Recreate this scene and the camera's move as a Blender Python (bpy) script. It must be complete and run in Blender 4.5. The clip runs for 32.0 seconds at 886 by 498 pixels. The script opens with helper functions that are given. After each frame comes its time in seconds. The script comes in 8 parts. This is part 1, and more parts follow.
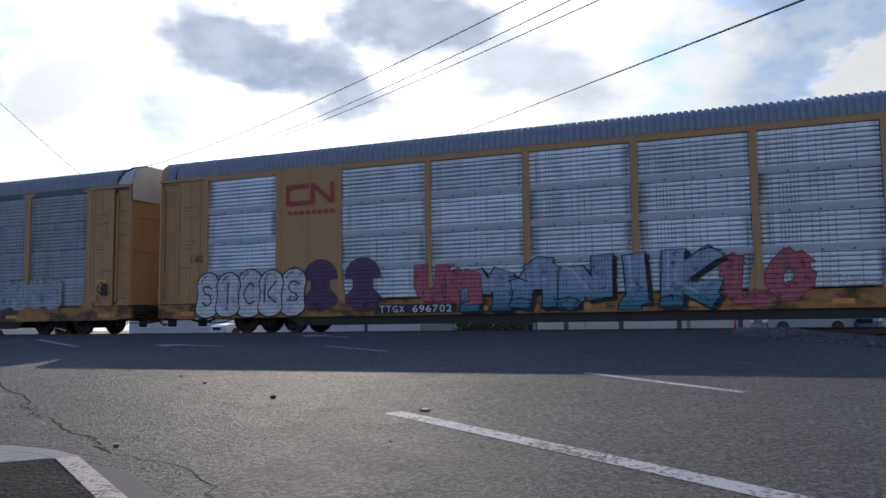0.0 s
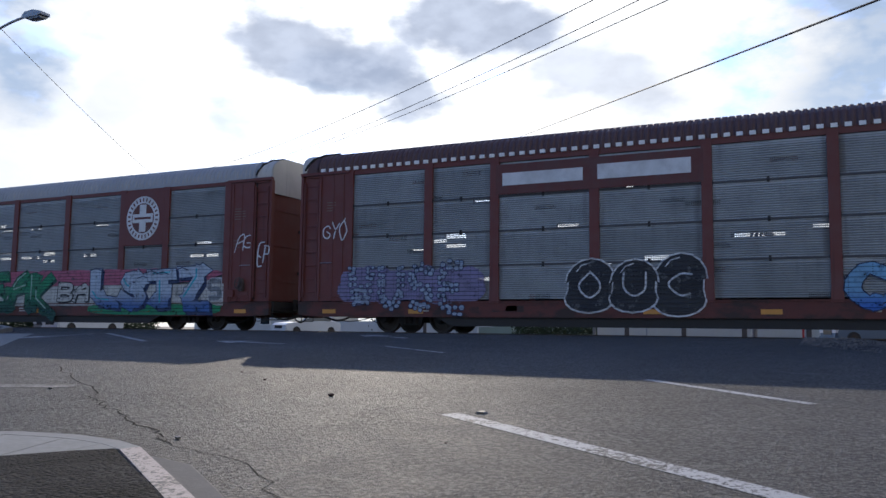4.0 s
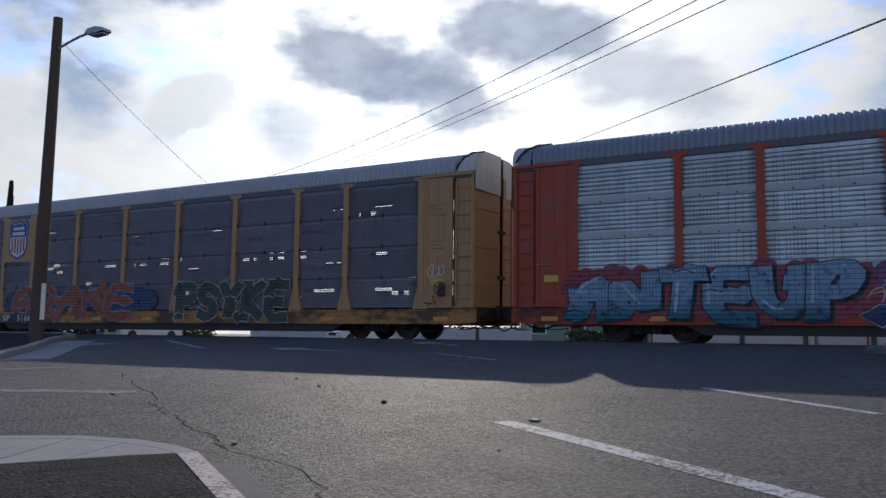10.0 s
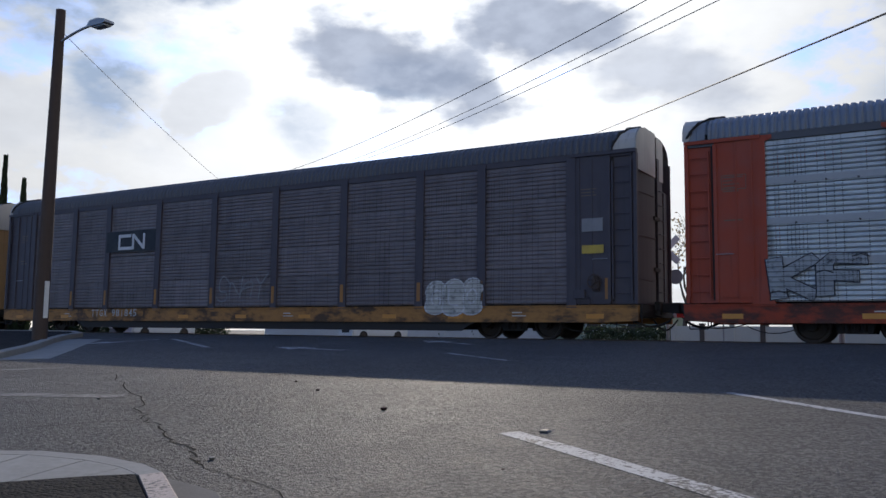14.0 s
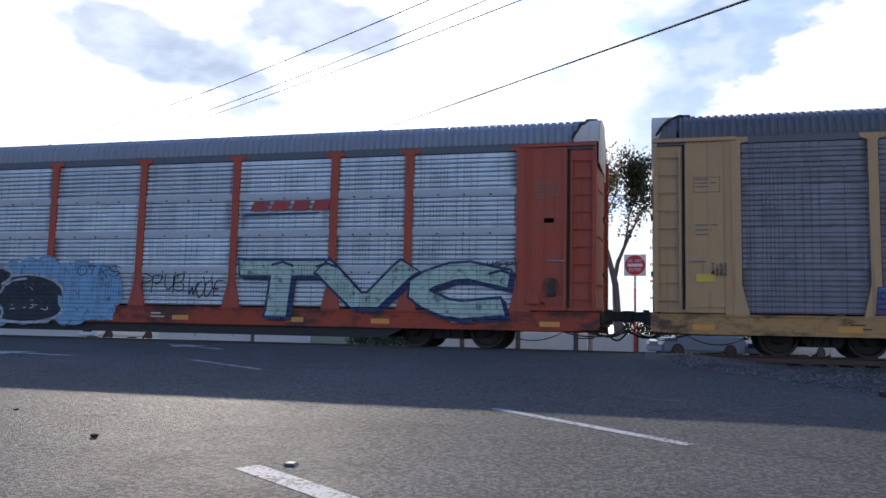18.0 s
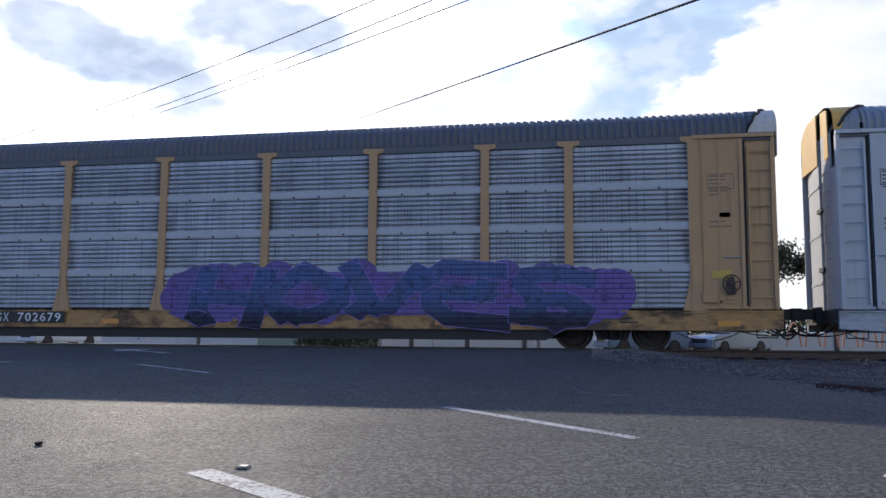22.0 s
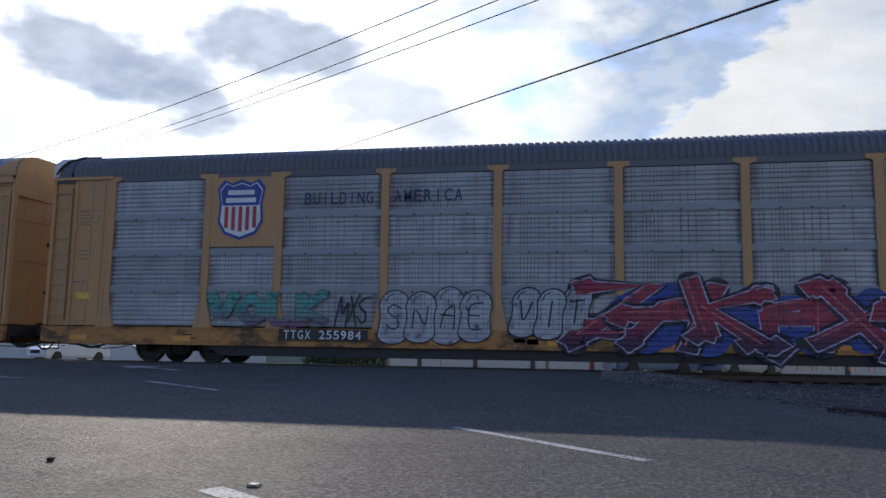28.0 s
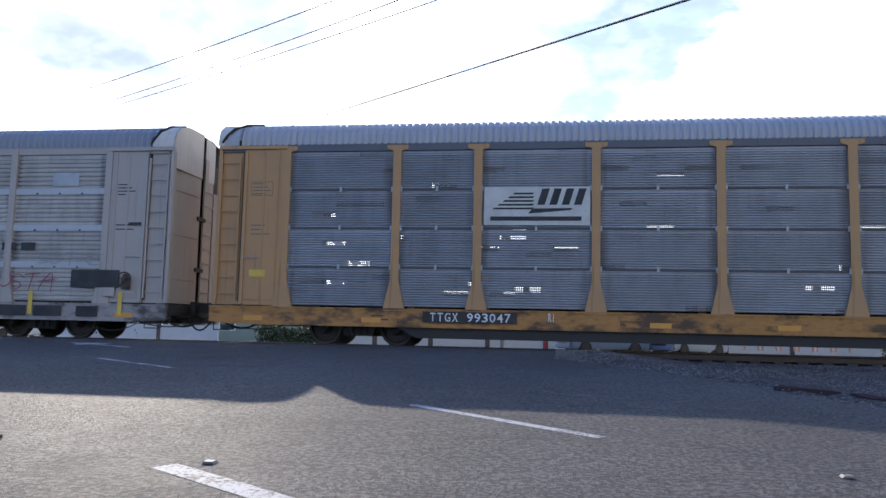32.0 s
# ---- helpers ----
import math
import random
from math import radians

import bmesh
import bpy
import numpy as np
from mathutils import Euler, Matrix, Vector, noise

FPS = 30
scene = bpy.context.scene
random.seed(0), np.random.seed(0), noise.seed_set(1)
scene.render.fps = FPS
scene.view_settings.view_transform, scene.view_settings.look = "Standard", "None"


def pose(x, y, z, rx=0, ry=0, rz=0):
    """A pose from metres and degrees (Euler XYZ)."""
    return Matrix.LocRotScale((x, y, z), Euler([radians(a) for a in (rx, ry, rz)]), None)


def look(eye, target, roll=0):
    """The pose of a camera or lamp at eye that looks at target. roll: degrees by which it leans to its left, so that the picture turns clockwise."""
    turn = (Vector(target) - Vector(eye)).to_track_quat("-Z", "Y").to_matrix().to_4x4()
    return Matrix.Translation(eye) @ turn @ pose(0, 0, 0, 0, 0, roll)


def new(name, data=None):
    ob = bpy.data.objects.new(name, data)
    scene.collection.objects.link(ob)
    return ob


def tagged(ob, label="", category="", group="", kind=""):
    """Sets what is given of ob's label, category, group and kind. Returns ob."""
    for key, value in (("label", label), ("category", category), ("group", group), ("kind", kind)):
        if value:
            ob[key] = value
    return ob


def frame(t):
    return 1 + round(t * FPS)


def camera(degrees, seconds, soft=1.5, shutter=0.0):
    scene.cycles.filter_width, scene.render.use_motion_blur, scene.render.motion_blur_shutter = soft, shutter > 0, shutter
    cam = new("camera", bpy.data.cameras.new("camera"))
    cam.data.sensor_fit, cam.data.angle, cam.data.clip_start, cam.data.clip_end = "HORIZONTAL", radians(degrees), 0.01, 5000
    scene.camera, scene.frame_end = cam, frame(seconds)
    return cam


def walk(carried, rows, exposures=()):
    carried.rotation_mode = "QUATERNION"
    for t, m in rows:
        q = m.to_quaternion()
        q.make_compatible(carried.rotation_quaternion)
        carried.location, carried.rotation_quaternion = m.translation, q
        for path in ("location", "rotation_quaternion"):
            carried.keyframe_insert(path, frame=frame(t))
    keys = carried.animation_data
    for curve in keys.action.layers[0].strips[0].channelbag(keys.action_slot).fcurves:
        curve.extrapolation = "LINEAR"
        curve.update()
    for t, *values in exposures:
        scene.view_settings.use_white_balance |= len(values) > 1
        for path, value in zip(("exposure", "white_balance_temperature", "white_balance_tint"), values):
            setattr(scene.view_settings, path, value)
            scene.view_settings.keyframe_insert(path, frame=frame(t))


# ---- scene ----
cam = camera(56.37, 32.0)

# seconds, place, heading to the left of the way across the track, tilt up, lean
VIEW = [
    (0.0, -0.47, -22.70, 0.10, 22.27, 5.41, 0.61),
    (0.5, -0.47, -22.69, 0.10, 22.20, 5.26, 0.53),
    (1.0, -0.47, -22.67, 0.10, 22.40, 4.88, 0.39),
    (1.2, -0.48, -22.67, 0.10, 22.54, 4.80, 0.50),
    (1.5, -0.48, -22.66, 0.09, 22.88, 4.62, 0.64),
    (2.0, -0.49, -22.66, 0.09, 23.53, 4.47, 0.57),
    (2.5, -0.51, -22.65, 0.10, 26.16, 4.24, 0.12),
    (4.5, -0.46, -22.66, 0.09, 26.24, 6.06, -1.00),
    (4.8, -0.45, -22.66, 0.09, 25.63, 6.26, -1.22),
    (5.0, -0.45, -22.66, 0.10, 25.02, 6.31, -1.31),
    (5.5, -0.43, -22.66, 0.10, 22.65, 6.61, -1.22),
    (6.0, -0.42, -22.65, 0.10, 18.36, 6.64, -1.28),
    (6.5, -0.42, -22.65, 0.09, 15.15, 6.24, -1.03),
    (7.0, -0.43, -22.65, 0.09, 13.87, 6.00, -0.94),
    (7.2, -0.44, -22.65, 0.09, 13.91, 6.02, -1.07),
    (7.5, -0.46, -22.64, 0.09, 14.79, 6.02, -1.15),
    (8.0, -0.48, -22.64, 0.09, 22.95, 5.90, -1.07),
    (8.5, -0.50, -22.64, 0.09, 27.30, 6.03, -1.17),
    (9.0, -0.50, -22.64, 0.09, 29.19, 6.15, -1.05),
    (9.5, -0.50, -22.63, 0.09, 30.07, 6.07, -0.95),
    (10.0, -0.48, -22.65, 0.09, 30.07, 6.04, -0.71),
    (10.5, -0.48, -22.64, 0.09, 28.71, 6.26, -0.59),
    (11.0, -0.49, -22.63, 0.08, 27.06, 6.09, -0.76),
    (11.5, -0.51, -22.63, 0.08, 26.07, 5.89, -0.89),
    (12.0, -0.55, -22.60, 0.09, 25.61, 5.80, -0.91),
    (12.5, -0.54, -22.45, 0.09, 27.47, 5.52, -0.94),
    (13.0, -0.52, -22.29, 0.11, 29.48, 5.73, -0.71),
    (13.5, -0.56, -22.17, 0.12, 31.89, 5.66, -0.42),
    (14.0, -0.70, -22.01, 0.15, 31.19, 5.76, -0.65),
    (14.3, -0.78, -21.92, 0.17, 31.48, 6.15, -1.02),
    (14.5, -0.80, -21.89, 0.17, 32.03, 6.55, -1.38),
    (16.5, -1.11, -21.19, 0.24, 37.23, 5.58, -0.74),
    (17.0, -1.06, -21.01, 0.25, 20.42, 5.70, -1.04),
    (17.5, -1.04, -21.00, 0.25, 13.32, 5.71, -1.18),
    (18.0, -1.06, -20.98, 0.25, 15.14, 6.09, -1.37),
    (18.5, -1.06, -20.98, 0.25, 16.61, 6.13, -1.51),
    (19.0, -1.05, -20.99, 0.25, 15.87, 6.08, -1.35),
    (19.5, -1.04, -20.99, 0.25, 12.47, 6.09, -1.15),
    (20.0, -1.05, -21.00, 0.25, 8.96, 6.12, -0.97),
    (20.5, -1.06, -21.03, 0.25, 8.32, 5.72, -0.58),
    (21.0, -1.06, -21.02, 0.25, 10.17, 5.73, -0.57),
    (21.5, -1.07, -21.03, 0.25, 12.35, 5.84, -0.46),
    (21.6, -1.07, -21.02, 0.25, 12.43, 5.88, -0.45),
    (22.0, -1.07, -21.03, 0.25, 11.53, 6.11, -0.44),
    (22.5, -1.07, -21.04, 0.25, 8.60, 6.21, -0.55),
    (23.0, -1.07, -21.03, 0.24, 6.61, 6.21, -0.59),
    (23.5, -1.08, -21.05, 0.25, 6.19, 6.37, -0.60),
    (24.0, -1.09, -21.05, 0.25, 6.02, 6.90, -0.54),
    (24.5, -1.10, -21.06, 0.25, 5.74, 7.33, -0.64),
    (25.0, -1.10, -21.05, 0.25, 8.25, 7.40, -0.68),
    (25.3, -1.10, -21.04, 0.25, 13.49, 7.27, -0.86),
    (25.5, -1.10, -21.05, 0.25, 17.12, 7.33, -0.68),
    (27.5, -1.11, -21.08, 0.25, 15.73, 7.90, -0.63),
    (28.0, -1.09, -21.07, 0.25, 12.14, 7.46, -1.02),
    (28.5, -1.11, -21.06, 0.25, 9.82, 6.64, -1.21),
    (29.0, -1.12, -21.06, 0.24, 8.71, 6.22, -1.35),
    (29.5, -1.12, -21.08, 0.24, 8.29, 6.10, -1.30),
    (30.0, -1.12, -21.07, 0.25, 8.46, 6.15, -1.15),
    (30.5, -1.12, -21.07, 0.24, 8.83, 6.13, -1.19),
    (30.8, -1.11, -21.05, 0.25, 9.27, 6.00, -1.05),
    (31.0, -1.11, -21.07, 0.24, 9.48, 6.00, -1.25),
    (31.5, -1.12, -21.09, 0.24, 9.70, 5.86, -1.25),
    (32.0, -1.12, -21.07, 0.24, 9.02, 6.08, -1.32),
]


def carried_pose(x, y, z, yaw, tilt, lean):
    return Matrix.Translation((x, y, z)) @ pose(0, 0, 0, 0, 0, yaw) @ pose(0, 0, 0, 90 + tilt) @ pose(0, 0, 0, 0, 0, -lean)


EXPOSURES = [(t, stops, 5800, 10) for t, stops in (
    (0.0, 0.1), (1.0, 0.1), (2.5, 0.4), (4.5, 0.15), (6.0, 0.05), (7.5, 0.15), (8.5, 0.0), (10.5, -0.1), (12.0, -0.1), (14.5, -0.05), (16.5, 0.1), (17.2, 0.25), (18.0, 0.62), (20.0, 0.65), (22.0, 0.6),
    (23.0, 0.85), (25.0, 0.95), (27.5, 0.2), (28.3, 0.35), (29.0, 0.75), (32.0, 1.0))]
walk(cam, [(row[0], carried_pose(*row[1:])) for row in VIEW], EXPOSURES)

# ---------------------------------------------------------------- sky and sun
SUN_LEFT, SUN_UP = 32.0, 24.9


def link(nt, a, b):
    nt.links.new(a, b)


def calc(nt, op, a, b=0.0, c=None, clamp=False):
    n = nt.nodes.new("ShaderNodeMath")
    n.operation, n.use_clamp = op, clamp
    for i, v in enumerate((a, b) if c is None else (a, b, c)):
        if isinstance(v, (int, float)):
            n.inputs[i].default_value = v
        else:
            nt.links.new(v, n.inputs[i])
    return n.outputs[0]


def blend(nt, fac, a, b, mode="MIX"):
    n = nt.nodes.new("ShaderNodeMix")
    n.data_type, n.blend_type = "RGBA", mode
    for i, v in ((0, fac), (6, a), (7, b)):
        if isinstance(v, (int, float)):
            n.inputs[i].default_value = v
        elif isinstance(v, tuple):
            n.inputs[i].default_value = (*v, 1) if len(v) == 3 else v
        else:
            nt.links.new(v, n.inputs[i])
    return n.outputs[2]


def ramp(nt, fac, lo, hi):
    n = nt.nodes.new("ShaderNodeMapRange")
    n.interpolation_type = "SMOOTHSTEP"
    n.inputs["From Min"].default_value, n.inputs["From Max"].default_value = lo, hi
    nt.links.new(fac, n.inputs["Value"])
    return n.outputs[0]


def grain(nt, vec, scale, detail=4.0, rough=0.55):
    n = nt.nodes.new("ShaderNodeTexNoise")
    n.inputs["Scale"].default_value, n.inputs["Detail"].default_value, n.inputs["Roughness"].default_value = scale, detail, rough
    if vec is not None:
        nt.links.new(vec, n.inputs["Vector"])
    return n.outputs["Fac"]


def build_sky():
    world = bpy.data.worlds.new("world")
    scene.world = world
    world.use_nodes = True
    nt = world.node_tree
    back = nt.nodes["Background"]
    sky = nt.nodes.new("ShaderNodeTexSky")
    sky.sky_type, sky.sun_disc = "NISHITA", False
    sky.sun_elevation, sky.sun_rotation = radians(SUN_UP), radians(-SUN_LEFT)
    sky.air_density, sky.dust_density, sky.ozone_density = 1.0, 0.6, 3.0
    tex = nt.nodes.new("ShaderNodeTexCoord")
    sep = nt.nodes.new("ShaderNodeSeparateXYZ")
    link(nt, tex.outputs["Generated"], sep.inputs[0])
    x, y, z = sep.outputs
    # heading to the left of +y and height, in degrees
    az = calc(nt, "MULTIPLY", calc(nt, "ARCTAN2", calc(nt, "MULTIPLY", x, -1.0), y), 57.2958)
    el = calc(nt, "MULTIPLY", calc(nt, "ARCSINE", z), 57.2958)
    flat = nt.nodes.new("ShaderNodeCombineXYZ")
    link(nt, calc(nt, "MULTIPLY", az, 0.06), flat.inputs[0])
    link(nt, calc(nt, "MULTIPLY", el, 0.11), flat.inputs[1])
    puffs = grain(nt, flat.outputs[0], 1.9, 9.0, 0.58)
    edge = calc(nt, "MULTIPLY", calc(nt, "SUBTRACT", grain(nt, flat.outputs[0], 3.4, 7.0, 0.55), 0.5), 1.7)

    def bank(a, e, wide, high, soft=0.5, lean=0.0):
        da = calc(nt, "SUBTRACT", az, a)
        de = calc(nt, "SUBTRACT", calc(nt, "SUBTRACT", el, e), calc(nt, "MULTIPLY", da, lean))
        d = calc(nt, "SQRT", calc(nt, "ADD", calc(nt, "POWER", calc(nt, "ABSOLUTE", calc(nt, "DIVIDE", da, wide)), 2.0),
                                  calc(nt, "POWER", calc(nt, "ABSOLUTE", calc(nt, "DIVIDE", de, high)), 2.0)))
        return ramp(nt, calc(nt, "ADD", calc(nt, "MULTIPLY", d, -1.0), edge), -1.0 - soft * 0.5, -1.0 + soft * 0.5)

    def most(*v):
        out = v[0]
        for w in v[1:]:
            out = calc(nt, "MAXIMUM", out, w)
        return out

    # a towering white heap behind the right-hand cars, its edge falling to the left
    fall = calc(nt, "SUBTRACT", calc(nt, "SUBTRACT", 13.1, calc(nt, "MULTIPLY", az, 0.8)), el)
    rag = grain(nt, flat.outputs[0], 6.5, 6.0, 0.5)
    heap = ramp(nt, calc(nt, "ADD", fall, calc(nt, "MULTIPLY", calc(nt, "SUBTRACT", rag, 0.5), 7.0)), -0.5, 0.7)
    heap = calc(nt, "MULTIPLY", heap, ramp(nt, az, 6.0, -1.0))
    veil = most(bank(-5.0, 21.5, 6.5, 6.5, 0.8), bank(33.0, 17.4, 4.0, 1.6, 0.8), bank(61.0, 22.0, 11.0, 4.0, 0.9), calc(nt, "MULTIPLY", bank(41.0, 14.0, 2.2, 2.0, 1.2), 0.6), calc(nt, "MULTIPLY", bank(8.0, 24.0, 4.0, 2.0, 1.0), 0.5), bank(50.0, 23.5, 5.0, 2.5, 0.9), bank(54.0, 15.5, 2.4, 2.6, 0.9))
    band_of_blue = calc(nt, "MULTIPLY", ramp(nt, calc(nt, "ADD", fall, calc(nt, "MULTIPLY", edge, 2.2)), -6.5, -3.0), ramp(nt, calc(nt, "ADD", az, edge), 6.0, 0.0))
    veil = most(veil, band_of_blue)
    veil = calc(nt, "MULTIPLY", veil, calc(nt, "ADD", 0.72, calc(nt, "MULTIPLY", ramp(nt, rag, 0.62, 0.38), 0.28)))
    cover = ramp(nt, puffs, 0.3, 0.5)
    # away from the sun the sky opens to blue
    away = ramp(nt, y, -0.1, 0.5)
    cover = calc(nt, "MULTIPLY", cover, calc(nt, "ADD", 0.03, calc(nt, "MULTIPLY", away, 0.97)))
    # overhead it is clear
    low = ramp(nt, el, 44.0, 27.0)
    cover = most(calc(nt, "MULTIPLY", most(cover, veil), low), calc(nt, "MULTIPLY", heap, low))
    swell = calc(nt, "MULTIPLY", calc(nt, "SUBTRACT", grain(nt, flat.outputs[0], 3.2, 6.0, 0.5), 0.5), 2.3)

    def shade(a, e, wide, high, lean, soft, depth):
        da = calc(nt, "SUBTRACT", az, a)
        de = calc(nt, "DIVIDE", calc(nt, "SUBTRACT", calc(nt, "SUBTRACT", el, e), calc(nt, "MULTIPLY", da, lean)), high)
        da = calc(nt, "DIVIDE", da, wide)
        d = calc(nt, "SQRT", calc(nt, "ADD", calc(nt, "MULTIPLY", da, da), calc(nt, "MULTIPLY", de, de)))
        return calc(nt, "MULTIPLY", ramp(nt, calc(nt, "SUBTRACT", swell, d), -1.0 - soft, -1.0 + soft), depth)

    dark = most(shade(34.7, 18.2, 7.2, 2.7, 0.24, 0.34, 0.9), shade(24.2, 20.6, 6.2, 2.6, 0.22, 0.36, 0.92), shade(16.6, 17.6, 5.8, 2.4, 0.3, 0.45, 0.6), shade(-21.0, 24.5, 9.0, 4.5, 0.0, 0.6, 0.6),
                shade(-23.0, 15.5, 8.0, 5.5, 0.0, 0.7, 0.5), shade(58.0, 13.5, 9.0, 2.4, 0.0, 0.6, 0.25), shade(47.5, 15.0, 3.0, 2.2, -0.5, 0.4, 0.3))
    cover = most(cover, ramp(nt, dark, 0.0, 0.25))
    # glow of the veil round the sun
    sun = Vector((-math.sin(radians(SUN_LEFT)) * math.cos(radians(SUN_UP)), math.cos(radians(SUN_LEFT)) * math.cos(radians(SUN_UP)), math.sin(radians(SUN_UP))))
    dot = nt.nodes.new("ShaderNodeVectorMath")
    dot.operation = "DOT_PRODUCT"
    link(nt, tex.outputs["Generated"], dot.inputs[0])
    dot.inputs[1].default_value = sun
    near = calc(nt, "POWER", calc(nt, "MAXIMUM", dot.outputs["Value"], 0.0), 14.0)
    shine = calc(nt, "ADD", calc(nt, "MULTIPLY", near, 5.5), calc(nt, "ADD", 3.4, calc(nt, "MULTIPLY", puffs, 3.0)))
    white = blend(nt, 1.0, (1.0, 0.95, 0.87), shine, "MULTIPLY")
    grey = blend(nt, ramp(nt, rag, 0.3, 0.7), (2.5, 2.7, 3.2), (3.4, 3.6, 4.1))
    pale = blend(nt, ramp(nt, el, 12.0, 25.0), (3.0, 3.5, 4.2), (2.35, 2.8, 3.5))
    veil = calc(nt, "MULTIPLY", veil, calc(nt, "SUBTRACT", 1.0, heap))
    body = blend(nt, dark, blend(nt, veil, white, pale), grey)
    link(nt, blend(nt, cover, blend(nt, 1.0, sky.outputs[0], (0.88, 0.97, 1.25), "MULTIPLY"), body), back.inputs["Color"])
    back.inputs["Strength"].default_value = 0.15
    lamp = bpy.data.lights.new("sun", "SUN")
    lamp.energy, lamp.angle, lamp.color = 3.0, radians(0.5), (1.0, 0.83, 0.62)
    ob = new("sun", lamp)
    ob.matrix_world = look(sun * 300, (0, 0, 0))


build_sky()

# ---------------------------------------------------------------- materials


def surface(name, rough=0.6, metal=0.0, spec=0.5):
    m = bpy.data.materials.new(name)
    m.use_nodes = True
    b = m.node_tree.nodes["Principled BSDF"]
    b.inputs["Roughness"].default_value, b.inputs["Metallic"].default_value = rough, metal
    b.inputs["Specular IOR Level"].default_value = spec
    return m, m.node_tree, b


def coords(nt, kind="Object", scale=None):
    t = nt.nodes.new("ShaderNodeTexCoord").outputs[kind]
    if scale:
        mp = nt.nodes.new("ShaderNodeMapping")
        mp.inputs["Scale"].default_value = scale
        link(nt, t, mp.inputs[0])
        t = mp.outputs[0]
    return t


def relief(nt, b, height, strength=0.3, distance=0.01):
    n = nt.nodes.new("ShaderNodeBump")
    n.inputs["Strength"].default_value, n.inputs["Distance"].default_value = strength, distance
    link(nt, height, n.inputs["Height"])
    link(nt, n.outputs[0], b.inputs["Normal"])


MATS = {}


def paint(name, color, rough=0.55, dirt=0.5, streak=True, metal=0.0):
    """Weathered paint on steel: faded patches, rain streaks and dust."""
    if name in MATS:
        return MATS[name]
    m, nt, b = surface(name, rough, metal, 0.35)
    vec = coords(nt)
    big = grain(nt, vec, 1.3, 5.0)
    fine = grain(nt, vec, 22.0, 3.0)
    run = grain(nt, coords(nt, "Object", (9.0, 9.0, 0.45)), 1.0, 4.0)
    worn = tuple(min(1.0, c * 0.72 + 0.045) for c in color)
    c1 = blend(nt, calc(nt, "MULTIPLY", ramp(nt, big, 0.35, 0.75), dirt), color, worn)
    grimy = tuple(c * 0.42 + 0.01 for c in color)
    c2 = blend(nt, calc(nt, "MULTIPLY", ramp(nt, run, 0.56, 0.8), dirt if streak else 0.0), c1, grimy)
    c3 = blend(nt, calc(nt, "MULTIPLY", ramp(nt, fine, 0.62, 0.8), dirt * 0.5), c2, worn)
    link(nt, c3, b.inputs["Base Color"])
    link(nt, calc(nt, "ADD", rough - 0.1, calc(nt, "MULTIPLY", big, 0.25)), b.inputs["Roughness"])
    relief(nt, b, fine, 0.15, 0.004)
    MATS[name] = m
    return m


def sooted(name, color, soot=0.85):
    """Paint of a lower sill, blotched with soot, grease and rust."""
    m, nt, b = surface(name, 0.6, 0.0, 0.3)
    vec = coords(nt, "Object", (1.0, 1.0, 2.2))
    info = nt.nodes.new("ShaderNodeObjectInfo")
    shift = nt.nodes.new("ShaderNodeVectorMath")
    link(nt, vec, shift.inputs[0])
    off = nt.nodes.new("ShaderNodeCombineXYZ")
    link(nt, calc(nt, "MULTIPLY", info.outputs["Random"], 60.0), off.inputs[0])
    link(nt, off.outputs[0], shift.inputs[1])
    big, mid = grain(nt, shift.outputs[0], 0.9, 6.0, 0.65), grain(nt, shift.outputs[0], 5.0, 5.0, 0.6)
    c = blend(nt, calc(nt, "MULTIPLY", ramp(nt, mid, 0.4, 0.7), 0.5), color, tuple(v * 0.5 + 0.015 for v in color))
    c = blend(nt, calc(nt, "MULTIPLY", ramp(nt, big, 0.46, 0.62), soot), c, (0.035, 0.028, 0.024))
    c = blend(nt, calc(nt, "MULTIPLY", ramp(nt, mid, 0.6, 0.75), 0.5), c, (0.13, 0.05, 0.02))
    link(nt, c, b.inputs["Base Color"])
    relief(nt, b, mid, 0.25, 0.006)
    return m


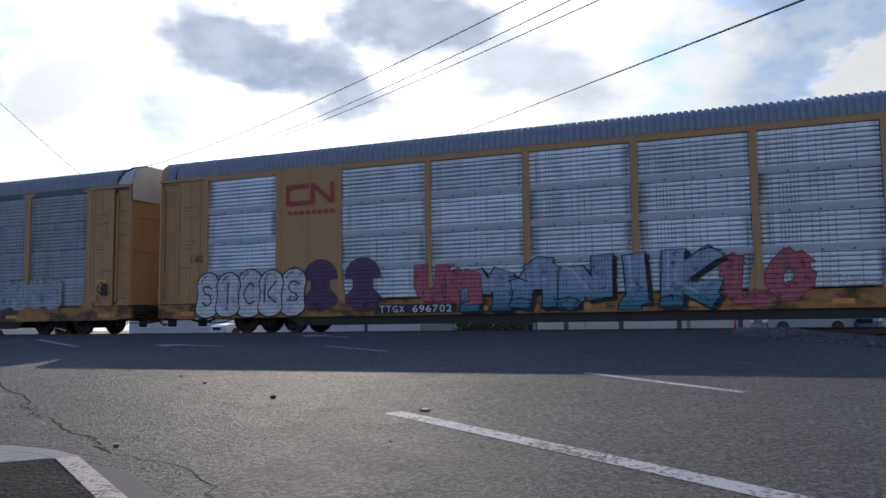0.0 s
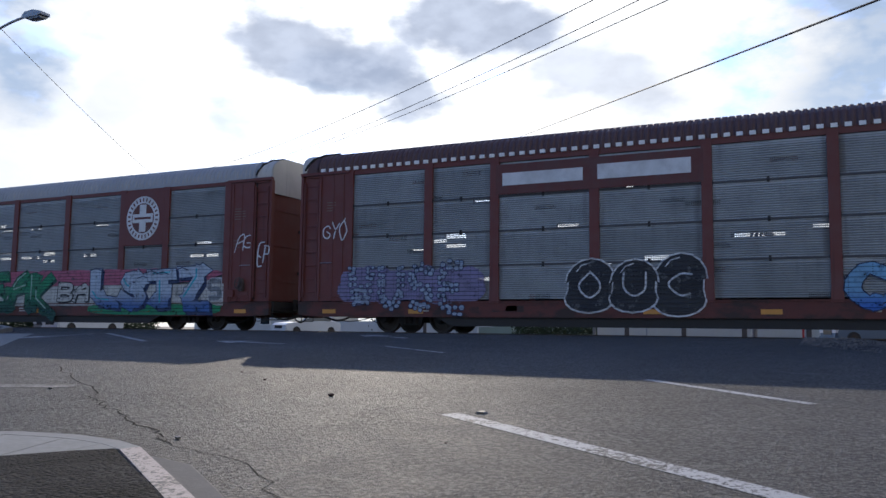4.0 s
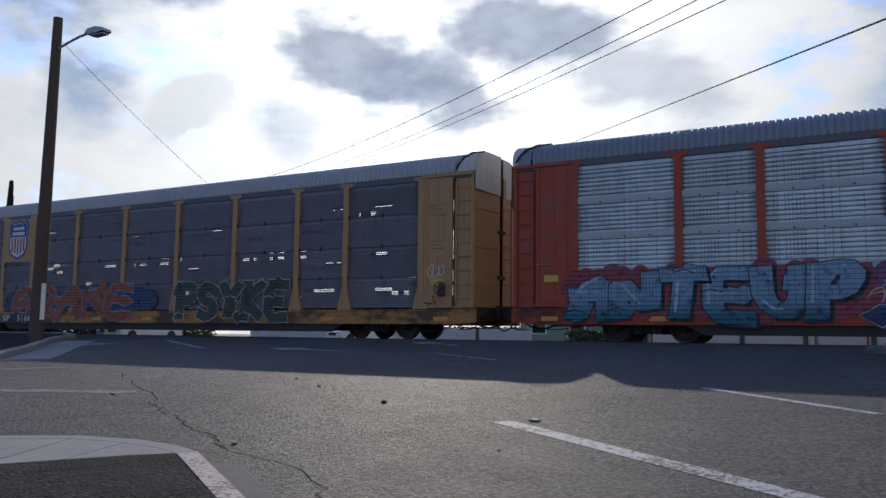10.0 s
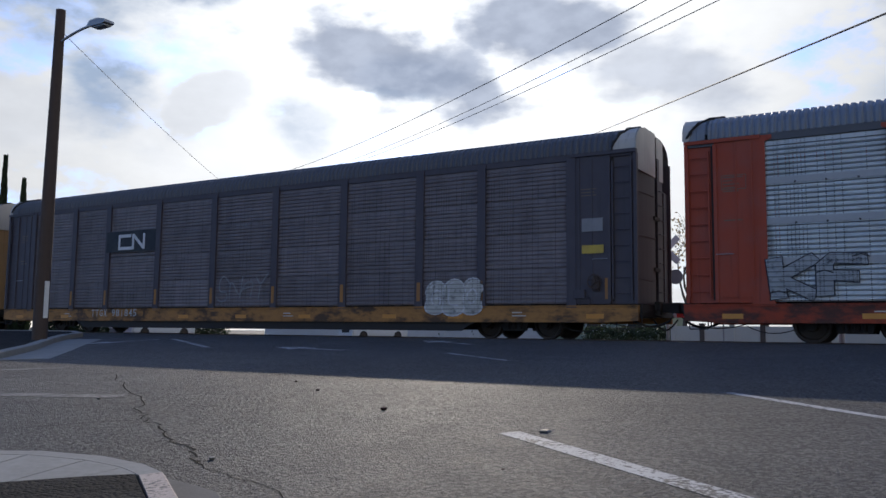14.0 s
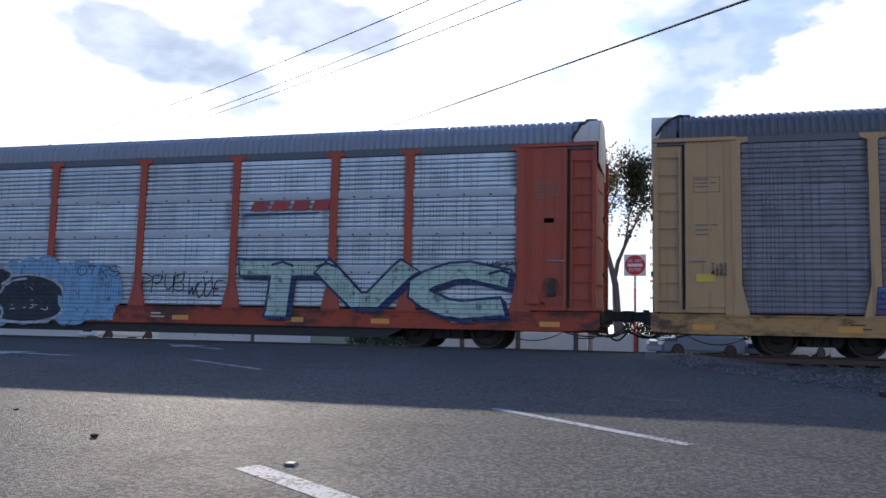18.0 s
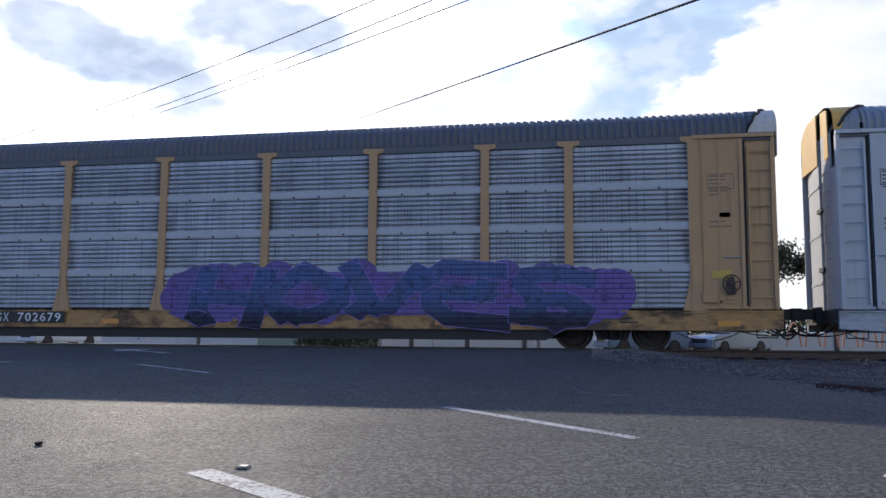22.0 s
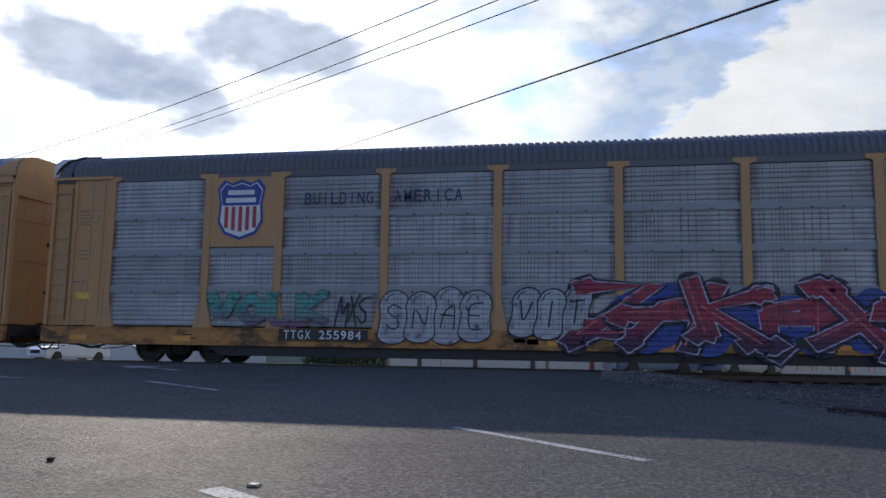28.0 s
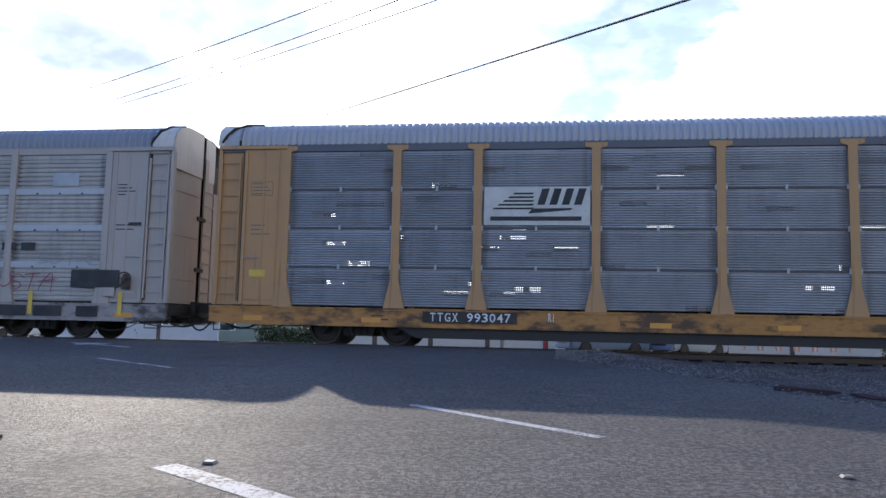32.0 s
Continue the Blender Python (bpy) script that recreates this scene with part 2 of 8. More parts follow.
def sheet(name, color, holes=True, dirt=0.5, step=0.085, rough=0.5, ribbed=0.0, peep=False):
    """Galvanised side screen with punched holes, the shade between its ribs put into the colour."""
    if name in MATS:
        return MATS[name]
    m, nt, b = surface(name, rough, 0.15, 0.4)
    vec = coords(nt)
    info = nt.nodes.new("ShaderNodeObjectInfo")
    tone = calc(nt, "ADD", 0.86, calc(nt, "MULTIPLY", info.outputs["Random"], 0.28))
    shift = nt.nodes.new("ShaderNodeVectorMath")
    link(nt, vec, shift.inputs[0])
    off = nt.nodes.new("ShaderNodeCombineXYZ")
    link(nt, calc(nt, "MULTIPLY", info.outputs["Random"], 37.0), off.inputs[0])
    link(nt, off.outputs[0], shift.inputs[1])
    big = grain(nt, shift.outputs[0], 1.6, 5.0)
    mp = nt.nodes.new("ShaderNodeMapping")
    mp.inputs["Scale"].default_value = (9.0, 9.0, 0.6)
    link(nt, shift.outputs[0], mp.inputs[0])
    run = grain(nt, mp.outputs[0], 1.0, 4.0)
    soot = tuple(c * 0.45 for c in color)
    c1 = blend(nt, calc(nt, "MULTIPLY", ramp(nt, big, 0.4, 0.75), dirt), color, soot)
    c2 = blend(nt, calc(nt, "MULTIPLY", ramp(nt, run, 0.5, 0.8), dirt), c1, soot)
    c3 = blend(nt, 1.0, c2, tone, "MULTIPLY")
    # rust and grease run down beside the posts
    span = nt.nodes.new("ShaderNodeSeparateXYZ")
    link(nt, coords(nt, "Generated"), span.inputs[0])
    side = ramp(nt, calc(nt, "ABSOLUTE", calc(nt, "SUBTRACT", span.outputs[0], 0.5)), 0.36, 0.5)
    smear = calc(nt, "MULTIPLY", calc(nt, "MULTIPLY", side, ramp(nt, grain(nt, mp.outputs[0], 0.35, 3.0), 0.42, 0.62)), 0.75)
    c3 = blend(nt, smear, c3, (0.075, 0.058, 0.055))
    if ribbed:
        # the shade in the grooves between the pressed ribs is put into the colour
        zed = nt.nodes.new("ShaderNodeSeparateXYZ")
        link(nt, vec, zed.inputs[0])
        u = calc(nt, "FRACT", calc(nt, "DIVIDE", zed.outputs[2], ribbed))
        rib_shade = ramp(nt, calc(nt, "ABSOLUTE", calc(nt, "SUBTRACT", u, 0.52)), 0.33, 0.45)
        c3 = blend(nt, calc(nt, "MULTIPLY", rib_shade, calc(nt, "ADD", 0.5, calc(nt, "MULTIPLY", big, 0.55))), c3, tuple(c * 0.16 for c in color))
    link(nt, c3, b.inputs["Base Color"])
    relief(nt, b, run, 0.2, 0.004)
    if holes:
        sep = nt.nodes.new("ShaderNodeSeparateXYZ")
        link(nt, vec, sep.inputs[0])
        u = calc(nt, "SUBTRACT", calc(nt, "FRACT", calc(nt, "DIVIDE", sep.outputs[0], step)), 0.5)
        v = calc(nt, "SUBTRACT", calc(nt, "FRACT", calc(nt, "DIVIDE", sep.outputs[2], 0.052)), 0.5)
        d = calc(nt, "ADD", calc(nt, "POWER", calc(nt, "MULTIPLY", calc(nt, "ABSOLUTE", u), step / 0.052), 2.0), calc(nt, "POWER", calc(nt, "ABSOLUTE", v), 2.0))
        hole = calc(nt, "LESS_THAN", d, 0.055)
        # columns of holes stand in uneven groups
        col = nt.nodes.new("ShaderNodeTexWhiteNoise")
        col.noise_dimensions = "1D"
        link(nt, calc(nt, "FLOOR", calc(nt, "DIVIDE", sep.outputs[0], step)), col.inputs["W"])
        hole = calc(nt, "MULTIPLY", hole, calc(nt, "GREATER_THAN", col.outputs["Value"], 0.5))
        if peep:
            # only scattered patches of these panels are punched
            cell = nt.nodes.new("ShaderNodeCombineXYZ")
            place = nt.nodes.new("ShaderNodeSeparateXYZ")
            link(nt, shift.outputs[0], place.inputs[0])
            link(nt, calc(nt, "FLOOR", calc(nt, "DIVIDE", place.outputs[0], 0.62)), cell.inputs[0])
            link(nt, calc(nt, "FLOOR", calc(nt, "DIVIDE", place.outputs[2], 0.13)), cell.inputs[1])
            pick = nt.nodes.new("ShaderNodeTexWhiteNoise")
            pick.noise_dimensions = "2D"
            link(nt, cell.outputs[0], pick.inputs["Vector"])
            hole = calc(nt, "MULTIPLY", calc(nt, "LESS_THAN", d, 0.085), calc(nt, "GREATER_THAN", pick.outputs["Value"], 0.95))
        clear = nt.nodes.new("ShaderNodeBsdfTransparent")
        mix = nt.nodes.new("ShaderNodeMixShader")
        link(nt, hole, mix.inputs[0])
        link(nt, b.outputs[0], mix.inputs[1])
        link(nt, clear.outputs[0], mix.inputs[2])
        link(nt, mix.outputs[0], nt.nodes["Material Output"].inputs["Surface"])
    MATS[name] = m
    return m


def plain(name, color, rough=0.6, metal=0.0, var=0.25, scale=6.0, bump=0.1, spec=0.5):
    if name in MATS:
        return MATS[name]
    m, nt, b = surface(name, rough, metal, spec)
    vec = coords(nt)
    a = grain(nt, vec, scale, 5.0)
    f = grain(nt, vec, scale * 9, 3.0)
    lo = tuple(c * (1 - var) for c in color)
    hi = tuple(min(1, c * (1 + var)) for c in color)
    link(nt, blend(nt, calc(nt, "MULTIPLY", calc(nt, "ADD", a, f), 0.5), lo, hi), b.inputs["Base Color"])
    if bump:
        relief(nt, b, f, bump, 0.004)
    MATS[name] = m
    return m


def asphalt():
    m, nt, b = surface("asphalt", 0.7, 0.0, 0.105)
    vec = coords(nt)
    big = grain(nt, vec, 0.22, 5.0)
    mid = grain(nt, vec, 2.2, 5.0)
    stones = nt.nodes.new("ShaderNodeTexVoronoi")
    stones.inputs["Scale"].default_value = 60.0
    link(nt, vec, stones.inputs["Vector"])
    fine = grain(nt, vec, 60.0, 2.0)
    c = blend(nt, ramp(nt, big, 0.3, 0.7), (0.086, 0.085, 0.084), (0.12, 0.119, 0.117))
    c = blend(nt, calc(nt, "MULTIPLY", ramp(nt, mid, 0.5, 0.8), 0.5), c, (0.066, 0.067, 0.069))
    c = blend(nt, calc(nt, "MULTIPLY", ramp(nt, fine, 0.48, 0.66), 0.8), c, (0.125, 0.124, 0.122))
    speck = grain(nt, vec, 24.0, 3.0, 0.6)
    c = blend(nt, ramp(nt, speck, 0.43, 0.6), blend(nt, 1.0, c, (0.6, 0.6, 0.6), "MULTIPLY"), blend(nt, 1.0, c, (1.33, 1.31, 1.28), "MULTIPLY"))
    streaks = grain(nt, coords(nt, "Object", (0.5, 3.0, 1.0)), 1.6, 6.0, 0.6)
    c = blend(nt, calc(nt, "MULTIPLY", ramp(nt, streaks, 0.5, 0.72), 0.45), c, (0.075, 0.072, 0.068))
    chips = nt.nodes.new("ShaderNodeTexVoronoi")
    chips.inputs["Scale"].default_value = 30.0
    link(nt, vec, chips.inputs["Vector"])
    c = blend(nt, ramp(nt, chips.outputs["Distance"], 0.14, 0.06), c, (0.3, 0.29, 0.27))
    link(nt, c, b.inputs["Base Color"])
    link(nt, calc(nt, "ADD", 0.58, calc(nt, "MULTIPLY", mid, 0.2)), b.inputs["Roughness"])
    grit = grain(nt, vec, 45.0, 4.0, 0.75)
    relief(nt, b, calc(nt, "ADD", calc(nt, "MULTIPLY", stones.outputs["Distance"], 0.6), calc(nt, "ADD", calc(nt, "MULTIPLY", grit, 0.8), calc(nt, "MULTIPLY", speck, 1.6))), 1.0, 0.026)
    MATS["asphalt"] = m
    return m


ASPHALT = asphalt()
CONCRETE = plain("concrete", (0.25, 0.247, 0.225), 0.88, 0, 0.4, 2.2, 0.4, 0.2)
PATCH_PALE = plain("gutter_concrete", (0.125, 0.12, 0.112), 0.9, 0, 0.4, 5.0, 0.6, 0.2)


def crumbled():
    m, nt, b = surface("old_asphalt", 0.95, 0.0, 0.1)
    vec = coords(nt)
    cells = nt.nodes.new("ShaderNodeTexVoronoi")
    cells.inputs["Scale"].default_value = 38.0
    link(nt, vec, cells.inputs["Vector"])
    tone = nt.nodes.new("ShaderNodeSeparateColor")
    link(nt, cells.outputs["Color"], tone.inputs[0])
    c = blend(nt, tone.outputs[0], (0.018, 0.017, 0.016), (0.062, 0.059, 0.055))
    c = blend(nt, ramp(nt, grain(nt, vec, 2.0, 5.0), 0.4, 0.65), c, (0.026, 0.025, 0.023))
    split = nt.nodes.new("ShaderNodeTexVoronoi")
    split.feature = "DISTANCE_TO_EDGE"
    split.inputs["Scale"].default_value = 1.1
    link(nt, blend(nt, 0.12, vec, tone.outputs[1]), split.inputs["Vector"])
    c = blend(nt, ramp(nt, split.outputs["Distance"], 0.012, 0.004), c, (0.006, 0.006, 0.006))
    link(nt, c, b.inputs["Base Color"])
    relief(nt, b, calc(nt, "ADD", calc(nt, "MULTIPLY", cells.outputs["Distance"], -1.0), grain(nt, vec, 9.0, 5.0)), 1.0, 0.03)
    return m


PATCH = crumbled()
RUBBLE = plain("rubble", (0.045, 0.03, 0.03), 0.95, 0, 0.5, 9.0, 0.6, 0.1)
STUD = plain("stud", (0.17, 0.16, 0.14), 0.6, 0, 0.3, 40.0)


def marking(name, color, wear):
    """Road paint rubbed through to the asphalt in spots."""
    m, nt, b = surface(name, 0.75, 0.0, 0.3)
    vec = coords(nt)
    worn = ramp(nt, calc(nt, "ADD", calc(nt, "MULTIPLY", grain(nt, vec, 26.0, 4.0, 0.7), 0.75), calc(nt, "MULTIPLY", grain(nt, vec, 3.0, 3.0), 0.35)), wear - 0.06, wear + 0.06)
    link(nt, blend(nt, worn, color, (0.05, 0.05, 0.05)), b.inputs["Base Color"])
    relief(nt, b, grain(nt, vec, 40.0, 3.0), 0.5, 0.01)
    MATS[name] = m
    return m


MARKING = marking("road_marking", (0.38, 0.38, 0.37), 0.58)
KERB_PAINT = marking("kerb_paint", (0.36, 0.3, 0.265), 0.6)
FADED = marking("faded_marking", (0.16, 0.16, 0.158), 0.53)
TAR = plain("tar", (0.006, 0.006, 0.006), 0.9, 0, 0.3, 8.0, 0.2, 0.05)


def gravel():
    m, nt, b = surface("gravel_soil", 0.95, 0.0, 0.15)
    vec = coords(nt)
    cells = nt.nodes.new("ShaderNodeTexVoronoi")
    cells.inputs["Scale"].default_value = 26.0
    link(nt, vec, cells.inputs["Vector"])
    tone = nt.nodes.new("ShaderNodeSeparateColor")
    link(nt, cells.outputs["Color"], tone.inputs[0])
    c = blend(nt, calc(nt, "POWER", tone.outputs[0], 2.2), (0.11, 0.102, 0.1), (0.23, 0.215, 0.205))
    c = blend(nt, ramp(nt, grain(nt, vec, 1.4, 5.0), 0.45, 0.65), c, (0.085, 0.08, 0.078))
    c = blend(nt, ramp(nt, cells.outputs["Distance"], 0.35, 0.6), c, (0.045, 0.043, 0.042))
    link(nt, c, b.inputs["Base Color"])
    relief(nt, b, calc(nt, "MULTIPLY", cells.outputs["Distance"], -1.0), 1.0, 0.04)
    return m


GRAVEL = gravel()
STONE = plain("ballast_stone", (0.16, 0.15, 0.142), 0.9, 0, 0.45, 14.0, 0.4, 0.2)
RAIL = plain("rail_steel", (0.06, 0.046, 0.04), 0.5, 0.6, 0.3, 10.0)
TIE = plain("tie_wood", (0.05, 0.043, 0.039), 0.9, 0, 0.4, 8.0, 0.4)
BLACK = plain("underframe_black", (0.022, 0.02, 0.019), 0.75, 0, 0.5, 4.0, 0.3)
WHEEL = plain("wheel_steel", (0.05, 0.04, 0.034), 0.6, 0.5, 0.4, 8.0)
POLE = plain("pole_wood", (0.07, 0.05, 0.04), 0.85, 0, 0.4, 5.0, 0.4)
STEEL = plain("grey_steel", (0.32, 0.33, 0.34), 0.5, 0.5, 0.2, 8.0)
CABLE = plain("cable_black", (0.012, 0.012, 0.012), 0.7, 0, 0.2, 5.0, 0)
WHITE = plain("white_paint", (0.75, 0.74, 0.71), 0.5, 0, 0.12, 5.0)
RED = plain("sign_red", (0.55, 0.03, 0.035), 0.45, 0, 0.12, 5.0)
AMBER = plain("reflector_yellow", (0.52, 0.235, 0.03), 0.4, 0, 0.15, 12.0, 0)
RUBBER = plain("rubber", (0.02, 0.02, 0.02), 0.8, 0, 0.3, 8.0)


def glass(name="glass", tint=(0.02, 0.03, 0.035)):
    m, nt, b = surface(name, 0.06, 0.0, 0.8)
    b.inputs["Base Color"].default_value = (*tint, 1)
    return m


GLASS = glass()

# ---------------------------------------------------------------- mesh helpers


def faces(bm, pts, quads):
    v = [bm.verts.new(p) for p in pts]
    for q in quads:
        bm.faces.new([v[i] for i in q])


def box(bm, x0, x1, y0, y1, z0, z1):
    faces(bm, [(x, y, z) for z in (z0, z1) for y in (y0, y1) for x in (x0, x1)],
          [(0, 2, 3, 1), (4, 5, 7, 6), (0, 1, 5, 4), (2, 6, 7, 3), (0, 4, 6, 2), (1, 3, 7, 5)])


def prism(bm, outline, y0, y1, plane="xz"):
    """An outline in two axes, drawn out along the third."""
    n = len(outline)
    place = {"xz": lambda a, c, d: (a, d, c), "xy": lambda a, c, d: (a, c, d), "yz": lambda a, c, d: (d, a, c)}[plane]
    v = [bm.verts.new(place(a, c, y0)) for a, c in outline] + [bm.verts.new(place(a, c, y1)) for a, c in outline]
    bm.faces.new(v[:n])
    bm.faces.new(v[n:][::-1])
    for i in range(n):
        j = (i + 1) % n
        bm.faces.new((v[i], v[i + n], v[j + n], v[j]))


def tube(bm, a, b, r0, r1=None, sides=8):
    a, b = Vector(a), Vector(b)
    r1 = r0 if r1 is None else r1
    turn = (b - a).to_track_quat("Z", "Y")
    ring = [[bm.verts.new(p + turn @ Vector((r * math.cos(2 * math.pi * i / sides), r * math.sin(2 * math.pi * i / sides), 0))) for i in range(sides)] for p, r in ((a, r0), (b, r1))]
    for i in range(sides):
        j = (i + 1) % sides
        bm.faces.new((ring[0][i], ring[0][j], ring[1][j], ring[1][i]))
    bm.faces.new(ring[0][::-1])
    bm.faces.new(ring[1])


def lathe_y(bm, profile, cx, cz, sides=28):
    """A ring shape about an axis along y: profile rows of (radius, y)."""
    rings = [[bm.verts.new((cx + r * math.cos(2 * math.pi * i / sides), y, cz + r * math.sin(2 * math.pi * i / sides))) for i in range(sides)] for r, y in profile]
    for a, b in zip(rings, rings[1:]):
        for i in range(sides):
            j = (i + 1) % sides
            bm.faces.new((a[i], a[j], b[j], b[i]))
    bm.faces.new(rings[0][::-1])
    bm.faces.new(rings[-1])


def to_mesh(name, bm, smooth=False):
    bmesh.ops.recalc_face_normals(bm, faces=bm.faces)
    me = bpy.data.meshes.new(name)
    bm.to_mesh(me)
    bm.free()
    if smooth:
        for f in me.polygons:
            f.use_smooth = True
    return me


SHARED = {}


def shared(key, name, build, smooth=False):
    if key not in SHARED:
        bm = bmesh.new()
        build(bm)
        me = to_mesh(name, bm, smooth)
        me.materials.append(None)
        SHARED[key] = me
    return SHARED[key]


def piece(name, mesh, material, parent=None, at=(0, 0, 0), turn=0.0, label=""):
    ob = new(name, mesh)
    ob.material_slots[0].link = "OBJECT"
    ob.material_slots[0].material = material
    ob.parent = parent
    ob.location = at
    ob.rotation_euler = (0, 0, radians(turn))
    if label:
        tagged(ob, label)
    return ob


def part(name, bm, material, parent=None, label="", smooth=False, at=(0, 0, 0)):
    me = to_mesh(name, bm, smooth)
    me.materials.append(material)
    ob = new(name, me)
    ob.parent = parent
    ob.location = at
    if label:
        tagged(ob, label)
    return ob


def empty(name, at=(0, 0, 0), turn=0.0):
    ob = new(name)
    ob.location = at
    ob.rotation_euler = (0, 0, radians(turn))
    return ob


# ---------------------------------------------------------------- ground
PROFILE = [(-3000, -2.2), (-60, -2.2), (-40, -2.03), (-23, -1.105), (-14, -0.612), (-8, -0.284), (-4, -0.065), (-2.4, -0.02), (2.4, -0.02), (6, -0.16), (10, -0.36), (25, -0.44), (60, -0.5), (3000, -0.5)]


def ground_z(y, x=-10.0):
    """Height of the ground: the road climbs to the track; beside the crossing the bed lies lower than the rails."""
    z = PROFILE[-1][1]
    for (y0, z0), (y1, z1) in zip(PROFILE, PROFILE[1:]):
        if y <= y1:
            z = z0 + (z1 - z0) * (y - y0) / (y1 - y0)
            break
    if x > 0.5 and -21.0 < y < -2.4:
        z -= 0.04 * min(x - 0.5, 9.5) * min(1.0, (-2.4 - y) / 2.6, (y + 21.0) / 3.0)
    if abs(y) < 6.0 and x > -0.5:
        z -= 0.22 * min(1.0, (x + 0.5) / 2.0) * min(1.0, (6.0 - abs(y)) / 2.5)
    return z


def build_ground():
    bm = bmesh.new()
    ys = sorted({p[0] for p in PROFILE} | {-21.0, -18.0, -6.0, -5.0, -3.5, 0.0, 3.5})
    xs = [-3000, -300, -100, -60, -40, -30, -20, -10, -5, -2, -0.5, 0.5, 1.5, 3, 10, 20, 40, 100, 300, 3000]
    grid = [[bm.verts.new((x, y, ground_z(y, x))) for x in xs] for y in ys]
    for a, b in zip(grid, grid[1:]):
        for i in range(len(xs) - 1):
            bm.faces.new((a[i], a[i + 1], b[i + 1], b[i]))
    tagged(part("ground", bm, ASPHALT), "worn grey asphalt road rising to the rail crossing", "road", kind="structure")


build_ground()


def flat_shape(name, outline, material, lift, label, category, thick=0.0):
    """A painted or laid shape that follows the slope of the road."""
    bm = bmesh.new()
    top = [bm.verts.new((x, y, ground_z(y, x) + lift + thick)) for x, y in outline]
    bm.faces.new(top)
    if thick:
        low = [bm.verts.new((x, y, ground_z(y, x) - 0.05)) for x, y in outline]
        for i in range(len(outline)):
            j = (i + 1) % len(outline)
            bm.faces.new((low[i], low[j], top[j], top[i]))
    return tagged(part(name, bm, material), label, category, kind="structure")


def band(a, b, w):
    """A straight band from a to b, w wide."""
    a, b = Vector(a), Vector(b)
    n = (b - a).normalized()
    n = Vector((-n.y, n.x)) * w / 2
    return [tuple(a + n), tuple(b + n), tuple(b - n), tuple(a - n)]


flat_shape("lane_line", band((-3.93, -15.55), (-0.0, -18.18), 0.2), MARKING, 0.004, "worn white painted lane line on the asphalt", "road marking")
flat_shape("lane_line", band((-2.87, -12.05), (-0.87, -13.67), 0.13), MARKING, 0.004, "short white painted lane dash on the asphalt", "road marking")
flat_shape("lane_line", band((-9.35, -7.6), (-7.26, -8.9), 0.11), MARKING, 0.004, "short white painted lane dash on the asphalt", "road marking")
flat_shape("lane_line", band((-20.1, -5.2), (-15.9, -7.8), 0.16), MARKING, 0.004, "white painted lane dash before the rail crossing", "road marking")
flat_shape("crosswalk_line", band((-17.5, -17.9), (-9.4, -15.2), 0.3), FADED, 0.004, "faded white crosswalk line on the asphalt", "road marking")
flat_shape("crosswalk_line", band((-19.5, -17.6), (-14.0, -12.9), 0.25), FADED, 0.004, "faded white crosswalk line on the asphalt", "road marking")
flat_shape("skid_mark", [(-1.6, -10.2), (-1.35, -10.5), (-1.1, -10.68), (-0.7, -10.55), (-0.7, -10.62), (-1.1, -10.76), (-1.38, -10.58)], FADED, 0.004, "faint curved pale scuff on the asphalt", "road marking")


def turn_arrow(at, heading):
    ca, sa = math.cos(radians(heading)), math.sin(radians(heading))
    pts = [(-1.2, 0.08), (0.25, 0.08), (0.15, 0.42), (1.2, 0.0), (0.15, -0.42), (0.25, -0.08), (-1.2, -0.08)]
    flat_shape("lane_arrow", [(at[0] + ca * x - sa * y, at[1] + sa * x + ca * y) for x, y in pts], MARKING, 0.004, "white painted lane arrow on the asphalt", "road marking")


turn_arrow((-13.1, -7.4), 170)
turn_arrow((-11.2, -4.5), 152)
turn_arrow((-20.5, -6.7), 262)


def build_track():
    for i, y in enumerate((-0.755, 0.755)):
        bm = bmesh.new()
        prism(bm, [(y - 0.036, -0.02), (y - 0.036, 0.0), (y + 0.036, 0.0), (y + 0.036, -0.02), (y + 0.012, -0.04), (y + 0.012, -0.15), (y + 0.075, -0.17), (y - 0.075, -0.17), (y - 0.012, -0.15), (y - 0.012, -0.04)], -700, 700, "yz")
        tagged(part("rail", bm, RAIL), "rust-brown steel rail with a polished head", "rail", "rails of the track", "structure")


build_track()

# ---------------------------------------------------------------- train
PITCH, LONG = 28.65, 27.5
HALF = LONG / 2
EDGES = [-11.95, -9.23, -7.15, -4.3, -1.43, 1.43, 4.3, 7.15, 9.23, 11.95]
BAYS = [-11.88, -9.06, -7.06, -4.26, -1.43, 1.43, 4.26, 7.06, 9.06, 11.88]
Z_SILL, Z_LOW, Z_TOP, Z_EAVE = 0.45, 0.94, 4.78, 4.97
ROWS = [0.94, 1.90, 2.86, 3.82, 4.78]
SIDE = -1.52


def head(t):
    """Where the left end of the eighth car stands."""
    return ((-6.44008e-05 * t + 1.71298e-02) * t + 15.01739) * t - 219.5758


def corrugated(w, h, ribs=7, deep=0.028, flat=0.13):
    def build(bm):
        zs = [(0.0, 0.0)]
        pitch = (h - flat) / ribs
        for i in range(ribs):
            z = i * pitch
            zs += [(z + pitch * 0.12, 0.0), (z + pitch * 0.3, -deep), (z + pitch * 0.72, -deep), (z + pitch * 0.92, 0.0)]
        zs += [(h - flat, 0.0), (h - flat + 0.012, -deep * 0.6), (h - 0.01, -deep * 0.6), (h, 0.0)]
        a = [bm.verts.new((0, y, z)) for z, y in zs]
        b = [bm.verts.new((w, y, z)) for z, y in zs]
        for i in range(len(zs) - 1):
            bm.faces.new((a[i], b[i], b[i + 1], a[i + 1]))
    return build


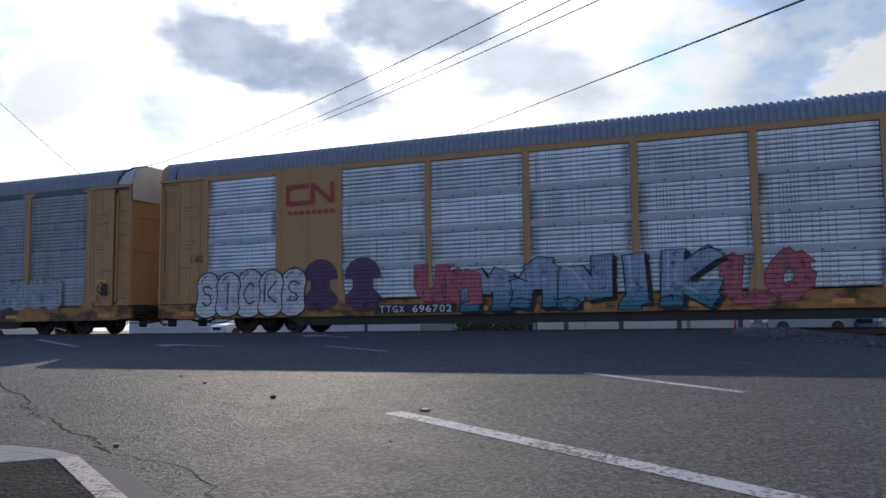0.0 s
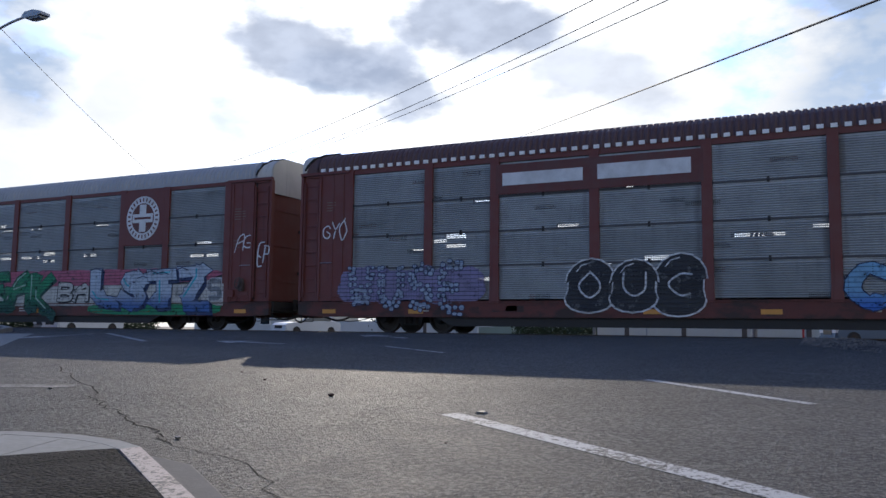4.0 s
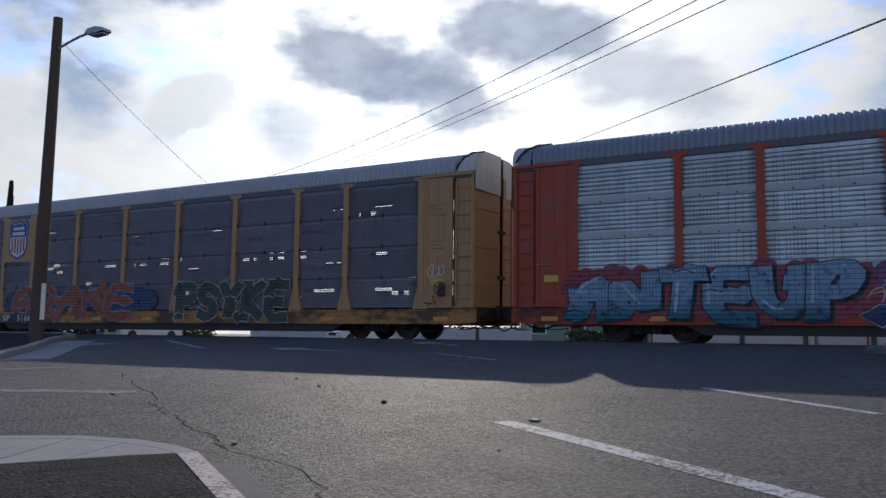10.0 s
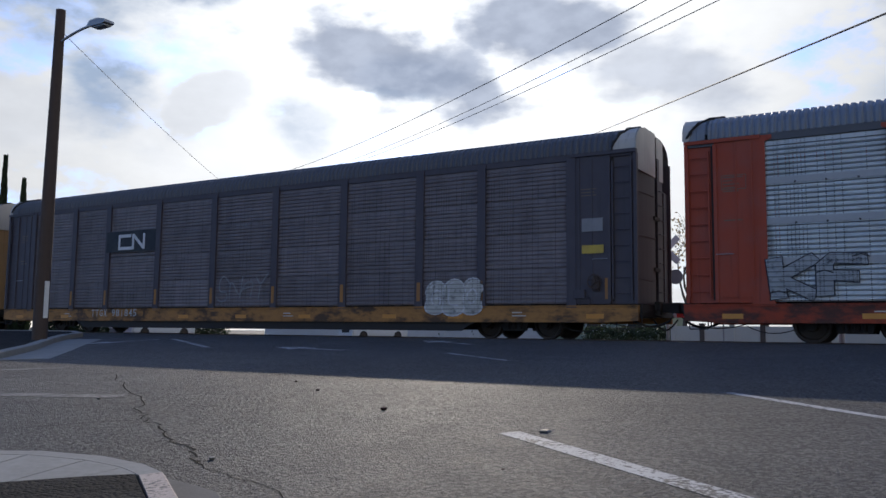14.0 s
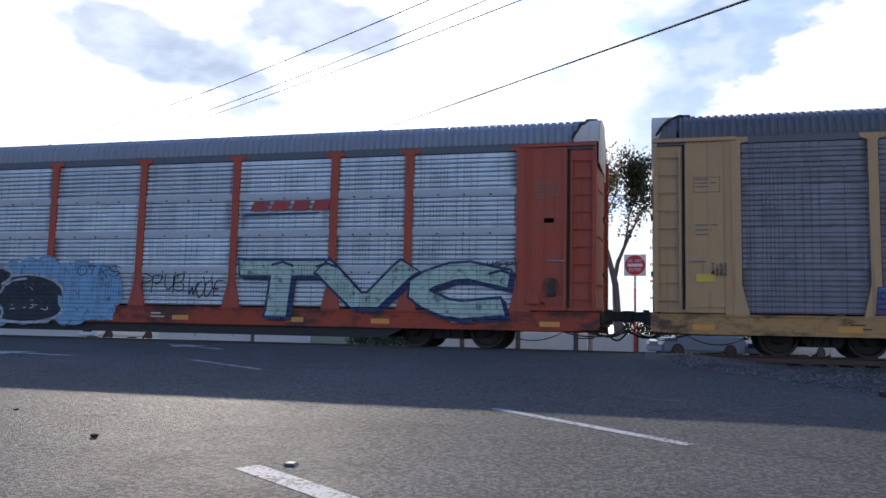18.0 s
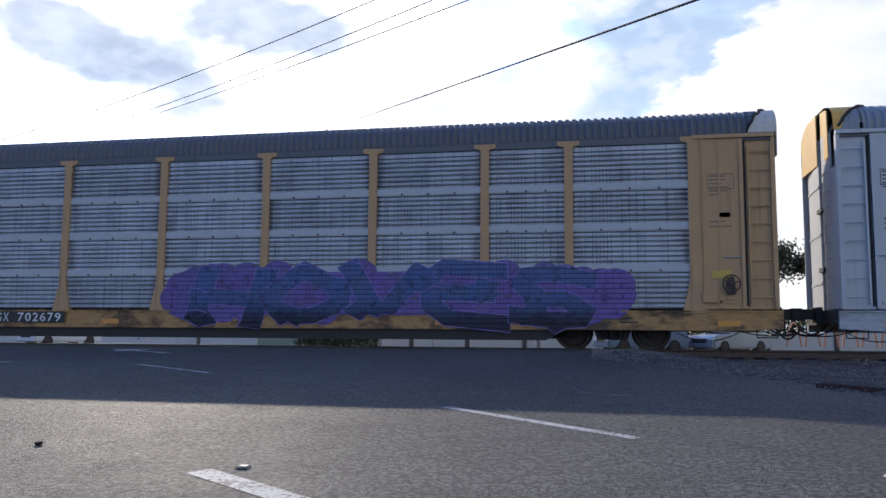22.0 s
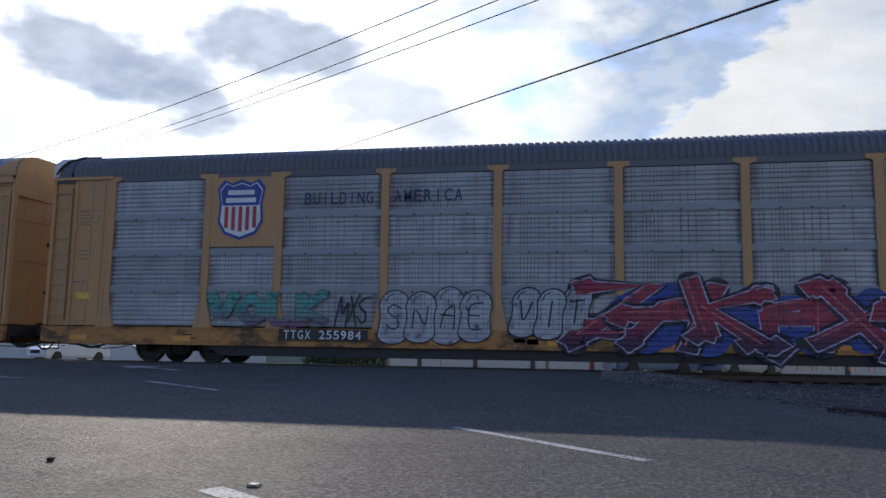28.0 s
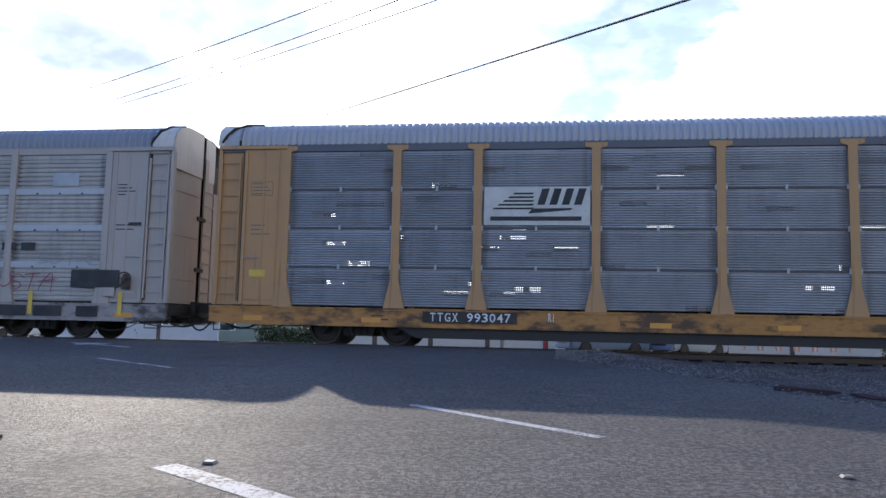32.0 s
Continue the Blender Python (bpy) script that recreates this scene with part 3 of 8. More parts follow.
def post_shape(wide=0.2, head_w=0.52, foot_w=0.5, foot_z=1.58, low=Z_LOW, top=Z_EAVE - 0.06, hz=0.09):
    def build(bm):
        w, h, f = wide / 2, head_w / 2, foot_w / 2
        prism(bm, [(-f, low - 0.1), (-f, low), (-w, foot_z), (-w, top - hz - 0.06), (-h, top - hz), (-h, top), (h, top), (h, top - hz), (w, top - hz - 0.06), (w, foot_z), (f, low), (f, low - 0.1)], SIDE - 0.05, SIDE + 0.08)
    return build


ROOF_PROFILE = [(-1.53, 4.93), (-1.53, 5.05), (-1.51, 5.18), (-1.42, 5.35), (-1.2, 5.5), (-0.8, 5.6), (0.0, 5.62), (0.8, 5.6), (1.2, 5.5), (1.42, 5.35), (1.51, 5.18), (1.53, 5.05), (1.53, 4.93)]


def roof_shape(rib=0.17, deep=0.03, x0=-13.2, x1=13.2):
    def build(bm):
        n = int((x1 - x0) / rib)
        step = (x1 - x0) / n
        xs = []
        for i in range(n):
            x = x0 + i * step
            xs += [(x, 0), (x + step * 0.22, 1), (x + step * 0.6, 1), (x + step * 0.82, 0)]
        xs.append((x1, 0))
        rows = []
        for x, up in xs:
            row = []
            for i, (y, z) in enumerate(ROOF_PROFILE):
                k = 1 + (deep / 1.5 if up else 0)
                row.append(bm.verts.new((x, y * k, 4.0 + (z - 4.0) * k)))
            rows.append(row)
        for a, b in zip(rows, rows[1:]):
            for i in range(len(ROOF_PROFILE) - 1):
                bm.faces.new((a[i], a[i + 1], b[i + 1], b[i]))
    return build


def wheelset_shape(bm):
    for s in (-1, 1):
        y = s * 0.755
        lathe_y(bm, [(0.1, y + s * 0.07), (0.14, y + s * 0.07), (0.16, y + s * 0.02), (0.33, y + s * 0.0), (0.36, y + s * 0.05), (0.418, y + s * 0.05), (0.42, y - s * 0.05), (0.448, y - s * 0.06), (0.445, y - s * 0.085), (0.34, y - s * 0.085), (0.15, y - s * 0.05)], 0, 0)
    lathe_y(bm, [(0.08, -0.9), (0.08, 0.9)], 0, 0, 12)
    for i in range(4):
        a = i * math.pi / 2
        tube(bm, (0.25 * math.cos(a), -0.75, 0.25 * math.sin(a)), (0.25 * math.cos(a), -0.775, 0.25 * math.sin(a)), 0.035, sides=8)


def frame_shape(bm):
    prism(bm, [(-1.1, 0.36), (-1.1, 0.58), (-0.8, 0.66), (0.8, 0.66), (1.1, 0.58), (1.1, 0.36), (0.78, 0.36), (0.7, 0.5), (0.45, 0.52), (0.35, 0.22), (-0.35, 0.22), (-0.45, 0.52), (-0.7, 0.5), (-0.78, 0.36)], -0.06, 0.06)
    for i in range(3):
        tube(bm, (-0.18 + 0.18 * i, -0.07, 0.26), (-0.18 + 0.18 * i, -0.07, 0.5), 0.07, sides=8)
    for s in (-1, 1):
        tube(bm, (s * 0.92, -0.09, 0.42), (s * 0.92, 0.05, 0.42), 0.13, sides=12)


def coupler_shape(bm):
    box(bm, 0.0, 0.62, -0.12, 0.12, 0.74, 0.98)
    prism(bm, [(0.45, -0.18), (0.66, -0.2), (0.72, -0.05), (0.64, 0.02), (0.7, 0.16), (0.5, 0.2)], 0.72, 1.0, "xy")


def hanging(bm, a, b, sag, r):
    """One round cable that hangs between two points."""
    a, b = Vector(a), Vector(b)
    rings = []
    for i in range(11):
        u = i / 10
        p = a.lerp(b, u) - Vector((0, 0, sag * 4 * u * (1 - u)))
        rings.append([bm.verts.new(p + Vector((0, r * math.cos(k * 1.2566), r * math.sin(k * 1.2566)))) for k in range(5)])
    for u, v in zip(rings, rings[1:]):
        for k in range(5):
            bm.faces.new((u[k], u[(k + 1) % 5], v[(k + 1) % 5], v[k]))


def hose_shape(bm):
    last = None
    for i in range(9):
        u = i / 8
        p = (0.02 + 0.6 * u, -0.35 + 0.02 * i, 0.55 - 0.28 * math.sin(math.pi * u))
        if last:
            tube(bm, last, p, 0.025, sides=6)
        last = p


def ladder(car, body, x, z0=1.05, z1=4.65, wide=0.5, rungs=9, bright=False):
    m = STEEL if bright else body

    def rail(bm):
        box(bm, -0.02, 0.02, SIDE - 0.06, SIDE - 0.01, z0, z1)

    def rung(bm):
        tube(bm, (-wide / 2, SIDE - 0.05, 0), (wide / 2, SIDE - 0.05, 0), 0.013, sides=6)
    rail_mesh = shared(("ladder_rail", z0, z1), "ladder_rail", rail)
    rung_mesh = shared(("rung", wide), "rung", rung)
    top = piece("ladder", rail_mesh, body, car, (x - wide / 2, 0, 0), label="steel side ladder")
    piece("ladder_rail", rail_mesh, body, top, (wide, 0, 0))
    for i in range(rungs):
        piece("rung", rung_mesh, m, top, (wide / 2, 0, z0 + 0.15 + i * (z1 - z0 - 0.3) / (rungs - 1)))


WHEELSETS = []


def bogie(car, index, x):
    beam = shared("bogie_beam", "bogie", lambda bm: (box(bm, -0.2, 0.2, -1.0, 1.0, 0.3, 0.55), box(bm, -0.45, 0.45, -0.3, 0.3, 0.5, 0.7)))
    b = piece("bogie", beam, BLACK, car, (x, 0, 0), label="black four-wheel steel bogie")
    for s in (-1, 1):
        piece("side_frame", shared("side_frame", "side_frame", frame_shape), BLACK, b, (0, s * 1.0, 0), 0 if s < 0 else 180)
    for s in (-1, 1):
        ob = piece("wheelset", shared("wheelset", "wheelset", wheelset_shape), WHEEL, b, (s * 0.92, 0, 0.42), label="dark steel wheels on an axle")
        WHEELSETS.append((ob, index, s * 0.92, x))


def bowed(y):
    return 0.1 - 0.1 * (y / 1.5) ** 2


def leaf(bm, ya, yb, z0, z1, out=0.0):
    """One leaf of the end door, bowed outward to the middle; outward is +x."""
    ys = [ya + (yb - ya) * i / 5 for i in range(6)]
    prism(bm, [(bowed(y) + out, y) for y in ys] + [(bowed(y) - 0.05, y) for y in reversed(ys)], z0, z1, "xy")


def end_shape(bm):
    leaf(bm, -1.5, 0.1, 0.95, 5.02)


def far_leaf_shape(bm):
    leaf(bm, 0.36, 0.95, 0.95, 5.02)


def outer_leaf_shape(bm):
    leaf(bm, 0.98, 1.5, 0.95, 4.15, 0.03)


def end_gap_shape(bm):
    box(bm, -0.06, -0.02, 0.02, 0.5, 0.95, 5.6)


def end_bar_shape(bm):
    leaf(bm, -1.45, 0.06, -0.03, 0.03, 0.02)


def end_rung_shape(bm):
    tube(bm, (0.14, 0.42, 0), (0.14, 0.88, 0), 0.014, sides=6)
    for y in (0.42, 0.88):
        tube(bm, (0.06, y, 0), (0.12, y, 0), 0.012, sides=6)


def latch_shape(bm):
    box(bm, 0.05, 0.14, -0.06, 0.4, -0.05, 0.05)


def end_cap_shape(bm):
    prism(bm, [(-1.53, 4.42), (-1.55, 5.06), (-1.53, 5.2), (-1.43, 5.38), (-1.2, 5.54), (-0.8, 5.64), (0.1, 5.65), (0.1, 4.42)], 0.1, 0.125, "yz")


def far_cap_shape(bm):
    prism(bm, [(0.36, 4.42), (0.36, 5.62), (0.8, 5.58), (0.95, 5.54), (0.95, 4.42)], 0.06, 0.085, "yz")


def cap_wrap_shape(bm, inner=(-0.5, -0.48, -0.42, -0.3, -0.18, -0.1, -0.04), end=0.1):
    """Painted corner of the roof end, outside the dark flap."""
    rows = [[bm.verts.new((x, y * 1.022, 4.0 + (z - 4.0) * 1.022)) for x in (a, end)] for a, (y, z) in zip(inner, ROOF_PROFILE)]
    for a, b in zip(rows, rows[1:]):
        bm.faces.new((a[0], a[1], b[1], b[0]))


def roof_seal_shape(bm, along=(-0.56, -0.5, -0.44, -0.38, -0.28, -0.24, -0.14, -0.06)):
    """Dark flap that hangs at the joint of roof and end."""
    over = [(-1.57, 5.02), (-1.56, 5.16), (-1.55, 5.22), (-1.47, 5.39), (-1.4, 5.43), (-1.25, 5.53), (-1.15, 5.57), (-0.75, 5.66)]
    pts = [(x, y, z) for x, (y, z) in zip(along, over)]
    for k, (a, b) in enumerate(zip(pts, pts[1:])):
        r = 0.045 if k % 2 else 0.028
        tube(bm, a, b, r, 0.06 - r * 0.6, 6)


def hood_shape(bm):
    """Smooth raised roof end, swept over the last half metre."""
    rows = []
    for x, k in ((-0.64, 1.0), (-0.58, 1.02), (-0.3, 1.02), (-0.28, 1.014), (0.03, 1.014)):
        rows.append([bm.verts.new((x, y * k, 4.0 + (z - 4.0) * k)) for y, z in ROOF_PROFILE])
    for a, b in zip(rows, rows[1:]):
        for i in range(len(ROOF_PROFILE) - 1):
            bm.faces.new((a[i], a[i + 1], b[i + 1], b[i]))


def slotted(bm, seed):
    """Dark far side, its panels open in broken strips that let the sky through."""
    rng = random.Random(seed)
    slits = [(1.45, 0.34), (1.95, 0.42), (2.5, 0.36), (2.95, 0.4), (3.42, 0.3), (3.85, 0.4), (4.35, 0.36)]
    z = 0.94
    for z0, h in slits + [(4.9, 0)]:
        faces(bm, [(-11.9, 1.5, z), (11.9, 1.5, z), (11.9, 1.5, z0), (-11.9, 1.5, z0)], [(0, 1, 2, 3)])
        x = -11.9
        while x < 11.9 and h:
            n = min(x + rng.uniform(0.15, 0.6), 11.9)
            faces(bm, [(x, 1.5, z0), (n, 1.5, z0), (n, 1.5, z0 + h), (x, 1.5, z0 + h)], [(0, 1, 2, 3)])
            x = n + rng.uniform(0.6, 2.2)
        z = z0 + h


def auto_rack(index, label, body, screen, roof, cap, style="posts", solid=(), sill=None, rows=ROWS, ribs=7, deep=0.028, post=None, seam=None, lift=0.0):
    """A covered rail car for automobiles, its middle at the origin and the rail at z = 0."""
    car = empty("rail_car")
    bays = BAYS if style == "posts" else EDGES
    tagged(car, label, "rail car", "cars of the freight train")
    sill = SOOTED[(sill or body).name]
    post = post or body
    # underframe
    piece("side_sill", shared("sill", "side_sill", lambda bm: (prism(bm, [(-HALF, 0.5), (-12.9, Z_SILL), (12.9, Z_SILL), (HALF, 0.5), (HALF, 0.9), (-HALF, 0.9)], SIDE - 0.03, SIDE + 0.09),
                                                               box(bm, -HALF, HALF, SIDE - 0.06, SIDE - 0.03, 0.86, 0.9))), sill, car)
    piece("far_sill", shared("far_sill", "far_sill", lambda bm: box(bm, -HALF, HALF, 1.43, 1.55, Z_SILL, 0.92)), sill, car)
    piece("underframe", shared("underframe", "underframe", lambda bm: (box(bm, -HALF, HALF, -1.42, 1.42, 0.72, 0.9), prism(bm, [(-8.6, 0.24), (8.6, 0.24), (9.2, 0.6), (13.6, 0.6), (13.6, 0.72), (-13.6, 0.72), (-13.6, 0.6), (-9.2, 0.6)], -0.5, 0.5),
                                                                       prism(bm, [(-8.5, 0.2), (8.5, 0.2), (9.0, 0.46), (-9.0, 0.46)], SIDE + 0.06, SIDE + 0.16))), BLACK, car, label="black steel underframe")
    rng = random.Random(index * 7)
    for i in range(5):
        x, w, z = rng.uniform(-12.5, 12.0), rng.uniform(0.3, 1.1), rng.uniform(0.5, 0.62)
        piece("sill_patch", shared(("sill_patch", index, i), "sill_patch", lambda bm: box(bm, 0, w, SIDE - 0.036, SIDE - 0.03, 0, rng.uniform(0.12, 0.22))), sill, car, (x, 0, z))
    for x in (-7.6, -3.3, 2.2, 6.7):
        piece("valve_box", shared("valve_box", "valve_box", lambda bm: box(bm, -0.2, 0.2, SIDE + 0.1, SIDE + 0.4, 0.2, 0.48)), BLACK, car, (x + rng.uniform(-0.6, 0.6), 0, 0))
    for s in (-1, 1):
        bogie(car, index, s * 10.03)
        piece("coupler", shared("coupler", "coupler", coupler_shape), BLACK, car, (s * HALF, 0, 0), 0 if s > 0 else 180)
    piece("brake_hose", shared("hose", "brake_hose", hose_shape), BLACK, car, (HALF, 0, 0))
    for s in (-1, 1):
        piece("end_cable", shared("end_cable", "end_cable", lambda bm: hanging(bm, (-0.5, -0.9, 0.6), (0.55, -0.3, 0.62), 0.24, 0.02)), BLACK, car, (s * HALF, 0, 0), 0 if s > 0 else 180)
        piece("air_hose", shared("air_hose", "air_hose", lambda bm: hanging(bm, (-0.35, -1.15, 0.6), (0.58, -0.75, 0.52), 0.2, 0.03)), BLACK, car, (s * HALF, 0, 0), 0 if s > 0 else 180)
        piece("signal_cable", shared("signal_cable", "signal_cable", lambda bm: hanging(bm, (-1.1, -1.25, 0.52), (0.5, -0.9, 0.45), 0.14, 0.016)), BLACK, car, (s * HALF, 0, 0), 0 if s > 0 else 180)
        piece("cut_lever", shared("cut_lever", "cut_lever", lambda bm: (tube(bm, (0.05, -1.4, 0.7), (0.12, -0.1, 0.8), 0.016, sides=6), tube(bm, (0.05, -1.4, 0.7), (0.05, -1.42, 0.42), 0.016, sides=6))), BLACK, car, (s * HALF, 0, 0), 0 if s > 0 else 180)
        piece("end_sill", shared("end_sill", "end_sill", lambda bm: (box(bm, -0.12, 0.06, -1.4, 1.4, 0.62, 0.92), box(bm, 0.06, 0.2, -0.35, 0.35, 0.66, 1.02))), BLACK, car, (s * HALF, 0, 0), 0 if s > 0 else 180)
        piece("chain", shared("chain", "chain", lambda bm: hanging(bm, (-2.3, -1.3, 0.42), (-0.9, -1.3, 0.42), 0.2, 0.014)), BLACK, car, (s * HALF, 0, 0), 0 if s > 0 else 180)
    # decks inside
    for i, z in enumerate((2.35, 3.7)):
        piece("deck", shared("deck", "deck", lambda bm: box(bm, -13.3, 13.3, -1.38, 1.38, -0.05, 0.03)), BLACK, car, (0, 0, z))
    # roof
    piece("roof", shared("roof", "roof", roof_shape()), roof, car, (0, 0, lift))
    for s in (-1, 1):
        piece("roof_end", shared("hood", "roof_end", hood_shape), roof, car, (s * 13.66, 0, lift), 0 if s > 0 else 180)
        turned = 0 if s > 0 else 180
        at = (s * 13.62, 0, 0)
        door = piece("end_door", shared("end", "end_door", end_shape), body, car, at, turned)
        piece("far_door", shared("far_leaf", "far_door", far_leaf_shape), body, car, at, turned)
        piece("outer_door", shared("outer_leaf", "outer_door", outer_leaf_shape), body, car, at, turned)
        piece("door_gap", shared("end_gap", "door_gap", end_gap_shape), BLACK, door)
        for z in (1.6, 2.75, 3.9):
            piece("door_bar", shared("end_bar", "door_bar", end_bar_shape), body, door, (0, 0, z))
        for z in (1.9, 3.3):
            piece("latch", shared("latch", "latch", latch_shape), BLACK, door, (0, 0, z))
        for i in range(8):
            piece("end_rung", shared("end_rung", "end_rung", end_rung_shape), body, door, (0, 0, 1.3 + 0.4 * i))
        piece("end_cap", shared("end_cap", "end_cap", end_cap_shape), cap, car, (s * 13.62, 0, lift), turned, "painted roof end")
        piece("far_cap", shared("far_cap", "far_cap", far_cap_shape), cap, car, (s * 13.62, 0, lift), turned)
        piece("cap_wrap", shared(("cap_wrap", s), "cap_wrap", cap_wrap_shape if s > 0 else (lambda bm: cap_wrap_shape(bm, (0.06, 0.1, 0.15, 0.3, 0.5, 0.7, 0.8), -0.1))), cap, car, (s * 13.62, 0, lift), label="painted roof corner")
        if index not in (1, 5, 17):
            piece("roof_seal", shared(("roof_seal", s), "roof_seal", roof_seal_shape if s > 0 else (lambda bm: roof_seal_shape(bm, (0.04, 0.14, 0.16, 0.32, 0.36, 0.54, 0.62, 0.8)))), BLACK, car, (s * 13.66, 0, 0), label="dark flap at the roof end")
    # far side, in bays
    if seam is SEAM:
        far = shared(("far_slots", index), "far_screen", lambda bm: slotted(bm, index))
    else:
        far = shared("far_screen", "far_screen", lambda bm: faces(bm, [(-11.9, 1.5, 0.94), (11.9, 1.5, 0.94), (11.9, 1.5, 4.9), (-11.9, 1.5, 4.9)], [(0, 1, 2, 3)]))
    piece("far_screen", far, BLACK, car)
    piece("far_frame", shared("far_frame", "far_frame", lambda bm: [box(bm, e - 0.1, e + 0.1, 1.47, 1.56, 0.9, 4.95) for e in EDGES] + [box(bm, s * 12.85 - 0.9, s * 12.85 + 0.9, 1.48, 1.52, 0.9, 4.95) for s in (-1, 1)] + [box(bm, -HALF, HALF, 1.46, 1.54, 4.8, 5.0)]), body, car)
    # near side
    piece("top_rail", shared(("top_rail", lift), "top_rail", lambda bm: box(bm, -13.6, 13.6, SIDE - 0.02, SIDE + 0.08, Z_TOP, Z_EAVE + lift)), ROOF_DARK if style == "posts" else body, car)
    for k, (a, b) in enumerate(zip(bays, bays[1:])):
        if k in solid:
            w = b - a

            plate = piece("side_plate", shared(("plate", round(w, 2)), "side_plate", lambda bm: box(bm, 0, w, SIDE - 0.035, SIDE + 0.02, 0.92, 4.82)), body, car, (a, 0, 0))
            for x in (0.02, w / 2 - 0.03, w - 0.08):
                piece("plate_rib", shared("plate_rib_wide", "plate_rib", lambda bm: box(bm, 0, 0.06, SIDE - 0.055, SIDE - 0.035, 0.95, 4.8)), body, plate, (x, 0, 0))
            continue
        m = 0.08
        w = round(b - a - 2 * m, 3)
        for z0, z1 in zip(rows, rows[1:]):
            h = round(z1 - z0 - 0.012, 3)
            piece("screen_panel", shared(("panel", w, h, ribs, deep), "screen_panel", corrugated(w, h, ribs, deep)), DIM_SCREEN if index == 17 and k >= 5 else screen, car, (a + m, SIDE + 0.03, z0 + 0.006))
        if seam:
            hh = 0.035 if seam is SEAM else 0.1
            for z in rows[1:-1]:
                strip = piece("screen_seam", shared(("seam", w, hh), "screen_seam", lambda bm, w=w, hh=hh: box(bm, 0, w, SIDE - 0.016, SIDE + 0.02, -hh, hh * 0.6)), seam, car, (a + m, 0, z))
                for x in ((0.03, w / 2, w - 0.03) if seam is SEAM else (w * 0.25, w * 0.5, w * 0.75)):
                    piece("clip", shared(("clip", seam is SEAM), "clip", (lambda bm: box(bm, -0.03, 0.03, SIDE - 0.04, SIDE - 0.016, -0.07, 0.06)) if seam is SEAM else (lambda bm: box(bm, -0.022, 0.022, SIDE - 0.03, SIDE - 0.016, -0.1, -0.06))), STEEL if index == 18 else BLACK, strip, (x, 0, 0))
    for e in bays:
        if style == "posts":
            mesh = shared("post", "post", post_shape())
        elif style == "plain":
            mesh = shared("post_plain", "post", post_shape(0.26, 0.3, 0.28, 1.2, hz=0.04))
        else:
            mesh = shared("post_smooth", "post", post_shape(0.18, 0.18, 0.46, 1.62, hz=0.02))
        piece("post", mesh, post, car, (e, 0, 0))
    for s in (-1, 1):
        def bit(name, x0, x1, y0, y1, z0, z1, parent, base=(0, 0, 0)):
            lo, hi = (x0, x1) if s > 0 else (-x1, -x0)
            return piece(name, shared((name, lo, hi, y0, z0, z1), name, lambda bm: box(bm, lo, hi, SIDE + y0, SIDE + y1, z0, z1)), body, parent, base)
        plate = bit("corner_plate", 0.1, 1.08, -0.03, 0.05, 0.93, 4.84, car, (s * bays[-1], 0, 0))
        for x0, x1, y in ((0.2, 0.25, -0.055), (1.02, 1.1, -0.075), (0.56, 0.6, -0.045)):
            bit("plate_rib", x0, x1, y, -0.03, 0.95, 4.8, plate)
        bit("plate_ledge", 0.26, 1.0, -0.06, -0.03, 1.06, 1.12, plate)
        niche = bit("corner_niche", 1.1, 1.8, 0.03, 0.1, 0.93, 4.84, car, (s * bays[-1], 0, 0))
        piece("corner_slit", shared(("slit", s), "corner_slit", lambda bm: box(bm, s * 1.14 - 0.03, s * 1.14 + 0.03, SIDE + 0.022, SIDE + 0.03, 1.0, 4.8)), BLACK, niche)
        bit("corner_post", 1.72, 1.8, -0.05, 0.03, 0.93, 4.84, niche)
        bit("corner_header", 0.0, 1.8, -0.08, 0.05, 4.845, 4.93, niche)
        ladder(car, body, s * 13.35)
    for x in (-12.6, -9.6, -2.8, 0.0, 2.8, 6.1, 8.4, 12.6):
        piece("reflector", shared("reflector", "reflector", lambda bm: box(bm, -0.24, 0.24, SIDE - 0.04, SIDE - 0.03, 0.55, 0.67)), AMBER, car, (x, 0, 0), label="yellow-orange reflective strip")
    return car




YELLOW = paint("yellow_paint", (0.38, 0.222, 0.092), dirt=0.65)
YELLOW_PALE = paint("pale_yellow_paint", (0.4, 0.25, 0.115), dirt=0.65)
ORANGE = paint("orange_paint", (0.32, 0.052, 0.02), dirt=0.65)
BROWN = paint("brown_paint", (0.13, 0.035, 0.028))
DARK = paint("dark_brown_paint", (0.065, 0.057, 0.07))
CREAM = paint("cream_paint", (0.55, 0.5, 0.44), dirt=0.3)
SILVER = paint("silver_paint", (0.4, 0.42, 0.45), dirt=0.3)
CAP_WHITE = paint("end_white", (0.5, 0.48, 0.44), dirt=0.7)
CAP_YELLOW = paint("end_yellow", (0.6, 0.35, 0.07))
ROOF_GREY = paint("roof_grey", (0.2, 0.225, 0.265), 0.5, 0.4, metal=0.15)
ROOF_LIGHT = paint("roof_light", (0.33, 0.34, 0.355), 0.5, 0.3, metal=0.15)
ROOF_DARK = paint("roof_dark", (0.1, 0.105, 0.12), 0.55, 0.4, metal=0.2)
ROOF_BROWN = paint("roof_brown", (0.09, 0.05, 0.05), 0.6, 0.4)
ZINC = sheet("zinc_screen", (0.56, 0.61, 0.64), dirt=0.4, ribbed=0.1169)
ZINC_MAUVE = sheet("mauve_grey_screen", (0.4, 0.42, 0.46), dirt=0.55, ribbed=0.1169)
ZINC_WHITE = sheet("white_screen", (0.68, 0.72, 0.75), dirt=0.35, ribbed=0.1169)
ZINC_GREY = sheet("grey_screen", (0.32, 0.33, 0.345))
ZINC_DUSK = sheet("dusk_screen", (0.26, 0.26, 0.275))
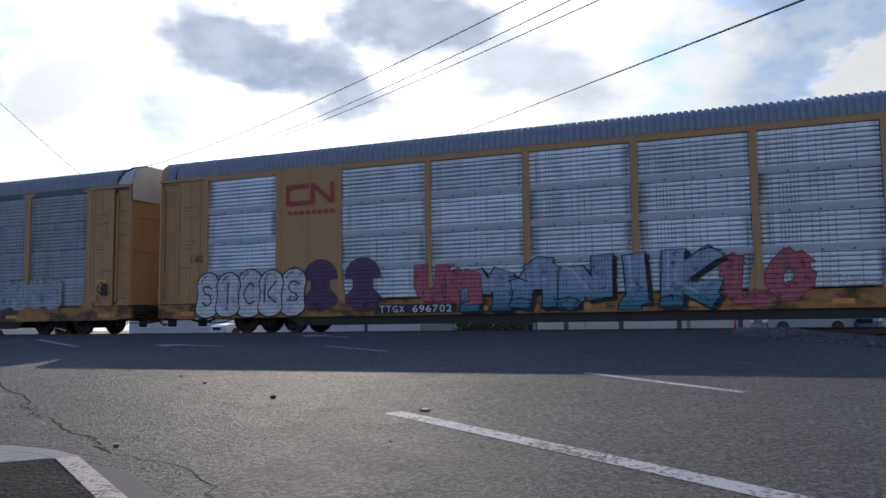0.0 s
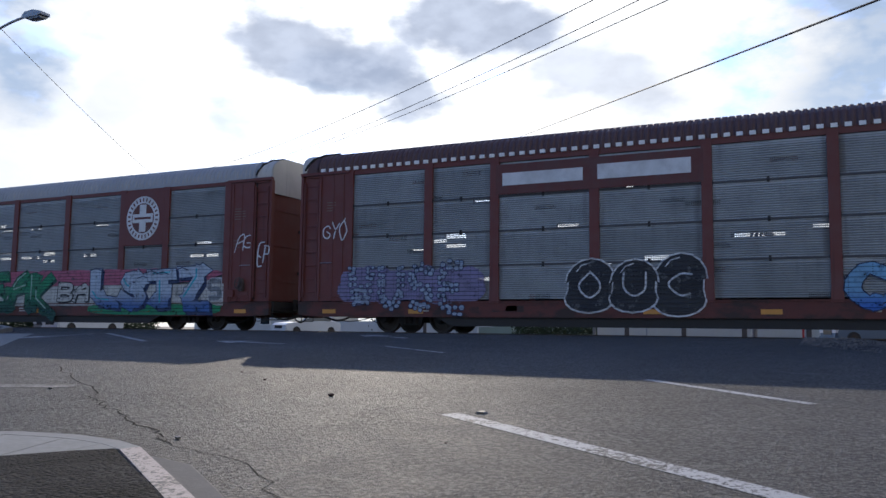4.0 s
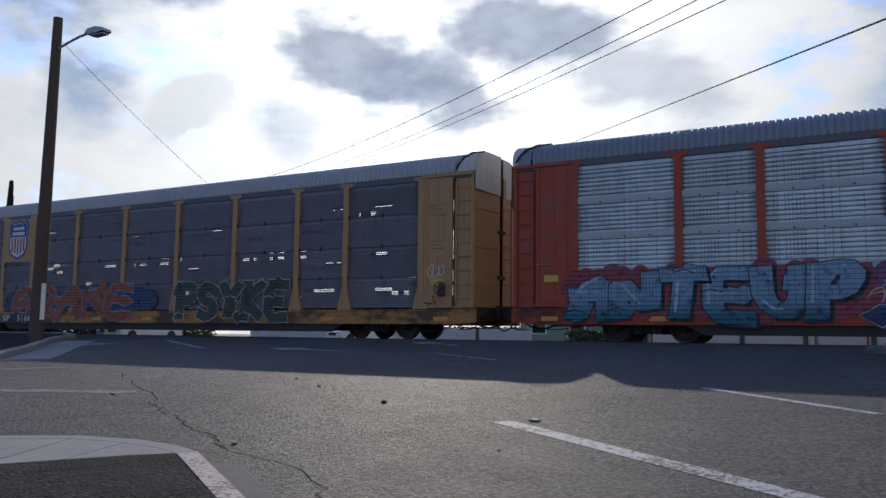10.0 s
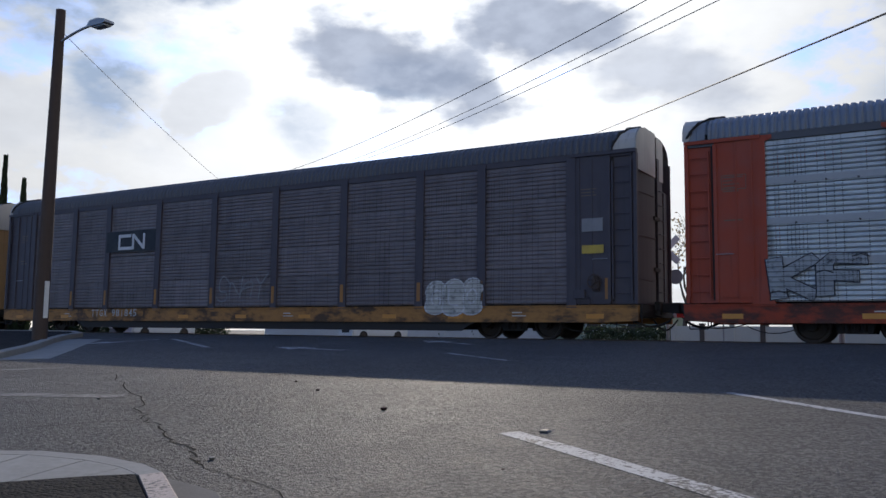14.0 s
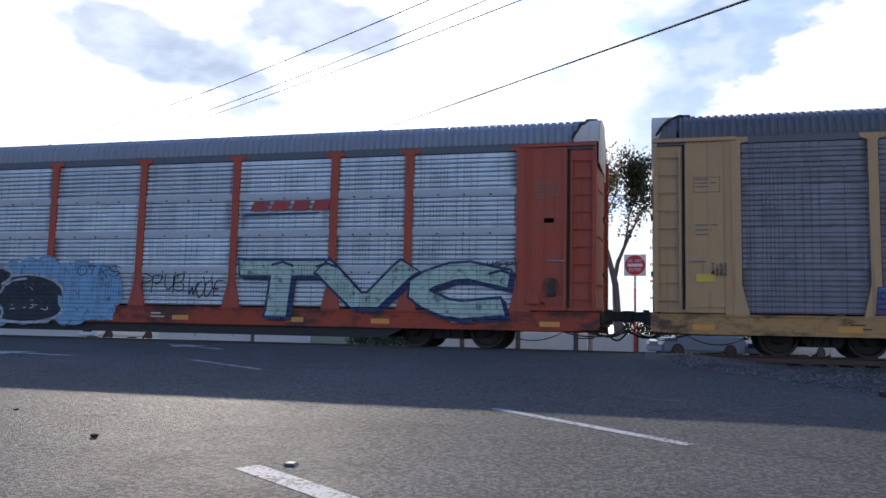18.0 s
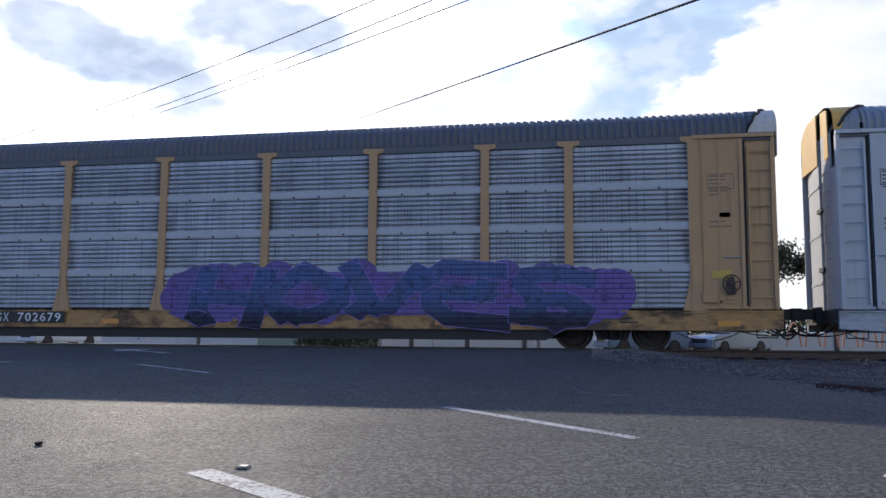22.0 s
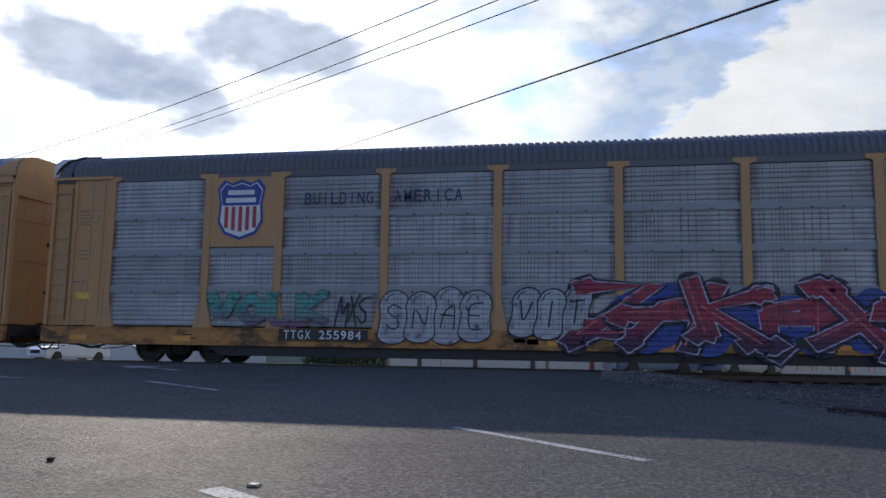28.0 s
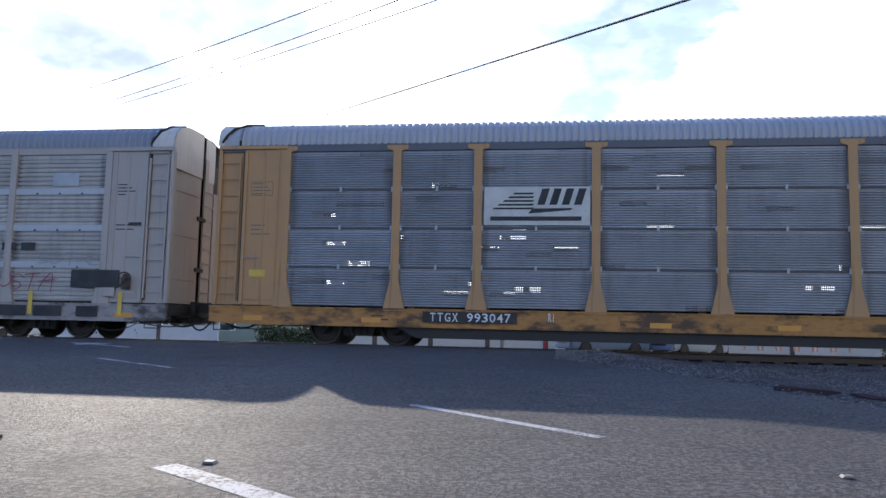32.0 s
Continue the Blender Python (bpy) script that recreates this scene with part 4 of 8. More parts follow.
ZINC_DARK = sheet("dark_screen", (0.17, 0.17, 0.195))
ZINC_BROWN = sheet("brown_screen", (0.19, 0.165, 0.17))
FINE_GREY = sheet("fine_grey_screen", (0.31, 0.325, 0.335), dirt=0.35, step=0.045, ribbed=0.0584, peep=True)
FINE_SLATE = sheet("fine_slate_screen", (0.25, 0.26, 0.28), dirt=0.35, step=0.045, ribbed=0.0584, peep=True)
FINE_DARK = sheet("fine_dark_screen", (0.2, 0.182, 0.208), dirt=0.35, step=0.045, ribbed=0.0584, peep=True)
SEAM = plain("seam_dark", (0.06, 0.06, 0.065), 0.7)
SEAM_GREY = plain("seam_grey", (0.21, 0.23, 0.25), 0.6)
SEAM_LIGHT = plain("seam_light", (0.36, 0.38, 0.4), 0.6)

RUSTY = plain("rusty_iron", (0.07, 0.05, 0.042), 0.8, 0, 0.5, 9.0, 0.3)
GREY_BEIGE = paint("grey_beige_paint", (0.34, 0.31, 0.28), dirt=0.4)
BEIGE_SCREEN = sheet("beige_screen", (0.36, 0.34, 0.31), holes=False, dirt=0.45)

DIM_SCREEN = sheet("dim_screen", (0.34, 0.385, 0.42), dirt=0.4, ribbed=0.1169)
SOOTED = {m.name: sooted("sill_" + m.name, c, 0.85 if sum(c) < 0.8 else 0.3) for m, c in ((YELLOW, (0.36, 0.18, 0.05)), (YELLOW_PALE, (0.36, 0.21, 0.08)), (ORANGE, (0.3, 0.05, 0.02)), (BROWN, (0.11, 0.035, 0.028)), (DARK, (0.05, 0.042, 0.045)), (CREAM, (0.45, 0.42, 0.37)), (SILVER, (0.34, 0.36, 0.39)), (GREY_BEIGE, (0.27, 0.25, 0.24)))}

CARS = {}


def add(index, *args, **kw):
    CARS[index] = auto_rack(index, *args, **kw)


add(1, "yellow covered rail car with white screens and graffiti", YELLOW, ZINC_WHITE, ROOF_GREY, YELLOW, style="smooth", solid=(1, 7), seam=SEAM_LIGHT, deep=0.042)
add(2, "yellow covered rail car with grey screens and a shield emblem", YELLOW, ZINC_GREY, ROOF_GREY, CAP_WHITE)
add(3, "brown covered rail car with grey screens and graffiti", BROWN, FINE_GREY, ROOF_BROWN, CAP_WHITE, style="plain", ribs=14, deep=0.022, seam=SEAM)
add(4, "brown covered rail car with a round emblem and graffiti", BROWN, FINE_GREY, ROOF_LIGHT, CAP_WHITE, style="plain", ribs=14, deep=0.022, seam=SEAM)
add(5, "cream covered rail car with dark blue-grey screens", CREAM, ZINC_DUSK, ROOF_GREY, CAP_YELLOW, style="smooth", solid=(1, 7), ribs=5, seam=SEAM_GREY)
add(6, "orange covered rail car with pale screens and long graffiti", ORANGE, ZINC, ROOF_GREY, CAP_WHITE, seam=SEAM_LIGHT, deep=0.042)
add(7, "yellow covered rail car with dark screens and a shield emblem", YELLOW, FINE_DARK, ROOF_LIGHT, CAP_WHITE, ribs=14, deep=0.022, seam=SEAM)
add(8, "orange covered rail car with pale screens and blue graffiti", ORANGE, ZINC, ROOF_GREY, CAP_WHITE, seam=SEAM_LIGHT, deep=0.042)
add(9, "dark brown covered rail car with sooty screens", DARK, ZINC_BROWN, ROOF_DARK, CAP_WHITE, style="plain", sill=YELLOW)
add(10, "yellow covered rail car with dark screens and pale graffiti", YELLOW_PALE, ZINC_DARK, ROOF_DARK, CAP_WHITE)
add(11, "orange covered rail car with pale screens and black graffiti", ORANGE, ZINC, ROOF_GREY, CAP_WHITE, seam=SEAM_LIGHT, deep=0.042)
add(12, "silver covered rail car with white screens", SILVER, ZINC_WHITE, ROOF_GREY, CAP_YELLOW, seam=SEAM_LIGHT, deep=0.055)
add(13, "yellow covered rail car with grey screens and purple graffiti", YELLOW_PALE, ZINC_MAUVE, ROOF_DARK, CAP_WHITE, seam=SEAM_LIGHT, deep=0.042)
add(14, "yellow covered rail car with grey screens and violet graffiti", YELLOW_PALE, ZINC_DUSK, ROOF_DARK, CAP_WHITE, seam=SEAM_GREY)
add(15, "yellow covered rail car with clean white screens", YELLOW, ZINC_WHITE, ROOF_DARK, CAP_WHITE, deep=0.055)
add(16, "yellow covered rail car with a shield emblem and red graffiti", YELLOW, ZINC_GREY, ROOF_DARK, CAP_WHITE, seam=SEAM_GREY)
add(17, "yellow covered rail car with white screens and green graffiti", YELLOW, ZINC_WHITE, ROOF_GREY, YELLOW, style="smooth", solid=(1, 7), seam=SEAM_LIGHT, deep=0.042, lift=0.1)
add(18, "yellow covered rail car with blue-grey screens and white graffiti", YELLOW, FINE_SLATE, ROOF_LIGHT, CAP_WHITE, ribs=14, deep=0.022, seam=SEAM)
add(19, "beige-grey covered rail car with small pale window patches", GREY_BEIGE, BEIGE_SCREEN, ROOF_GREY, CAP_WHITE, style="smooth", seam=SEAM_LIGHT)



# ---------------------------------------------------------------- paint on the cars
INKS = {
    "white": (0.62, 0.63, 0.64), "black": (0.012, 0.012, 0.016), "plum": (0.1, 0.045, 0.1), "plumdark": (0.06, 0.025, 0.06), "pink": (0.42, 0.11, 0.13), "rose": (0.26, 0.05, 0.07),
    "teal": (0.055, 0.2, 0.24), "blue": (0.04, 0.12, 0.42), "skyedge": (0.32, 0.5, 0.66), "sky": (0.17, 0.36, 0.56), "pale": (0.5, 0.5, 0.46), "grey": (0.26, 0.26, 0.27), "navy": (0.018, 0.03, 0.09),
    "lilac": (0.4, 0.38, 0.55), "aqua": (0.055, 0.4, 0.5), "green": (0.03, 0.25, 0.13), "greendark": (0.01, 0.055, 0.035), "ice": (0.42, 0.5, 0.6), "ice2": (0.3, 0.36, 0.46), "tealdim": (0.04, 0.19, 0.24),
    "navyfill": (0.022, 0.04, 0.12), "lilacwhite": (0.5, 0.47, 0.56), "purple": (0.06, 0.025, 0.13), "purplefill": (0.075, 0.045, 0.22), "violet": (0.24, 0.16, 0.46), "cream": (0.46, 0.42, 0.25), "rust": (0.3, 0.08, 0.03),
    "olive": (0.05, 0.06, 0.04), "dullred": (0.25, 0.045, 0.045), "cobalt": (0.03, 0.06, 0.27), "dimblue": (0.06, 0.1, 0.24), "dimblue2": (0.04, 0.06, 0.14), "mint": (0.38, 0.5, 0.42), "ink": (0.014, 0.016, 0.028),
    "faded": (0.2, 0.31, 0.43), "fadedwhite": (0.36, 0.39, 0.42), "fadedblue": (0.05, 0.11, 0.3), "screen": (0.2, 0.22, 0.24), "spot": (0.02, 0.018, 0.016), "stencil": (0.16, 0.12, 0.08), "volk": (0.1, 0.3, 0.26), "crimson": (0.26, 0.03, 0.055), "silver": (0.34, 0.37, 0.39), "signred": (0.33, 0.04, 0.035), "signblue": (0.03, 0.06, 0.26), "orange": (0.5, 0.085, 0.022), "labelyellow": (0.55, 0.4, 0.06), "haze": (0.19, 0.34, 0.5), "blush": (0.38, 0.1, 0.16),
    "dustlilac": (0.2, 0.18, 0.31), "iris": (0.13, 0.09, 0.3), "deepteal": (0.028, 0.12, 0.17), "mauve": (0.2, 0.075, 0.17), "moss": (0.02, 0.2, 0.08), "brick": (0.32, 0.06, 0.045), "ochre": (0.36, 0.17, 0.04), "brownplate": (0.11, 0.032, 0.026),
}


def ink(name, ribs=True, lift=1.0, low=None, mid=1.35):
    """Spray paint lying over the ribs of the screens: thin, blotchy, with the rib grooves shaded in its colour."""
    key = "ink_" + name + ("" if ribs else "_flat") + ("" if lift == 1.0 else "_light") + (f"_{low}_{mid:.2f}" if low else "")
    if key in MATS:
        return MATS[key]
    color = tuple(min(0.8, c * lift + 0.02 * (lift - 1.0)) for c in INKS[name])
    m, nt, b = surface(key, 0.55, 0.0, 0.35)
    vec = coords(nt)
    cloud = grain(nt, vec, 1.9, 5.0)
    fine = grain(nt, vec, 17.0, 3.0)
    thin = tuple(c * 0.72 + 0.022 for c in color)
    c = blend(nt, ramp(nt, cloud, 0.35, 0.7), color, thin)
    c = blend(nt, calc(nt, "MULTIPLY", ramp(nt, fine, 0.55, 0.75), 0.35), c, tuple(x * 0.55 for x in color))
    if ribs:
        if low:
            # the fill changes colour from its upper to its lower half
            at = nt.nodes.new("ShaderNodeSeparateXYZ")
            link(nt, vec, at.inputs[0])
            c = blend(nt, ramp(nt, calc(nt, "ADD", at.outputs[2], calc(nt, "MULTIPLY", cloud, 0.4)), mid - 0.15, mid + 0.5), blend(nt, ramp(nt, cloud, 0.35, 0.7), INKS[low], tuple(x * 0.75 for x in INKS[low])), c)
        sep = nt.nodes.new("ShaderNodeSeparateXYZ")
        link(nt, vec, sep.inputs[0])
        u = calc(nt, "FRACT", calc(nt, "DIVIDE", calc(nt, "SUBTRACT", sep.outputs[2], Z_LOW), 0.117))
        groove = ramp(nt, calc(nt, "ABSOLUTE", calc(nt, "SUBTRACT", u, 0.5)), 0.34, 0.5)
        # groove shade is mixed into the colour, as the paint itself lies flat
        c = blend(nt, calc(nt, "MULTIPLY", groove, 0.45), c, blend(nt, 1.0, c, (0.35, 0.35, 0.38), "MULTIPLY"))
        relief(nt, b, groove, 0.6, 0.02)
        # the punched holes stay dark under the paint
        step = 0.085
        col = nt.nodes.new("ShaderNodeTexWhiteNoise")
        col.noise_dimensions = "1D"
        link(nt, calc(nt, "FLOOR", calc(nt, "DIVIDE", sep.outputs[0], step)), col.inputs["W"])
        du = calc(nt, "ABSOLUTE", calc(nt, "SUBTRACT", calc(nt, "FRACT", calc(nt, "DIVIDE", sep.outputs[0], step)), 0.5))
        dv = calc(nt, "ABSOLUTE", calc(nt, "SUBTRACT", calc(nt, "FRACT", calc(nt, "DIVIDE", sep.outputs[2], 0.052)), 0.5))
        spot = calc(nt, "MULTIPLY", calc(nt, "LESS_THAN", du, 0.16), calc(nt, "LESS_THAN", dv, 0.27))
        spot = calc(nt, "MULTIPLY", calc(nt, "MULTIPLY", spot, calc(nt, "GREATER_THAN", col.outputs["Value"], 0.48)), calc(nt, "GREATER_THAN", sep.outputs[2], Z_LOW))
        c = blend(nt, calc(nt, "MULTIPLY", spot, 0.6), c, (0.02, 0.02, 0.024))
    link(nt, c, b.inputs["Base Color"])
    if ribs:
        # worn thin, so that the sheet below shows through
        thin_spots = calc(nt, "MULTIPLY", ramp(nt, grain(nt, vec, 4.5, 5.0, 0.65), 0.5, 0.72), 0.65)
        thin_spots = calc(nt, "MAXIMUM", thin_spots, calc(nt, "MULTIPLY", groove, 0.4))
        clear = nt.nodes.new("ShaderNodeBsdfTransparent")
        mix = nt.nodes.new("ShaderNodeMixShader")
        link(nt, thin_spots, mix.inputs[0])
        link(nt, b.outputs[0], mix.inputs[1])
        link(nt, clear.outputs[0], mix.inputs[2])
        link(nt, mix.outputs[0], nt.nodes["Material Output"].inputs["Surface"])
    MATS[key] = m
    return m


GLYPHS = {}


def glyph(ch, swell=0.0):
    """Outline of a letter of the built-in font as points and faces, one em high, swollen by a margin."""
    key = (ch, swell)
    if key not in GLYPHS:
        cu = bpy.data.curves.new("glyph", "FONT")
        cu.body, cu.offset, cu.resolution_u, cu.fill_mode = ch, swell, 3, "FRONT"
        ob = bpy.data.objects.new("glyph", cu)
        me = ob.to_mesh()
        pts = [(v.co.x, v.co.y) for v in me.vertices]
        polys = [tuple(p.vertices) for p in me.polygons]
        ob.to_mesh_clear()
        bpy.data.objects.remove(ob)
        bpy.data.curves.remove(cu)
        xs, ys = [p[0] for p in pts] or [0, 1], [p[1] for p in pts] or [0, 1]
        GLYPHS[key] = (pts, polys, min(xs), max(xs), min(ys), max(ys))
    return GLYPHS[key]


def write(bm, ch, cx, cz, w, h, y, swell=0.0, turn=0.0, lean=0.0, wave=0.0):
    """Lays a letter of size w by h about (cx, cz) onto the side of a car."""
    base = glyph(ch, 0.0)
    pts, polys = glyph(ch, swell)[:2]
    gx, gy = max(base[3] - base[2], 0.18), max(base[5] - base[4], 0.2)
    mx, my = (base[2] + base[3]) / 2, (base[4] + base[5]) / 2
    ca, sa = math.cos(turn), math.sin(turn)
    vs = []
    for px, py in pts:
        a, b = (px - mx) / gx * w, (py - my) / gy * h
        a += lean * b + wave * math.sin(b * 5.0 / h)
        vs.append(bm.verts.new((cx + ca * a - sa * b, y, cz + sa * a + ca * b)))
    for p in polys:
        try:
            bm.faces.new([vs[i] for i in p])
        except ValueError:
            pass


def link_mesh(name, bm, material, parent, label=""):
    for f in bm.faces:
        if f.normal.y > 0:
            f.normal_flip()
    me = bpy.data.meshes.new(name)
    bm.normal_update()
    bm.to_mesh(me)
    bm.free()
    me.materials.append(material)
    ob = new(name, me)
    ob.parent = parent
    if label:
        tagged(ob, label)
    return ob


SKIN = SIDE - 0.064


# pen strokes of sprayed letters on a grid four wide and six high
STROKES = {"5": "46060333413000", "A": "00144640 0343", "B": "0006 0636453303 0333413000", "C": "452604022041", "D": "0006 062644422000", "E": "46060040 0333", "F": "460600 0333", "G": "4526040220404323", "H": "0006 4046 0343", "I": "2026", "J": "46412001",
           "K": "0006 460340", "L": "060040", "M": "0006224640", "N": "00064046", "O": "26040220424426", "P": "0006 0636453303", "Q": "26040220424426 2240", "R": "0006 0636453303 2340", "S": "4526051333412001", "T": "0646 2620", "U": "0602204246",
           "V": "062046", "W": "0610243046", "X": "0640 4600", "Y": "062346 2320", "Z": "06460040", "2": "0526440040", "4": "30360242", "6": "4626030120423303", "7": "064610", "0": "26040220424426", "1": "2026"}


def pen(ch, w, h, rng, shake, rounds=2):
    """Pen paths of a letter about its middle, with the corners rounded off."""
    out = []
    for stroke in STROKES.get(ch.upper(), STROKES["O"]).split():
        pts = [((int(stroke[i]) / 4 - 0.5) * w + rng.uniform(-shake, shake) * w, (int(stroke[i + 1]) / 6 - 0.5) * h + rng.uniform(-shake, shake) * h) for i in range(0, len(stroke) - 1, 2)]
        for _ in range(rounds):
            cut = [pts[0]]
            for (a, b), (c, d) in zip(pts, pts[1:]):
                cut += [(a * 0.78 + c * 0.22, b * 0.78 + d * 0.22), (a * 0.22 + c * 0.78, b * 0.22 + d * 0.78)]
            pts = cut + [pts[-1]]
        out.append(pts)
    return out


def spray(bm, pts, r, y, slot=0, taper=0.0, square=False):
    """A flat band of paint of half width r along a path, with round ends."""
    n = len(pts)
    left, right = [], []
    for i, (px, pz) in enumerate(pts):
        ax, az = pts[max(i - 1, 0)]
        bx, bz = pts[min(i + 1, n - 1)]
        d = math.hypot(bx - ax, bz - az) or 1.0
        tx, tz = (bx - ax) / d, (bz - az) / d
        k = r * (1.0 - taper * abs(2 * i / (n - 1) - 1))
        yy = y - 0.00008 * i
        if i in (0, n - 1):
            e = -1 if i == 0 else 1
            if square:
                ends = ((-1.0, 0.0), (-1.15, 0.95), (1.0, 0.75), (1.0, 0.0))
                fan = [bm.verts.new((px + k * (b * e * tx - a * e * tz), yy, pz + k * (b * e * tz + a * e * tx))) for a, b in ends]
            else:
                fan = [bm.verts.new((px + k * (math.cos(u) * e * tx - math.sin(u) * e * tz), yy, pz + k * (math.cos(u) * e * tz + math.sin(u) * e * tx))) for u in [math.pi * (j / 6 - 0.5) for j in range(7)]]
            f = bm.faces.new(fan)
            f.material_index = slot
            left.append(fan[-1] if e > 0 else fan[0])
            right.append(fan[0] if e > 0 else fan[-1])
        else:
            left.append(bm.verts.new((px - k * tz, yy, pz + k * tx)))
            right.append(bm.verts.new((px + k * tz, yy, pz - k * tx)))
    for i in range(n - 1):
        try:
            f = bm.faces.new((left[i], right[i], right[i + 1], left[i + 1]))
            f.material_index = slot
        except ValueError:
            pass


def stroke(bm, pts, rx, rz, y, slot=0, square=True):
    """A flat band along a path, wider in its upright runs than in its level ones."""
    n = len(pts)
    left, right = [], []
    for i, (px, pz) in enumerate(pts):
        ax, az = pts[max(i - 1, 0)]
        bx, bz = pts[min(i + 1, n - 1)]
        d = math.hypot(bx - ax, bz - az) or 1.0
        tx, tz = (bx - ax) / d, (bz - az) / d
        yy = y - 0.00005 * i
        if i in (0, n - 1):
            e = -1 if i == 0 else 1
            ends = ((-1.0, 0.0), (-1.1, 0.8), (1.0, 0.6), (1.0, 0.0)) if square else [(math.sin(u), math.cos(u)) for u in [math.pi * (j / 6 - 0.5) for j in range(7)]]
            fan = [bm.verts.new((px + rx * (b * e * tx - a * e * tz), yy, pz + rz * (b * e * tz + a * e * tx))) for a, b in ends]
            f = bm.faces.new(fan)
            f.material_index = slot
            left.append(fan[-1] if e > 0 else fan[0])
            right.append(fan[0] if e > 0 else fan[-1])
        else:
            left.append(bm.verts.new((px - rx * tz, yy, pz + rz * tx)))
            right.append(bm.verts.new((px + rx * tz, yy, pz - rz * tx)))
    for i in range(n - 1):
        try:
            f = bm.faces.new((left[i], right[i], right[i + 1], left[i + 1]))
            f.material_index = slot
        except ValueError:
            pass


def blob(bm, cx, cz, rx, rz, y, slot=0, sides=18):
    f = bm.faces.new([bm.verts.new((cx + rx * math.cos(2 * math.pi * i / sides), y, cz + rz * math.sin(2 * math.pi * i / sides))) for i in range(sides)])
    f.material_index = slot


def lobe(bm, cx, z0, z1, r, y, slot=0, pinch=0.0, lean=0.0):
    """A tall round-ended shape with a waist."""
    h = z1 - z0
    rr = min(r, h * 0.45)
    pts = []
    for i in range(9):
        a = math.pi * i / 8
        pts.append((r * math.cos(a), h / 2 - rr + rr * math.sin(a)))
    pts += [(-r * (1 - pinch), 0.08 * h), (-r * (1 - pinch), -0.08 * h)]
    for i in range(9):
        a = math.pi * (1 + i / 8)
        pts.append((r * math.cos(a), -h / 2 + rr * 0.6 + rr * 0.6 * math.sin(a)))
    pts += [(r * (1 - pinch), -0.08 * h), (r * (1 - pinch), 0.08 * h)]
    f = bm.faces.new([bm.verts.new((cx + a + lean * b, y, (z0 + z1) / 2 + b)) for a, b in pts])
    f.material_index = slot


def finish(bm, mats, top, car, label):
    ob = link_mesh("graffiti_letter" if top else "graffiti", bm, mats[0], top or CARS[car], "" if top else label)
    for m in mats[1:]:
        ob.data.materials.append(m)
    return top or ob


def graffiti(car, text, x0, x1, z0, z1, fill, line, low=None, halo=None, fat=0.3, rim=0.024, drop=0.0, spurs=1, shine=None, wild=1.0, round_off=1, lap=0.12, square=True, label=""):
    """Sprayed letters that overlap, each with its own fill, outline, cast edge and spurs."""
    rng = random.Random(text + str(car))
    n, h = len(text), z1 - z0
    cell = (x1 - x0) / (n - lap * (n - 1))
    rx, rz = min(cell * fat * 0.5, h * 0.17), h * min(0.075 + fat * 0.09, 0.115)
    e = rim * h
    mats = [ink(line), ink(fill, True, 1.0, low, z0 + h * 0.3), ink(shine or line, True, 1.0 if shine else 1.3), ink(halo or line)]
    top = None
    for i, ch in enumerate(text):
        cx = x0 + cell * (0.5 + i * (1 - lap))
        hh = h * rng.uniform(0.9, 1.0) - 2 * (rz + e)
        cz = (z0 + z1) / 2 + rng.uniform(-0.03, 0.03) * h * wild
        w = max(cell - 2 * (rx + e), 0.1 * h)
        turn, lean = rng.uniform(-0.07, 0.07) * wild, rng.uniform(-0.08, 0.16) * wild
        ca, sa = math.cos(turn), math.sin(turn)
        paths = [[(cx + ca * (a + lean * b) - sa * b, cz + sa * a + ca * b) for a, b in pts] for pts in pen(ch, w, hh, rng, 0.045 * wild, round_off)]
        main = len(paths)
        for _ in range(spurs):
            # arrows and flicks thrown off the letter
            px, pz = rng.choice(rng.choice(paths[:main])[::2])
            a = rng.choice((0.35, 2.8, -0.5, 3.6)) + rng.uniform(-0.3, 0.3)
            q = rng.uniform(0.14, 0.26) * h
            paths.append([(px, pz), (px + q * 0.6 * math.cos(a), pz + q * 0.6 * math.sin(a)), (px + q * math.cos(a + 0.5), min(max(pz + q * math.sin(a + 0.5), z0 + rz), z1 - rz))])
        y = SKIN - 0.006 * (i % 3)
        bm = bmesh.new()
        if halo:
            for k, pts in enumerate(paths):
                stroke(bm, pts, rx + e * 3.2, rz + e * 3.2, y + 0.0035 - 0.0001 * k, 3, False)
        for step in range(3 if drop else 0):
            q = drop * h * (step + 1) / 3
            for k, pts in enumerate(paths[:main]):
                stroke(bm, [(a + q, b - q * 0.8) for a, b in pts], rx + e * 0.6, rz + e * 0.6, y + 0.0022 - 0.0002 * step, 3 if halo else 0, square)
        for k, pts in enumerate(paths):
            stroke(bm, pts, rx + e, rz + e, y - 0.0001 * k, 0, square)
        for k, pts in enumerate(paths):
            stroke(bm, pts, rx, rz, y - 0.002 - 0.0001 * k, 1, square)
        for k, pts in enumerate(paths[:main]):
            if shine:
                cut = pts[len(pts) // 3:len(pts) // 3 + 3]
                stroke(bm, [(a - rx * 0.45, b + rz * 0.4) for a, b in cut], rx * 0.14, rz * 0.14, y - 0.0038 - 0.0001 * k, 2, False)
            if rng.random() < 0.6:
                # a joint line where one bar of the letter laps another
                a, b = pts[0]
                stroke(bm, [(a - rx, b + rz * 0.5), (a, b + rz * 0.9), (a + rx, b + rz * 0.4)], e * 0.5, e * 0.5, y - 0.0042 - 0.0001 * k, 0, False)
        top = finish(bm, mats, top, car, label or edge_label(line) + " outlined sprayed letters")


